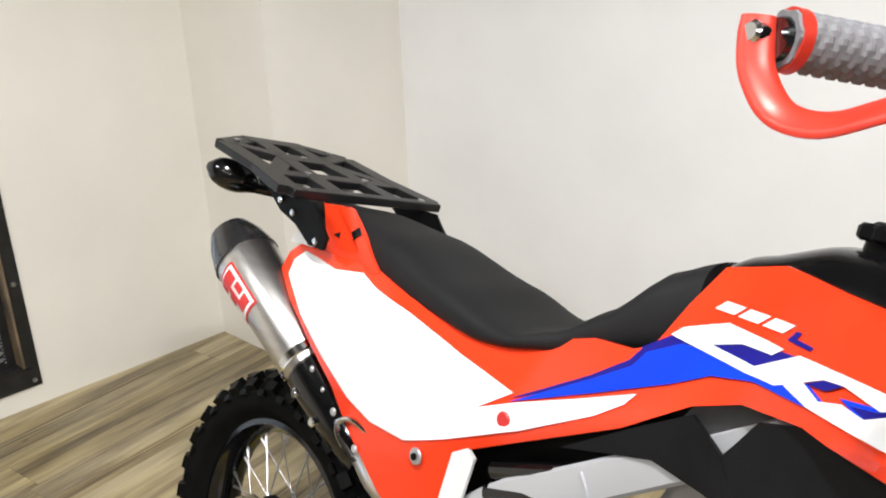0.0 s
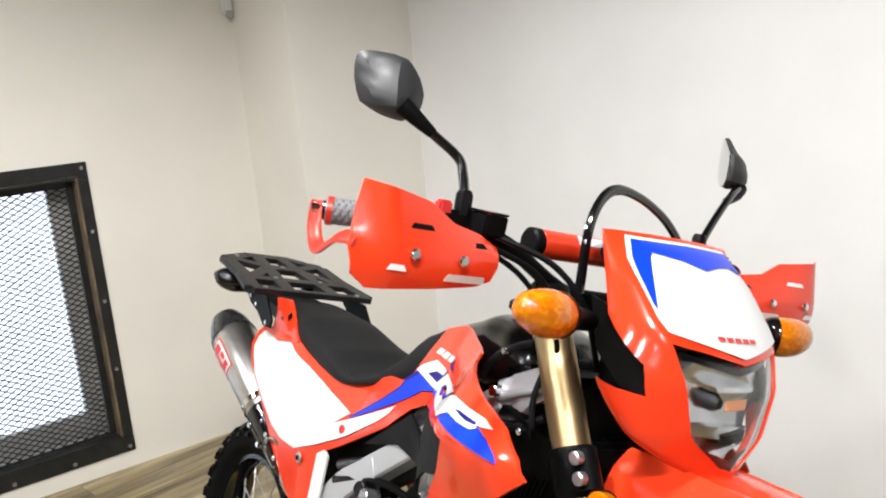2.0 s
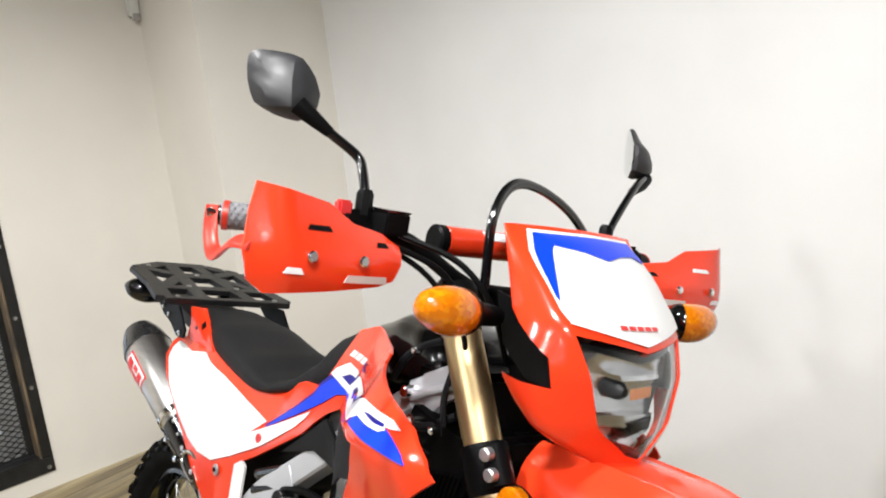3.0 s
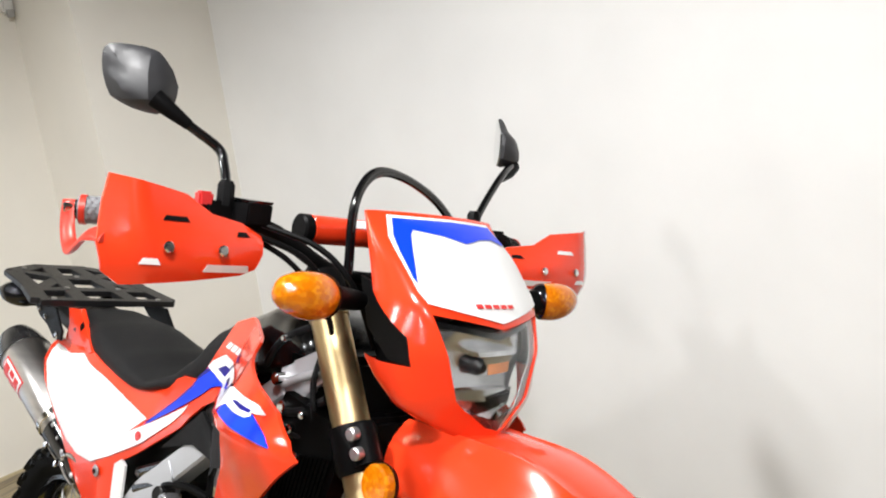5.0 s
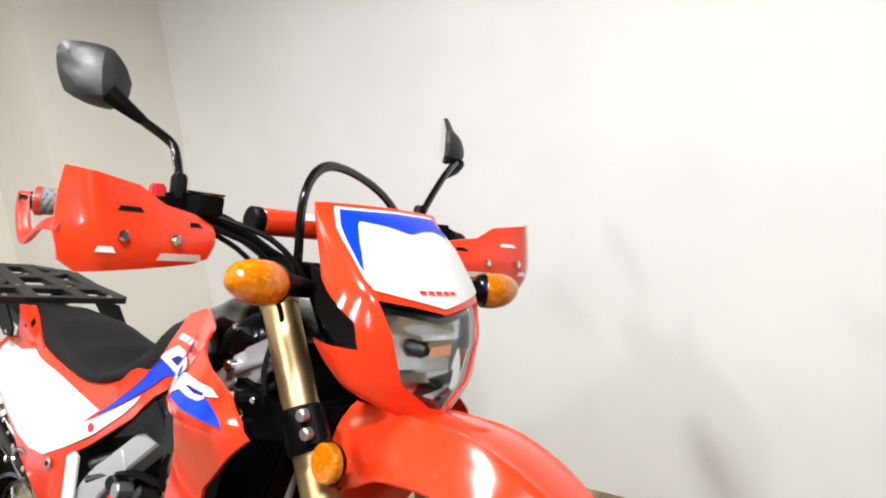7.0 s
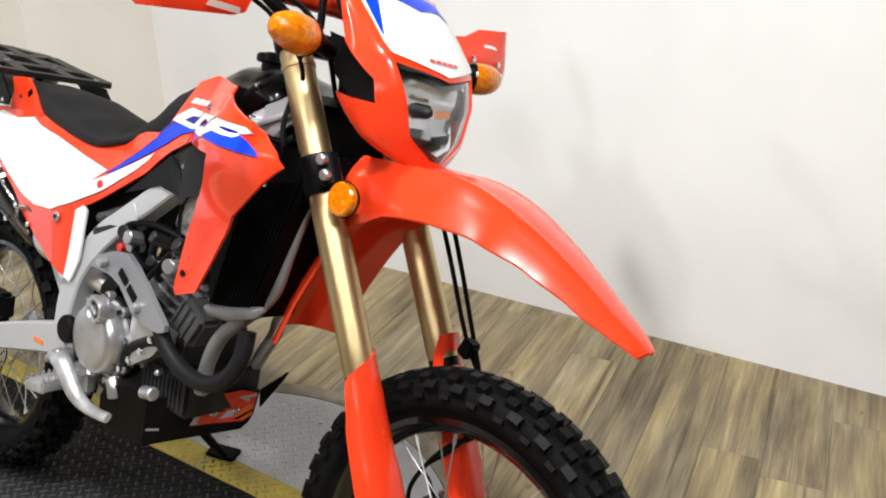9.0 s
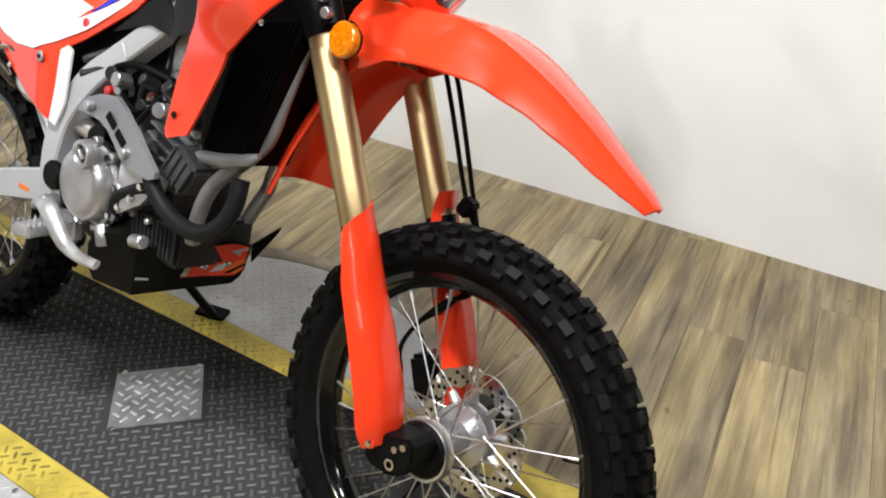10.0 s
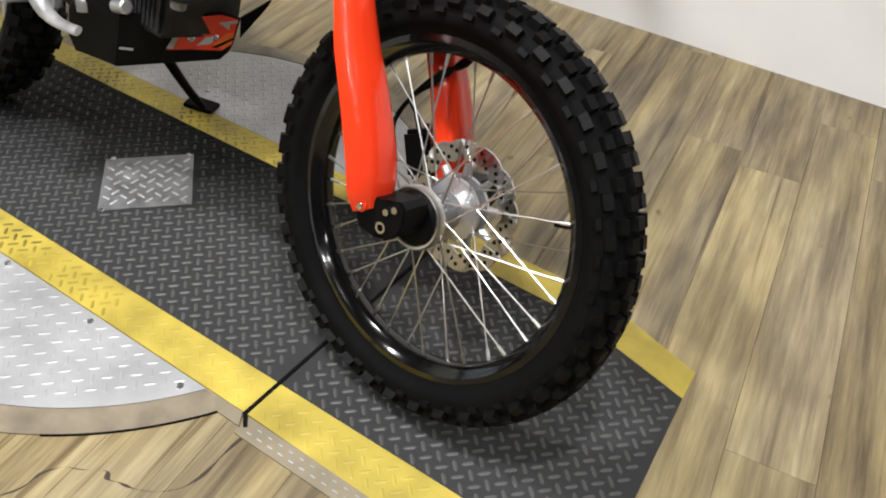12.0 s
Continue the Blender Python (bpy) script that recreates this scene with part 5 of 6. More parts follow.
mask = part("headlight_mask", mask_half.copy(), M_RED, bike, "glossy red headlight mask", angle=32)
part("headlight_mask", mirrored(mask_half), M_RED, bike, "glossy red headlight mask", angle=32)
mask_half.free()
pair("mask_intake", panel([(1.105, 1.160), (1.150, 1.150), (1.190, 1.136), (1.240, 1.098), (1.245, 1.056), (1.180, 1.060), (1.130, 1.095)], lambda x, z: (x, -0.099 - (x - 1.10) * 0.04, z), (0, 0.006, 0), 0.03, 0.03), M_BLK, "black mask side insert")


def mask_decal(name, outline, mat, off, label=""):
    return part(name, panel(outline, lambda u, z: mask_pt(u, z, off), (-0.0012, 0, 0), 0.12, 0.012), mat, mask, label, angle=40)


mask_decal("number_plate", [(-0.90, 1.242), (0.0, 1.244), (0.90, 1.242), (0.985, 1.215), (0.985, 1.150), (0.94, 1.1375), (0.5, 1.128), (0.0, 1.1175), (-0.5, 1.128), (-0.94, 1.1375), (-0.985, 1.150), (-0.985, 1.215)], M_WHT, 0.0022, "white front plate")
mask_decal("plate_blue", [(-0.86, 1.238), (0.0, 1.240), (0.86, 1.238), (0.94, 1.216), (0.90, 1.214), (0.62, 1.221), (0.30, 1.2195), (0.0, 1.213), (-0.30, 1.2205), (-0.68, 1.225), (-0.74, 1.218), (-0.955, 1.160), (-0.968, 1.166), (-0.955, 1.195), (-0.94, 1.216)], M_BLU, 0.0034, "bright blue plate graphic")
# letters of the plate as plain bars
for i in range(5):
    u = -0.30 + 0.135 * i
    mask_decal("plate_mark", [(u - 0.048, 1.1345), (u + 0.048, 1.1345), (u + 0.048, 1.1390), (u - 0.048, 1.1390)], M_LBLRED, 0.0042)
# headlight
lens_out = [(-0.91, 1.125), (-0.5, 1.119), (0.0, 1.110), (0.5, 1.119), (0.91, 1.125), (0.87, 1.075), (0.85, 1.023), (0.79, 0.989), (0.0, 0.985), (-0.79, 0.989), (-0.85, 1.023), (-0.87, 1.075)]
lens = part("headlight_lens", panel(lens_out, lambda u, z: mask_pt(u, z, -0.003), (-0.003, 0, 0), 0.15, 0.012), M_GLASS, bike, "clear headlight lens")
lens.visible_shadow = False
M_REFL = material("chromed_reflector", (0.74, 0.74, 0.75), 0.13, metal=1.0, var=0.15, scale=25, bump=0.35, bscale=26)
M_SMOKE = material("smoked_grey_lens_edge", (0.22, 0.225, 0.23), 0.3, var=0.1, scale=10)


def bowl(u, z):
    p = Vector(mask_pt(u, z, -0.014))
    d = max(0.0, 1 - (u + 0.1) ** 2 / 0.8 - ((z - 1.062) / 0.062) ** 2)
    return p - Vector((0.026 * d + 0.004, 0, 0))


part("reflector_bowl", panel([(-0.90, 1.124), (-0.5, 1.118), (0.0, 1.109), (0.70, 1.121), (0.66, 1.075), (0.50, 1.020), (0.0, 1.002), (-0.84, 1.020), (-0.86, 1.075)], bowl, (-0.002, 0, 0), 0.12, 0.010), M_REFL, lens, "chromed headlight reflector")
part("lens_edge", panel([(0.72, 1.122), (0.90, 1.124), (0.86, 1.075), (0.84, 1.023), (0.77, 0.990), (0.30, 0.988), (0.52, 1.018), (0.68, 1.075)], lambda u, z: mask_pt(u, z, -0.0075), (-0.002, 0, 0), 0.12, 0.012), M_SMOKE, lens, "smoked grey lens edge")
part("headlight_chin", panel([(-0.86, 1.016), (0.0, 1.000), (0.48, 1.014), (0.28, 0.988), (-0.84, 0.988)], lambda u, z: mask_pt(u, z, -0.0085), (-0.002, 0, 0), 0.15, 0.008), material("dark_red_lamp_base", (0.045, 0.006, 0.005), 0.25, var=0.4, scale=30), lens)
part("lamp_brow", panel([(-0.90, 1.125), (0.0, 1.110), (0.70, 1.122), (0.66, 1.116), (0.0, 1.102), (-0.88, 1.117)], lambda u, z: mask_pt(u, z, -0.010), (-0.010, 0, 0), 0.15, 0.01), M_GLBLK, lens)
part("bulb", tube([(1.232, -0.016, 1.062), (1.256, -0.016, 1.061), (1.264, -0.016, 1.060)], [0.0115, 0.0115, 0.006], 14), M_DCAST, lens)
part("reflector_shelf", panel([(-0.80, 1.046), (0.50, 1.046), (0.46, 1.036), (0.10, 1.030), (-0.76, 1.034)], lambda u, z: mask_pt(u, z, -0.020), (-0.020, 0, 0), 0.12, 0.01), M_REFL, lens)
part("reflector_shelf", panel([(-0.30, 1.092), (0.56, 1.094), (0.55, 1.088), (-0.28, 1.086)], lambda u, z: mask_pt(u, z, -0.018), (-0.024, 0, 0), 0.12, 0.01), M_REFL, lens)
part("shelf_shade", panel([(-0.10, 1.034), (0.42, 1.040), (0.40, 1.026), (-0.05, 1.024)], lambda u, z: mask_pt(u, z, -0.016), (-0.010, 0, 0), 0.12, 0.01), M_BLK, lens)
part("lens_label", panel([(-0.16, 1.076), (0.26, 1.079), (0.26, 1.066), (-0.16, 1.063)], lambda u, z: mask_pt(u, z, -0.016), (-0.001, 0, 0), 0.1, 0.01), material("orange_label", (0.42, 0.17, 0.07), 0.4), lens)
part("headlight_back", hull(np.linspace(1.10, 1.225, 8), [(1.10, 1.17), (1.225, 1.12)], [(1.10, 1.02), (1.225, 1.0)], [(1.10, 0.06), (1.225, 0.075)], 3, 16), M_BLK, bike, "black headlight housing")

M_LOOP = material("dull_red_anodised", (0.55, 0.035, 0.018), 0.38, metal=0.2, var=0.2, scale=30)
# ---------------------------------------------------------------- handlebar and controls
bar = part("handlebar", tube([(0.925, -0.405, 1.212), (0.985, -0.30, 1.218), (1.015, -0.20, 1.212), (1.030, -0.11, 1.165), (1.032, -0.06, 1.150), (1.032, 0.06, 1.150), (1.030, 0.11, 1.165), (1.015, 0.20, 1.212), (0.985, 0.30, 1.218), (0.925, 0.405, 1.212)], 0.0112, 14, None, 5), M_BLK, bike, "black handlebar")
part("crossbar", tube([(1.018, -0.155, 1.196), (1.010, -0.08, 1.212), (1.010, 0.08, 1.212), (1.018, 0.155, 1.196)], 0.006, 10), M_BLK, bike)
pad = part("bar_pad", tube([(1.006, -0.122, 1.214), (1.006, -0.119, 1.214), (1.006, 0.119, 1.214), (1.006, 0.122, 1.214)], [0.017, 0.0205, 0.0205, 0.017], 22), M_RED, bike, "red handlebar pad")
for sg in (-1, 1):
    part("pad_end", tube([(1.006, sg * 0.122, 1.214), (1.006, sg * 0.134, 1.214), (1.006, sg * 0.137, 1.214)], [0.021, 0.021, 0.017], 22), M_BLK, pad)
part("pad_mark", panel([(-0.06, 0.35), (-0.01, 0.35), (-0.01, 1.05), (-0.06, 1.05)], lambda y, a_: (1.006 + 0.0208 * math.cos(a_), y, 1.214 + 0.0208 * math.sin(a_)), (0.0006, 0, 0.0006), 0.02, 0.15), M_WHT, pad)
for sg in (-1, 1):
    gx = lambda t_: Vector((0.985 - 0.060 * t_, sg * (0.300 + 0.105 * t_), 1.218 - 0.006 * t_))
    # grip with a diamond knurl
    d = (gx(1) - gx(0)).normalized()
    e_up = d.cross(Vector((0, 0, 1))).normalized()
    e_in = d.cross(e_up)
    rows = [[gx(0.12 + 0.02 * q) + (0.0185 * math.cos(2 * math.pi * i / 28)) * e_up + (0.0185 * math.sin(2 * math.pi * i / 28)) * e_in for i in range(28)] for q in range(2)]
    for q in range(46):
        r = [0.0158 + 0.0016 * ((i // 2 + q // 2) % 2) for i in range(28)]
        rows.append([gx(0.16 + 0.84 * q / 45) + r[i] * math.cos(2 * math.pi * i / 28) * e_up + r[i] * math.sin(2 * math.pi * i / 28) * e_in for i in range(28)])
    part("grip", skin(bmesh.new(), rows), M_GREY if sg < 0 else M_BLK, bike, "knurled grey grip" if sg < 0 else "black grip")
    part("bar_end", tube([gx(1.0), gx(1.03)], [0.013, 0.012], 14), M_GLBLK, bike)
    part("switch_box", fbox(-0.025, 0.022, -0.022, 0.022, -0.022, 0.024, 0.006), M_BLK, bike, "black switch housing", pose(0.995, sg * 0.265, 1.216))
    part("lever", tube([(1.020, sg * 0.250, 1.205), (1.035, sg * 0.30, 1.198), (1.028, sg * 0.36, 1.190), (1.010, sg * 0.410, 1.185)], [0.008, 0.007, 0.006, 0.007], 10, None, 4, 0.7), M_BLK, bike, "black hand lever")
    # hand guard: curved red shell before the lever, with bolts and painted slots
    wide = 0.15 if sg > 0 else 0.0
    gout = [(0.230, 1.176), (0.224, 1.200), (0.250, 1.214), (0.298, 1.222), (0.334, 1.243), (0.385, 1.251), (0.424, 1.257), (0.430, 1.225), (0.434, 1.180), (0.426, 1.148), (0.408, 1.134), (0.330, 1.142), (0.262, 1.150), (0.240, 1.158)]

    def guard_pt(y, z, off=0.0):
        x = 1.067 + 0.022 * math.sin((y - 0.22) / 0.23 * math.pi * 0.9) - max(0, y - 0.395) * 0.50 - max(0, z - 1.185) * (0.15 + 0.9 * max(0.0, 1 - (y - 0.22) / 0.18)) - max(0, 1.160 - z) * 0.5
        return (x + off, sg * (y + wide * (y - 0.23)), z)

    gd = part("hand_guard", panel(gout, lambda y, z: guard_pt(y, z), (-0.0035, 0, 0), 0.014, 0.012), M_RED, bike, "red plastic hand guard with slots", angle=45)
    for y, z in ((0.366, 1.180), (0.296, 1.179)):
        p = Vector(guard_pt(y, z))
        part("guard_bolt", cyl(p, p + Vector((0.008, 0, 0.001)), 0.0068, 12, None, 0.002), M_CHR, gd)
    # slots are not cut: white patches for the bright wall behind, dark for shade
    for (y0, y1, z, hh), mm in (((0.250, 0.318, 1.158, 0.0045), M_WHT), ((0.372, 0.396, 1.163, 0.0035), M_WHT), ((0.335, 0.370, 1.213, 0.003), M_DARKGAP if sg < 0 else M_WHT), ((0.246, 0.268, 1.200, 0.003), M_DARKGAP)):
        part("guard_slot", panel([(y0, z - hh), (y1, z - hh), (y1 - 0.004, z + hh), (y0 + 0.004, z + hh)], lambda y, z_: guard_pt(y, z_, 0.0012), (-0.001, 0, 0), 0.02, 0.02), mm, gd)
    # red loop from the guard round the bar end
    b_ = tube([(1.062, sg * 0.424, 1.188), (1.030, sg * 0.430, 1.187), (1.000, sg * 0.428, 1.177), (0.969, sg * 0.424, 1.166), (0.941, sg * 0.419, 1.170), (0.922, sg * 0.416, 1.190), (0.915, sg * 0.414, 1.210), (0.913, sg * 0.413, 1.223)], [0.0115, 0.0112, 0.0104, 0.0104, 0.0104, 0.0104, 0.0104, 0.0095], 12, None, 5, 0.36)
    lp_ = part("guard_loop", b_, M_LOOP, bike, "dull red guard loop round the bar end")
    part("loop_bolt", cyl((0.917, sg * 0.401, 1.214), (0.913, sg * 0.420, 1.213), 0.0070, 14, None, 0.002), M_CHR, lp_)
    b_ = revolve([(0.0140, -0.0035), (0.0185, -0.0035), (0.0185, 0.0035), (0.0140, 0.0035)], 28)
    part("loop_ring", b_, M_LOOP, lp_, "", Matrix.Translation(gx(0.955)) @ Matrix.Rotation(sg * radians(30), 4, "Z"))
    # mirror
    mb = Vector((1.004, -0.252, 1.231)) if sg < 0 else Vector((1.000, 0.215, 1.233))
    stem = [mb, mb + Vector((0, 0, 0.025)), (0.990, -0.250, 1.286), (0.975, -0.252, 1.308), (0.964, -0.285, 1.330), (0.952, -0.318, 1.352)] if sg < 0 else [mb, mb + Vector((-0.003, 0.010, 0.024)), (0.985, 0.262, 1.298), (0.970, 0.308, 1.340), (0.955, 0.345, 1.360)]
    part("mirror_stem", tube(stem, 0.0065, 12, None, 5), M_GLBLK, bike, "black mirror stem")
    part("stem_nut", tube([mb + Vector((0, 0, -0.012)), mb + Vector((0, 0, 0.030)), mb + Vector((0, 0, 0.036))], [0.0115, 0.0115, 0.008], 8), M_BLK, bike)
    th = radians(36 if sg < 0 else 50)
    e1 = Vector((-math.sin(th), sg * math.cos(th), 0))
    e3 = Vector((-math.cos(th), -sg * math.sin(th), 0.0))
    mc = Vector((0.926, -0.315, 1.388)) if sg < 0 else Vector((0.926, 0.345, 1.402)) - e1 * 0.018
    mo = ([(0.0755, 0.031), (0.069, 0.0395), (0.045, 0.042), (0.006, 0.037)] if sg < 0 else [(0.071, 0.046), (0.064, 0.052), (0.045, 0.046), (0.006, 0.024)]) + [ (-0.013, 0.015), (-0.0215, -0.006), (-0.018, -0.031), (0.003, -0.044), (0.034, -0.039), (0.062, -0.026), (0.0735, 0.002)]

    def mring(k, d):
        cx, cz = 0.028, 0.002
        return [mc + e1 * (cx + (u - cx) * k) + Vector((0, 0, 1)) * (cz + (v - cz) * k) - e3 * d for u, v in mo]

    # faceted back: a ridge runs down from the upper inner corner to the joint
    b_ = bmesh.new()
    back, rim_ = [b_.verts.new(p) for p in mring(0.985, -0.004)], [b_.verts.new(p) for p in mring(1.0, 0.002)]
    r1, r2, r3, r4 = (b_.verts.new(mc + e1 * u + Vector((0, 0, v)) - e3 * d) for u, v, d in ((0.014, 0.033 if sg < 0 else 0.022, 0.011), (0.012, 0.004, 0.028), (0.008, -0.030, 0.034), (0.045, 0.010, 0.018)))
    b_.faces.new(back)
    for k in range(11):
        b_.faces.new((back[k], back[(k + 1) % 11], rim_[(k + 1) % 11], rim_[k]))
    q = rim_
    for f_ in ((q[10], q[0], r4), (q[0], q[1], r4), (q[1], q[2], r4), (q[2], r1, r4), (r1, r2, r4), (r2, r3, r4), (r3, q[10], r4), (q[10], r3, q[9]), (q[9], r3, q[8]), (q[8], r3, q[7]), (q[2], q[3], r1), (q[3], q[4], r1), (r1, q[4], r2), (q[4], q[5], r2), (r2, q[5], r3), (q[5], q[6], r3), (q[6], q[7], r3)):
        b_.faces.new(f_)
    bmesh.ops.recalc_face_normals(b_, faces=b_.faces)
    bmesh.ops.subdivide_edges(b_, edges=[e for e in b_.edges if not (e.verts[0] in back and e.verts[1] in back)], cuts=3, use_grid_fill=True, smooth=0.35)
    sh_ = part("mirror_shell", b_, M_MIRSH, bike, "satin dark grey mirror housing", angle=24)
    part("mirror_glass", skin(bmesh.new(), [mring(0.94, -0.0065), mring(0.94, -0.0042)]), M_BLANK, sh_)
    part("mirror_joint", tube([(0.963, sg * (0.290 if sg < 0 else 0.310), 1.333), (0.955, sg * (0.312 if sg < 0 else 0.342), 1.348), (0.944, sg * (0.330 if sg < 0 else 0.362), 1.362)], [0.0072, 0.0105, 0.0135], 12), M_BLK, sh_)
    # front turn signal
    b_ = tube([(1.125, sg * 0.115, 1.128), (1.160, sg * 0.175, 1.135), (1.168, sg * 0.199, 1.137)], [0.013, 0.015, 0.020], 14)
    fs_ = part("signal_stalk", b_, M_BLK, bike, "black rubber signal stalk")
    part("signal_lens", tube([(1.165, sg * 0.204, 1.137), (1.167, sg * 0.207, 1.137), (1.170, sg * 0.216, 1.137), (1.173, sg * 0.230, 1.138), (1.174, sg * 0.245, 1.140), (1.173, sg * 0.259, 1.142), (1.171, sg * 0.270, 1.144), (1.170, sg * 0.274, 1.145)], [0.022, 0.0268, 0.0288, 0.0288, 0.0268, 0.0218, 0.0145, 0.007], 20, None, 3), M_AMB, fs_, "amber turn signal lens")
    part("signal_bezel", tube([(1.160, sg * 0.196, 1.136), (1.163, sg * 0.201, 1.137), (1.1665, sg * 0.2065, 1.137)], [0.019, 0.026, 0.0285], 20), M_GLBLK, fs_, "black signal bezel")
# fluid reservoir, start switch, cables, hose loop
part("reservoir", fbox(-0.019, 0.019, -0.020, 0.020, -0.014, 0.014, 0.002), M_BLK, bike, "black brake fluid reservoir", pose(1.022, -0.223, 1.228, 0, 4, 8))
part("reservoir_lid", fbox(-0.020, 0.020, -0.021, 0.021, 0.0, 0.003, 0.001), M_GLBLK, bike, "", pose(1.021, -0.223, 1.2425, 0, 4, 8))
part("start_switch", fbox(-0.008, 0.008, -0.010, 0.010, -0.010, 0.010, 0.003), M_LBLRED, bike, "red stop switch", pose(1.005, -0.282, 1.240))
for k in range(2):
    o = 0.004 * k
    part("brake_hose", tube([(1.035 + o, -0.180, 1.222 - o), (1.085, -0.118 + o, 1.150), (1.100, -0.118 + o, 1.160), (1.096, -0.115 + o, 1.25), (1.082, -0.078 + o, 1.298 - o), (1.070, -0.020 + o, 1.303 - o), (1.058, 0.06, 1.280 - o), (1.048, 0.120, 1.242 - o), (1.04, 0.16, 1.20)][2 if k else 2:], 0.0055 - 0.001 * k, 10, None, 5), M_GLBLK, bike, "black hose looped over the bars")
for pts, r in (([(1.02, -0.23, 1.205), (1.06, -0.16, 1.175), (1.07, -0.12, 1.12), (1.02, -0.09, 1.06)], 0.0042), ([(1.01, -0.22, 1.200), (1.05, -0.17, 1.165), (1.085, -0.13, 1.10), (1.05, -0.09, 1.02)], 0.0038),
               ([(1.03, -0.21, 1.215), (1.08, -0.15, 1.19), (1.11, -0.11, 1.14), (1.10, -0.06, 1.06)], 0.0042), ([(1.02, 0.22, 1.205), (1.07, 0.15, 1.18), (1.08, 0.10, 1.10), (1.02, 0.07, 1.05)], 0.0045)):
    part("cable", tube(pts, r, 8, None, 6), M_BLK, bike, "black control cable")
part("dash", fbox(-0.02, 0.02, -0.055, 0.055, -0.035, 0.035, 0.008), M_BLK, bike, "black dash display", pose(1.085, 0.0, 1.205, 0, -35, 0))
# front brake line down the left leg
for k in range(2):
    part("brake_line", tube([(1.185, 0.100 + 0.012 * k, 0.955), (1.215 + 0.014 * k, 0.115 + 0.010 * k, 0.897), (1.253 + 0.014 * k, 0.116 + 0.010 * k, 0.825), (1.317 + 0.012 * k, 0.112 + 0.006 * k, 0.702), (1.370, 0.100, 0.640), (1.401, 0.075, 0.590), (1.398 - 0.01 * k, 0.065, 0.560), (1.358, 0.062, 0.533 - 0.012 * k), (1.314, 0.062, 0.476)] + ([(1.291, 0.062, 0.423), (1.304, 0.062, 0.380)] if k == 0 else [(1.330, 0.062, 0.455), (1.348, 0.062, 0.425)]), 0.0042, 8, None, 5), M_BLK, bike, "black front brake line")
part("line_clamp", fbox(-0.013, 0.013, -0.014, 0.014, -0.016, 0.016, 0.004), M_BLK, bike, "black line clamp", pose(1.330, 0.108, 0.685, 0, 25, 0))
cal = part("brake_caliper", fbox(-0.042, 0.042, -0.024, 0.020, -0.024, 0.024, 0.008), M_BLK, bike, "black front brake caliper", pose(1.345, 0.088, 0.385, 0, 66, 0))
part("caliper_pin", cyl((-0.05, 0.0, 0.02), (0.04, 0.0, 0.02), 0.007, 10), M_CHR, cal)

# ---------------------------------------------------------------- frame, engine
def strip(pts, w, y0, y1, mat, name, label="", bev=0.004):
    """A box-section spar in side view through (x, z) points, of half width w (one or per point), between y0 and y1."""
    ws = w if isinstance(w, (list, tuple)) else [w] * len(pts)
    q = spline([(*p, ww) for p, ww in zip(pts, ws)], 5)
    rings = []
    for i, p in enumerate(q):
        a_, c_ = q[max(i - 1, 0)], q[min(i + 1, len(q) - 1)]
        d = Vector((c_[0] - a_[0], 0, c_[1] - a_[1])).normalized()
        n = Vector((-d.z, 0, d.x))
        o = Vector((p[0], 0, p[1]))
        ww, b2 = float(p[2]), bev
        rings.append([o + n * u + Vector((0, y, 0)) for u, y in ((-ww, y0 + b2), (-ww + b2, y0), (ww - b2, y0), (ww, y0 + b2), (ww, y1 - b2), (ww - b2, y1), (-ww + b2, y1), (-ww, y1 - b2))])
    return part(name, skin(bmesh.new(), rings), mat, bike, label)


for sg in (-1, 1):
    ya, yb = (-0.124, -0.080) if sg < 0 else (0.080, 0.124)
    strip([(0.98, 0.99), (0.88, 0.925), (0.766, 0.848), (0.667, 0.781), (0.568, 0.710), (0.494, 0.630), (0.464, 0.560), (0.455, 0.500), (0.452, 0.430)], [0.018, 0.020, 0.021, 0.023, 0.028, 0.029, 0.029, 0.028, 0.028], ya, yb, M_FRM, "frame_spar", "silver painted frame spar")
    ya, yb = (-0.118, -0.078) if sg < 0 else (0.078, 0.118)
    strip([(0.500, 0.475), (0.36, 0.440), (0.20, 0.395), (0.06, 0.352), (-0.05, 0.325)], [0.036, 0.034, 0.031, 0.028, 0.022], ya, yb, M_FRM, "swingarm", "silver aluminium swingarm")
    part("axle_adjuster", cyl((0.0, sg * 0.119, 0.335), (0.0, sg * 0.135, 0.335), 0.016, 6), M_CHR, bike)
    part("adjuster_bolt", cyl((-0.058, sg * 0.098, 0.322), (-0.030, sg * 0.098, 0.330), 0.008, 8), M_CHR, bike)
part("spar_weld", tube([(0.672, -0.125, 0.800), (0.684, -0.1255, 0.785), (0.690, -0.125, 0.770)], 0.002, 8, None, 3), M_FRM, bike)
part("swingarm_mark", fbox(0.345, 0.385, -0.1195, -0.1185, 0.428, 0.438), material("orange_mark", (0.75, 0.18, 0.03), 0.4), bike)
part("rear_axle", cyl((0, -0.13, 0.335), (0, 0.13, 0.335), 0.010, 14), M_CAST, bike)
part("rear_caliper", fbox(0.03, 0.12, -0.092, -0.050, 0.40, 0.47, 0.010), M_BLK, bike, "black rear brake caliper")
part("chain_guard", tube([(0.02, 0.075, 0.40), (0.25, 0.085, 0.50), (0.45, 0.085, 0.53)], 0.014, 8, None, 3, 0.5), M_BLK, bike)
part("rear_shock", tube([(0.45, 0.0, 0.50), (0.47, 0, 0.58), (0.50, 0.0, 0.70), (0.52, 0, 0.82)], [0.03, 0.034, 0.034, 0.02], 16), M_BLK, bike, "black rear shock")
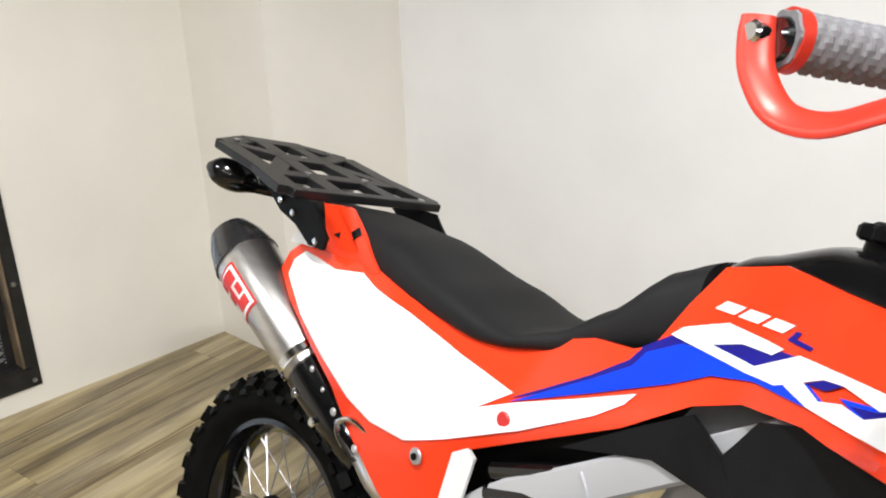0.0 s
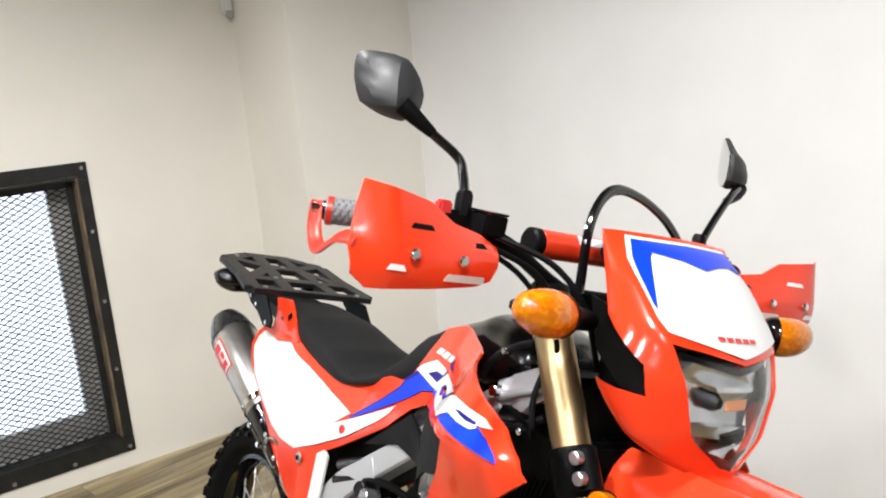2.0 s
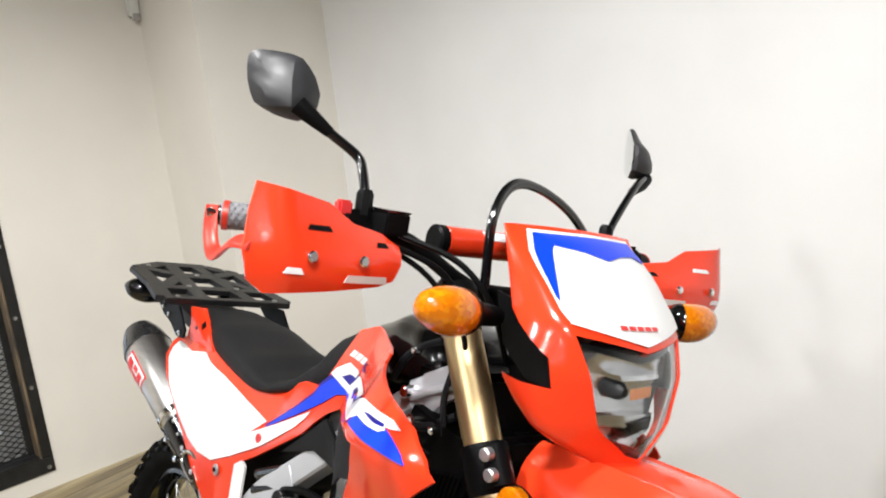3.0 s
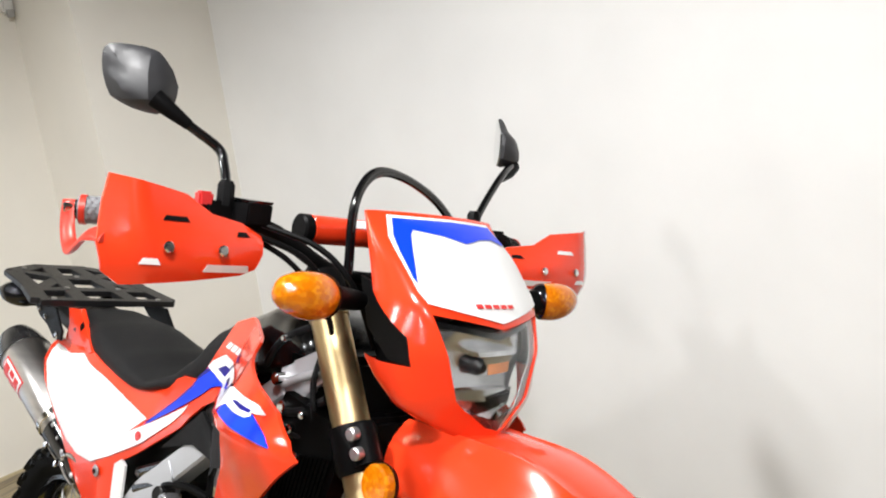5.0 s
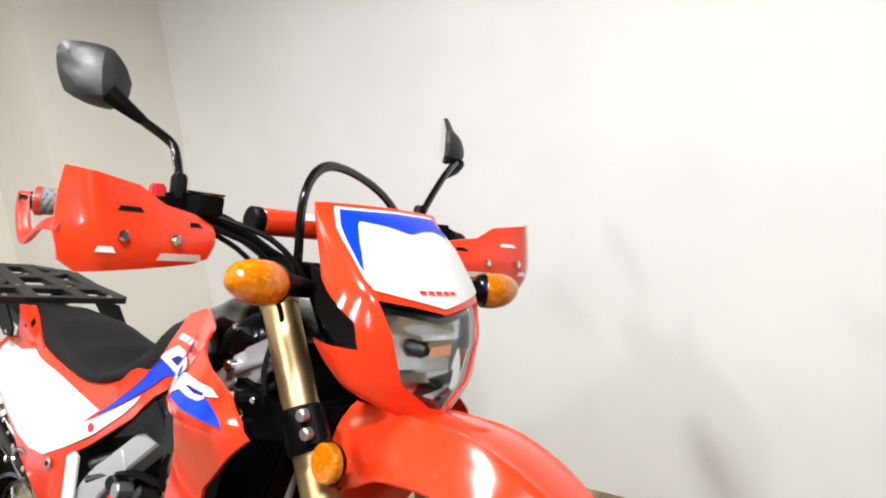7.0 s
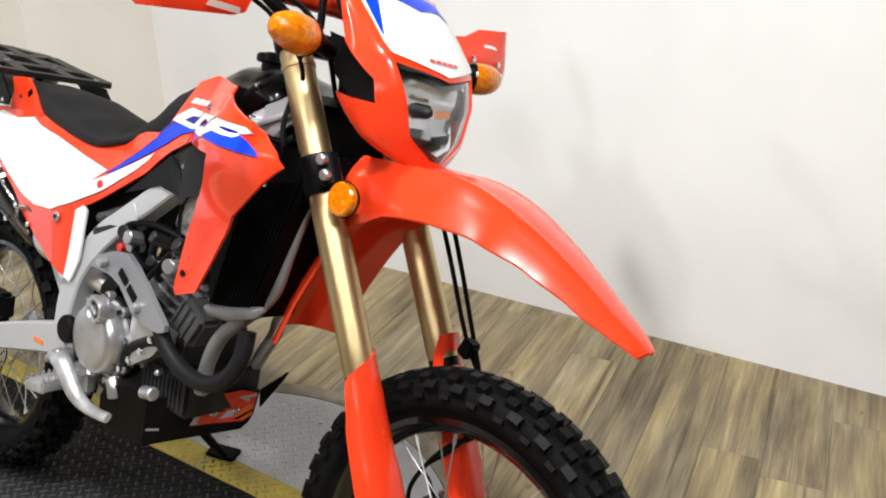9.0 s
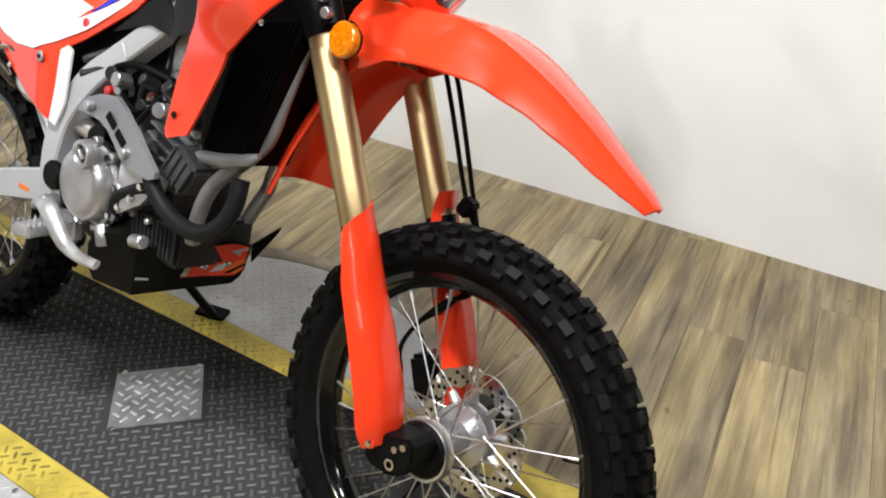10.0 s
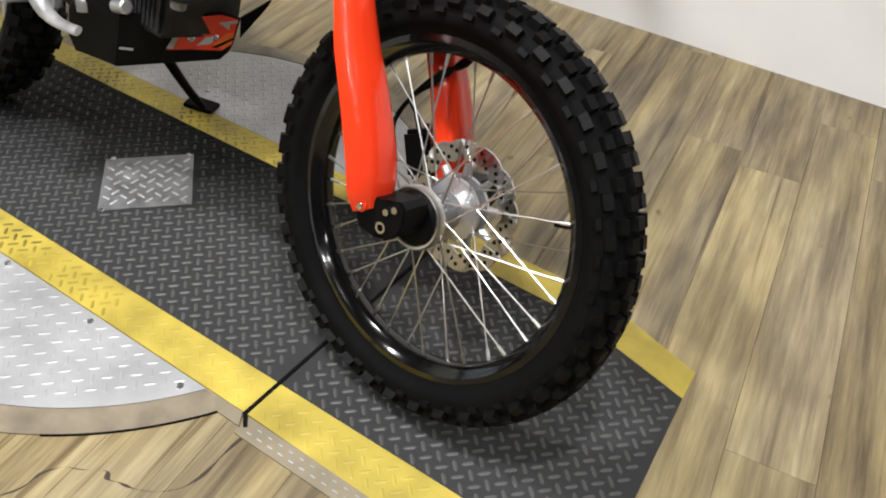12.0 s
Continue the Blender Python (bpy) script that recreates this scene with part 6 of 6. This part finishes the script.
part("inner_fender", hull(np.linspace(0.18, 0.46, 8), [(0.18, 0.90), (0.46, 0.88)], [(0.18, 0.80), (0.30, 0.70), (0.46, 0.56)], [(0.18, 0.075), (0.46, 0.085)], 4, 16), M_BLK, bike, "black inner rear fender")
part("air_box", hull(np.linspace(0.44, 0.74, 10), [(0.44, 0.88), (0.60, 0.89), (0.74, 0.93)], [(0.44, 0.64), (0.60, 0.73), (0.74, 0.80)], [(0.44, 0.09), (0.74, 0.09)], 4, 18), M_BLK, bike, "black air box")
for k in range(2):
    part("side_rod", tube([(0.545, -0.112 - 0.004 * k, 0.745 - 0.028 * k), (0.660, -0.112, 0.790 - 0.03 * k)], 0.011, 10), M_GLBLK, bike)
# engine: case, clutch cover, cylinder, head
part("crankcase", hull(np.linspace(0.50, 0.815, 14), [(0.50, 0.54), (0.62, 0.60), (0.75, 0.62), (0.815, 0.60)], [(0.50, 0.38), (0.62, 0.36), (0.73, 0.38), (0.815, 0.46)], [(0.50, 0.085), (0.65, 0.110), (0.74, 0.100), (0.815, 0.075)], 4, 20), M_DCAST, bike, "dark cast engine case")
cc = (0.640, -0.11, 0.524)
b_ = revolve([(0.001, -0.0545), (0.040, -0.0560), (0.054, -0.0545), (0.0605, -0.0500), (0.0635, -0.0430), (0.0665, -0.0220), (0.0720, -0.0180), (0.0720, 0.0), (0.001, 0.0)], 48, cc)
for v in b_.verts:
    v.co.z = cc[2] + (v.co.z - cc[2]) * 1.10
    v.co.x = cc[0] + (v.co.x - cc[0]) * (1.16 if v.co.x < cc[0] else 1.04)
cv = part("clutch_cover", b_, M_CAST, bike, "cast aluminium clutch cover")
b_ = revolve([(0.070, -0.0165), (0.0835, -0.0165), (0.0865, -0.012), (0.0865, 0.002), (0.070, 0.002)], 48, cc)
for v in b_.verts:
    v.co.x = cc[0] + (v.co.x - cc[0]) * (1.0 if v.co.x < cc[0] else 1.10)
part("clutch_flange", b_, M_GLBLK, cv, "black painted case flange")
part("oil_filler", revolve([(0.0165, -0.006), (0.0195, -0.011), (0.0255, -0.011), (0.0275, -0.006), (0.0285, 0.012), (0.0165, 0.012)], 32, (0.658, -0.166, 0.588)), M_CAST, cv)
part("filler_plug", tube([(0.658, -0.160, 0.588), (0.658, -0.170, 0.588), (0.658, -0.172, 0.588)], [0.0162, 0.0162, 0.012], 20), M_DCAST, cv)
part("plug_bar", fbox(-0.011, 0.011, -0.003, 0.003, -0.003, 0.003, 0.001), M_CAST, cv, "", pose(0.658, -0.1745, 0.588, 0, 40, 0))
for k in range(9):
    a = 2 * math.pi * k / 9 + 0.2
    p = Vector((cc[0] + 0.083 * math.cos(a), -0.122, cc[2] + 0.083 * math.sin(a)))
    part("cover_boss", cyl(p, p + Vector((0, -0.016, 0)), 0.0105, 12, None, 0.002), M_CAST, cv)
    part("cover_bolt", cyl(p + Vector((0, -0.015, 0)), p + Vector((0, -0.023, 0)), 0.0065, 6), M_CHR, cv)
part("pivot_cap", cyl((0.515, -0.130, 0.505), (0.515, -0.150, 0.505), 0.030, 18, None, 0.005), M_BLK, bike, "black pivot cap")
# grey cover plate above the case, with two windows
b_ = panel([(0.568, 0.652), (0.584, 0.678), (0.646, 0.700), (0.699, 0.707), (0.732, 0.692), (0.768, 0.664), (0.834, 0.604), (0.834, 0.592), (0.817, 0.585), (0.787, 0.586), (0.737, 0.599), (0.710, 0.620), (0.680, 0.641), (0.645, 0.651)], lambda x, z: (x, -0.145 + abs(x - 0.74) * 0.06, z), (0, 0.010, 0), 0.04, 0.04)
gp = part("cover_plate", b_, M_GPLT, bike, "silver-grey engine cover plate")
# windows are dark patches painted as shaded openings
for x, z in ((0.697, 0.662), (0.730, 0.638)):
    part("cover_window", fbox(-0.016, 0.016, -0.0015, 0.001, -0.008, 0.008, 0.0), M_DARKGAP, gp, "", pose(x, -0.1452, z, 0, 35, 0))
for x, z in ((0.625, 0.672), (0.752, 0.616)):
    part("cover_bolt", cyl((x, -0.140, z), (x, -0.156, z), 0.010, 12, None, 0.002), M_CAST, gp)
cy = bmesh.new()
box(cy, -0.055, 0.055, -0.065, 0.065, -0.09, 0.10, 0.012)
cyl_o = part("cylinder", cy, M_MCAST, bike, "grey cast engine cylinder", pose(0.775, 0, 0.66, 0, 18, 0))
for k in range(6):
    part("cooling_fin", fbox(-0.064, 0.064, -0.074, 0.074, -0.06 + 0.022 * k, -0.054 + 0.022 * k, 0.002), M_CAST, cyl_o)
hd = part("cylinder_head", fbox(-0.062, 0.062, -0.082, 0.082, -0.05, 0.06, 0.014), M_CAST, bike, "cast aluminium cylinder head", pose(0.805, 0, 0.795, 0, 18, 0))
for k in range(7):
    random.seed(20 + k)
    p = Vector((0.64 + 0.04 * k + random.random() * 0.02, -0.095 - 0.02 * random.random(), 0.70 + 0.05 * random.random()))
    part("head_fitting", cyl(p, p + Vector((0.02 * (random.random() - 0.5), -0.03, 0.02 * random.random())), 0.010 + 0.006 * random.random(), 10, None, 0.002), M_CAST if k % 3 == 1 else M_DCAST, bike)
for pts, r in (([(0.66, -0.10, 0.73), (0.70, -0.125, 0.70), (0.74, -0.12, 0.69), (0.78, -0.10, 0.72)], 0.008), ([(0.60, -0.10, 0.72), (0.66, -0.12, 0.755), (0.73, -0.115, 0.77), (0.80, -0.10, 0.76)], 0.007), ([(0.70, -0.11, 0.64), (0.76, -0.13, 0.68), (0.80, -0.12, 0.73)], 0.006)):
    part("engine_hose", tube(pts, r, 8, None, 5), M_BLK, bike, "black engine hose")
pump = part("water_pump", fbox(-0.036, 0.036, -0.03, 0.02, -0.040, 0.030, 0.008), M_MCAST, bike, "grey ribbed water pump housing", pose(0.865, -0.085, 0.620, 0, 32, 0))
for k in range(4):
    part("pump_rib", fbox(-0.032 + 0.019 * k, -0.026 + 0.019 * k, -0.034, -0.029, -0.036, 0.026, 0.0015), M_MCAST, pump)
part("side_cover", panel([(0.722, 0.604), (0.760, 0.592), (0.812, 0.578), (0.806, 0.550), (0.790, 0.530), (0.765, 0.515), (0.742, 0.500), (0.712, 0.486)], lambda x, z: (x, -0.136 + abs(x - 0.745) * 0.15, z), (0, 0.035, 0), 0.03, 0.03), M_CAST, bike, "cast aluminium side cover")
for x, z in ((0.795, 0.566), (0.768, 0.535), (0.735, 0.508)):
    part("cover_bolt", cyl((x, -0.124, z), (x, -0.142, z), 0.0075, 10, None, 0.002), M_CHR, bike)
part("red_cap", cyl((0.637, -0.100, 0.705), (0.637, -0.124, 0.705), 0.009, 12, None, 0.002), M_LBLRED, bike)
part("metal_fitting", cyl((0.672, -0.095, 0.716), (0.672, -0.125, 0.716), 0.014, 8, None, 0.003), M_CAST, bike)
part("metal_fitting", cyl((0.664, -0.095, 0.735), (0.664, -0.118, 0.735), 0.009, 8, None, 0.002), M_CHR, bike)
part("breather_pipe", tube([(0.795, -0.115, 0.728), (0.770, -0.115, 0.708), (0.735, -0.115, 0.690), (0.715, -0.110, 0.682)], 0.006, 10, None, 4), M_CHR, bike, "bright metal breather pipe")
part("engine_hose", tube([(0.775, -0.115, 0.752), (0.750, -0.118, 0.742), (0.738, -0.116, 0.715), (0.742, -0.110, 0.690)], 0.008, 10, None, 4), M_HOSE, bike, "black engine hose")
# radiator: fins behind a dark frame, inside the shroud
rad = part("radiator", panel([(0.930, 0.690), (0.945, 0.662), (1.042, 0.675), (1.130, 0.915), (1.105, 0.965), (1.000, 0.985), (0.930, 0.850)], lambda x, z: (x, -0.128, z), (0, 0.10, 0), 0.2, 0.2), M_RAD, bike, "black radiator core")
for k in range(13):
    t_ = k / 12
    a_, c_ = Vector((0.945 + 0.092 * t_, -0.1310, 0.680)), Vector((1.005 + 0.112 * t_, -0.1310, 0.900 + 0.02 * t_))
    part("radiator_fin", tube([a_, c_], 0.0028, 5), M_RAD, rad)
part("radiator_rail", tube([(0.925, -0.126, 0.664), (0.945, -0.129, 0.664), (1.000, -0.130, 0.672), (1.058, -0.126, 0.690), (1.072, -0.122, 0.700)], [0.004, 0.011, 0.013, 0.011, 0.005], 12), M_DTUBE, bike)
part("down_tube", tube([(1.125, -0.090, 0.93), (1.114, -0.094, 0.887), (1.100, -0.095, 0.841), (1.082, -0.095, 0.784), (1.067, -0.095, 0.735), (1.049, -0.095, 0.708), (1.012, -0.095, 0.674), (0.956, -0.095, 0.628), (0.932, -0.095, 0.598), (0.915, -0.093, 0.565), (0.903, -0.090, 0.530), (0.893, -0.085, 0.490)], [0.007, 0.007, 0.0075, 0.0085, 0.010, 0.0115, 0.013, 0.0138, 0.014, 0.014, 0.014, 0.014], 14, None, 4), M_DTUBE, bike, "dull silver frame down tube")
part("front_plate", fbox(0.955, 1.09, -0.10, 0.10, 0.88, 1.045, 0.012), M_RAD, bike, "black steering head cover")
b_ = panel([(0.965, 0.985), (0.970, 1.012), (0.998, 1.026), (1.030, 1.044), (1.062, 1.052), (1.075, 1.030), (1.060, 1.004), (1.040, 1.000), (1.028, 0.978), (1.000, 0.972)], lambda x, z: (x, -0.122 + (x - 0.965) * 0.15, z), (0, 0.03, 0), 0.05, 0.05)
bmesh.ops.bevel(b_, geom=[e for e in b_.edges if e.is_manifold and e.calc_face_angle(0) > 0.8], offset=0.004, segments=2, affect="EDGES")
part("head_casting", b_, M_FRM, bike, "silver cast steering head")
part("head_rib", tube([(0.985, -0.124, 0.992), (1.020, -0.119, 1.008), (1.055, -0.112, 1.022)], 0.006, 10), M_FRM, bike)
for x, z in ((1.005, 0.965), (0.985, 1.00), (1.0, 0.935)):
    part("head_bolt", cyl((x, -0.115, z), (x, -0.140, z), 0.009, 12, None, 0.002), M_CHR, bike)
# wiring, clips and bolts round the steering head
for pts, r in (([(0.930, -0.118, 1.010), (0.965, -0.124, 1.046), (1.010, -0.120, 1.072), (1.050, -0.096, 1.085)], 0.0055), ([(0.950, -0.124, 0.950), (0.985, -0.130, 0.958), (1.030, -0.128, 0.962), (1.070, -0.110, 0.985)], 0.0065), ([(0.975, -0.118, 0.900), (1.010, -0.126, 0.925), (1.050, -0.122, 0.930), (1.085, -0.105, 0.925)], 0.005), ([(1.060, -0.112, 0.905), (1.066, -0.124, 0.960), (1.052, -0.120, 1.010), (1.058, -0.104, 1.075)], 0.0045)):
    part("wiring_loom", tube(pts, r, 8, None, 5), M_HOSE, bike, "black sheathed wiring")
for x, z, r in ((0.972, 0.952, 0.0075), (1.022, 0.938, 0.006), (1.048, 0.962, 0.005), (0.990, 1.058, 0.005), (1.040, 0.905, 0.006)):
    part("head_screw", cyl((x, -0.122, z), (x + 0.002, -0.137, z), r, 10, None, 0.002), M_CHR, bike)
# header pipe, thick black hose
part("down_tube", tube([(0.935, 0.066, 0.68), (0.906, 0.070, 0.616), (0.900, 0.070, 0.587), (0.876, 0.070, 0.546), (0.847, 0.070, 0.490)], 0.014, 14, None, 4), M_DTUBE, bike, "dull silver frame down tube")
part("coolant_hose", tube([(0.805, -0.118, 0.562), (0.785, -0.125, 0.560), (0.750, -0.128, 0.543), (0.724, -0.130, 0.524), (0.715, -0.130, 0.503), (0.713, -0.126, 0.480)], 0.012, 12, None, 4), M_HOSE, bike, "black coolant hose")
part("radiator_hose", tube([(0.796, -0.122, 0.602), (0.804, -0.124, 0.584), (0.822, -0.124, 0.562), (0.862, -0.123, 0.538), (0.912, -0.122, 0.526), (0.960, -0.121, 0.532), (1.000, -0.118, 0.558), (1.020, -0.112, 0.600), (1.018, -0.104, 0.645)], 0.0155, 16, None, 5), M_HOSE, bike, "thick black radiator hose")
# skid plate
SK_A, SK_U, SK_H = Vector((0.767, -0.111, 0.340)), Vector((0.526, 0.851, 0.217)), Vector((0.306, -0.189, 1.0))


def skid_front(u, h_, off=0.0):
    """A point of the sloping right front of the wedge-shaped skid plate: u along its lower edge, h_ up it."""
    return SK_A + SK_U * u + SK_H * h_ + SK_U.cross(SK_H).normalized() * off


def front_shell(name, outline, mat, off, parent, label="", th=0.0009):
    d = -SK_U.cross(SK_H).normalized() * th
    return part(name, panel(outline, lambda u, h_: skid_front(u, h_, off), d, 0.1, 0.1), mat, parent, label)


M_SKID = material("black_skid_plastic", (0.004, 0.004, 0.004), 0.42, var=0.3, scale=18, spec=0.07)
skid = front_shell("skid_plate", [(0.0, 0.0), (0.184, 0.0), (0.198, 0.015), (0.204, 0.034), (0.207, 0.087), (0.175, 0.100), (0.100, 0.097), (0.030, 0.106), (-0.002, 0.104)], M_SKID, 0.0, bike, "black skid plate with a red front graphic", 0.005)
part("skid_side", panel([(0.655, 0.412), (0.683, 0.445), (0.744, 0.452), (0.798, 0.444), (0.768, 0.342), (0.660, 0.334), (0.645, 0.360)], lambda x, z: (x, -0.126 + (x - 0.65) * 0.125 - (z - 0.34) * 0.19, z), (0, 0.005, 0), 0.06, 0.06), M_SKID, skid)
b_ = bmesh.new()
skin(b_, [[(x, y, z + d) for x, y, z in ((0.652, -0.120, 0.334), (0.766, -0.106, 0.339), (0.860, 0.046, 0.379), (0.775, 0.118, 0.345), (0.652, 0.118, 0.334))] for d in (0.0, 0.004)])
part("skid_bottom", b_, M_SKID, skid)
b_ = bmesh.new()
skin(b_, [[(x - d, y - d, z) for x, y, z in ((0.864, 0.050, 0.381), (0.888, 0.060, 0.470), (0.780, 0.135, 0.445), (0.655, 0.130, 0.420), (0.655, 0.120, 0.336), (0.776, 0.121, 0.347))] for d in (0.0, 0.004)])
part("skid_side", b_, M_SKID, skid)
front_shell("skid_wing", [(0.2075, 0.087), (0.256, 0.122), (0.250, 0.106), (0.2145, 0.046)], M_SKID, 0.0, skid, "", 0.005)
M_SKRED = material("red_skid_graphic", (0.60, 0.04, 0.015), 0.32, var=0.3, scale=30)
M_ORG = material("orange_skid_graphic", (0.70, 0.13, 0.02), 0.32, var=0.2, scale=30)
front_shell("skid_graphic", [(0.085, 0.030), (0.099, 0.071), (0.103, 0.094), (0.172, 0.098), (0.203, 0.086), (0.201, 0.033), (0.185, 0.021), (0.128, 0.028)], M_SKRED, 0.0014, skid, "red graphic")
front_shell("skid_stroke", [(0.166, 0.036), (0.186, 0.058), (0.200, 0.060), (0.200, 0.036), (0.186, 0.024)], M_ORG, 0.0024, skid)
front_shell("skid_stroke", [(0.085, 0.034), (0.097, 0.069), (0.133, 0.076), (0.145, 0.061), (0.134, 0.058), (0.127, 0.067), (0.103, 0.058), (0.096, 0.032)], M_GRYPRT, 0.0026, skid)
front_shell("skid_stroke", [(0.137, 0.036), (0.152, 0.054), (0.169, 0.049), (0.162, 0.038)], M_GRYPRT, 0.0026, skid)
front_shell("skid_stroke", [(0.170, 0.082), (0.190, 0.066), (0.190, 0.078), (0.204, 0.080), (0.202, 0.085)], M_GRYPRT, 0.0026, skid)
front_shell("skid_slash", [(0.165, 0.031), (0.200, 0.049), (0.201, 0.044), (0.176, 0.029)], M_BLK, 0.0030, skid)
for u in (0.126, 0.168):
    p = skid_front(u, 0.0525)
    part("skid_bolt", cyl(p, skid_front(u, 0.0525, 0.006), 0.007, 12, None, 0.002), M_CHR, skid)
# slot is a dark patch in place of a shaded opening
front_shell("skid_slot", [(0.013, 0.064), (0.003, 0.038), (0.028, 0.034)], M_DARKGAP, 0.0010, skid)
front_shell("slot_edge", [(0.003, 0.037), (0.005, 0.042), (0.028, 0.037), (0.028, 0.032)], M_GRYPRT, 0.0016, skid)
# ribbed block behind the skid plate
blk = part("engine_block", fbox(0.725, 0.870, -0.098, 0.08, 0.425, 0.512, 0.008), M_DCAST, bike, "dark ribbed lower engine block")
for k in range(10):
    part("block_rib", fbox(0.732 + 0.0125 * k, 0.736 + 0.0125 * k, -0.104, -0.097, 0.438, 0.500, 0.002), M_MCAST, blk)
for x, z in ((0.738, 0.496), (0.775, 0.455), (0.788, 0.496)):
    part("block_bolt", cyl((x, -0.100, z), (x, -0.113, z), 0.007, 8, None, 0.002), M_CAST, blk)
# foot peg, brake pedal, side stand
pg = part("foot_peg", fbox(-0.028, 0.028, -0.085, 0.0, -0.012, 0.012, 0.004), M_SILV, bike, "serrated metal foot peg", pose(0.535, -0.135, 0.405, 0, -6, 8))
for k in range(7):
    for sg in (-1, 1):
        part("peg_tooth", tube([(sg * 0.024, -0.08 + 0.012 * k, 0.010), (sg * 0.024, -0.08 + 0.012 * k, 0.020)], [0.005, 0.002], 5), M_CAST, pg)
part("peg_hanger", fbox(0.50, 0.60, -0.145, -0.110, 0.385, 0.440, 0.010), M_SILV, bike, "cast footrest hanger")
part("brake_pedal", tube([(0.478, -0.150, 0.437), (0.512, -0.158, 0.451), (0.551, -0.165, 0.447), (0.584, -0.167, 0.423), (0.624, -0.168, 0.400), (0.675, -0.168, 0.391), (0.735, -0.168, 0.396)], [0.016, 0.018, 0.019, 0.018, 0.015, 0.011, 0.010], 12, None, 4, 0.6), M_SILV, bike, "forged silver brake pedal")
part("pedal_boss", cyl((0.522, -0.130, 0.450), (0.522, -0.166, 0.450), 0.018, 16, None, 0.004), M_CAST, bike)
part("case_link", tube([(0.686, -0.140, 0.456), (0.697, -0.141, 0.438), (0.700, -0.139, 0.420)], 0.011, 10, None, 3, 0.6), M_CAST, bike)
part("hose_clamp", cyl((0.775, -0.125, 0.455), (0.815, -0.13, 0.465), 0.013, 12, None, 0.003), M_CAST, bike)
st = part("side_stand", tube([(0.53, 0.09, 0.36), (0.515, 0.18, 0.27), (0.500, 0.27, 0.175), (0.492, 0.335, 0.112)], [0.014, 0.013, 0.011, 0.011], 12, None, 3), M_BLK, bike, "black side stand")
part("stand_foot", fbox(-0.045, 0.035, -0.022, 0.026, -0.006, 0.006, 0.003), M_BLK, st, "", pose(0.478, 0.350, 0.1075, -17.5 * -1, 0, 25))
# ---------------------------------------------------------------- floor planks, laid askew to the walls
PW, PL, TURN = 0.152, 1.22, radians(8.0)
random.seed(7)


def laid(u, v):
    """Floor coordinates of a point u across and v along the boards."""
    return (u * math.cos(TURN) - v * math.sin(TURN), u * math.sin(TURN) + v * math.cos(TURN))


def unseen(ua, ub, va, vb):
    pts = [laid(u, v) for u in (ua, (ua + ub) / 2, ub) for v in np.linspace(va, vb, 9)]
    under = all(math.hypot(x - TC[0], y - TC[1]) < TRO - 0.02 or (XP0 < x < 1.85 and BN0 < y < BF0) for x, y in pts)
    return under or not any(XL - 0.02 < x < XR + 0.02 and YF - 0.02 < y < YB + 0.02 for x, y in pts)


def clipped(pts, limits):
    """The convex polygon cut by lines: each limit is (axis, sign, value), kept where sign * (coordinate - value) >= 0."""
    for ax, sg, val in limits:
        out = []
        for p, q in zip(pts, pts[1:] + pts[:1]):
            dp, dq = sg * (p[ax] - val), sg * (q[ax] - val)
            if dp >= 0:
                out.append(p)
            if dp * dq < 0:
                t = dp / (dp - dq)
                out.append((p[0] + (q[0] - p[0]) * t, p[1] + (q[1] - p[1]) * t))
        pts = out
        if len(pts) < 3:
            return []
    return pts


def plank(ua, ub, va, vb):
    if unseen(ua, ub, va, vb):
        return
    g = 0.0003
    cx, cy = laid((ua + ub) / 2, (va + vb) / 2)
    top = YJ + 0.02 if cx < XJ - 0.08 else YB + 0.02
    pts = clipped([laid(u, v) for u, v in ((ua + g, va + g), (ub - g, va + g), (ub - g, vb - g), (ua + g, vb - g))], ((0, 1, XL - 0.02), (0, -1, XR + 0.02), (1, 1, YF - 0.02), (1, -1, top)))
    if not pts:
        return
    n = len(pts)
    loc = [((x - cx) * math.cos(TURN) + (y - cy) * math.sin(TURN), -(x - cx) * math.sin(TURN) + (y - cy) * math.cos(TURN)) for x, y in pts]
    vs = [(x, y, -0.005) for x, y in loc] + [(x, y, -0.0005) for x, y in loc] + [(x * 0.993, y * 0.9992, 0.0) for x, y in loc]
    fs = [tuple(range(2 * n, 3 * n))] + [(k_ * n + i, k_ * n + (i + 1) % n, (k_ + 1) * n + (i + 1) % n, (k_ + 1) * n + i) for k_ in (0, 1) for i in range(n)]
    me = bpy.data.meshes.new("plank")
    me.from_pydata(vs, [], fs)
    me.materials.append(M_WOOD)
    o = new("plank", me)
    o.parent = sub
    o.matrix_basis = pose(cx, cy, -0.0035, 0, 0, math.degrees(TURN))


for k in range(-18, 36):
    v = -7.0 - random.random() * PL
    while v < 3.2:
        plank(k * PW, (k + 1) * PW, v, v + PL)
        v += PL
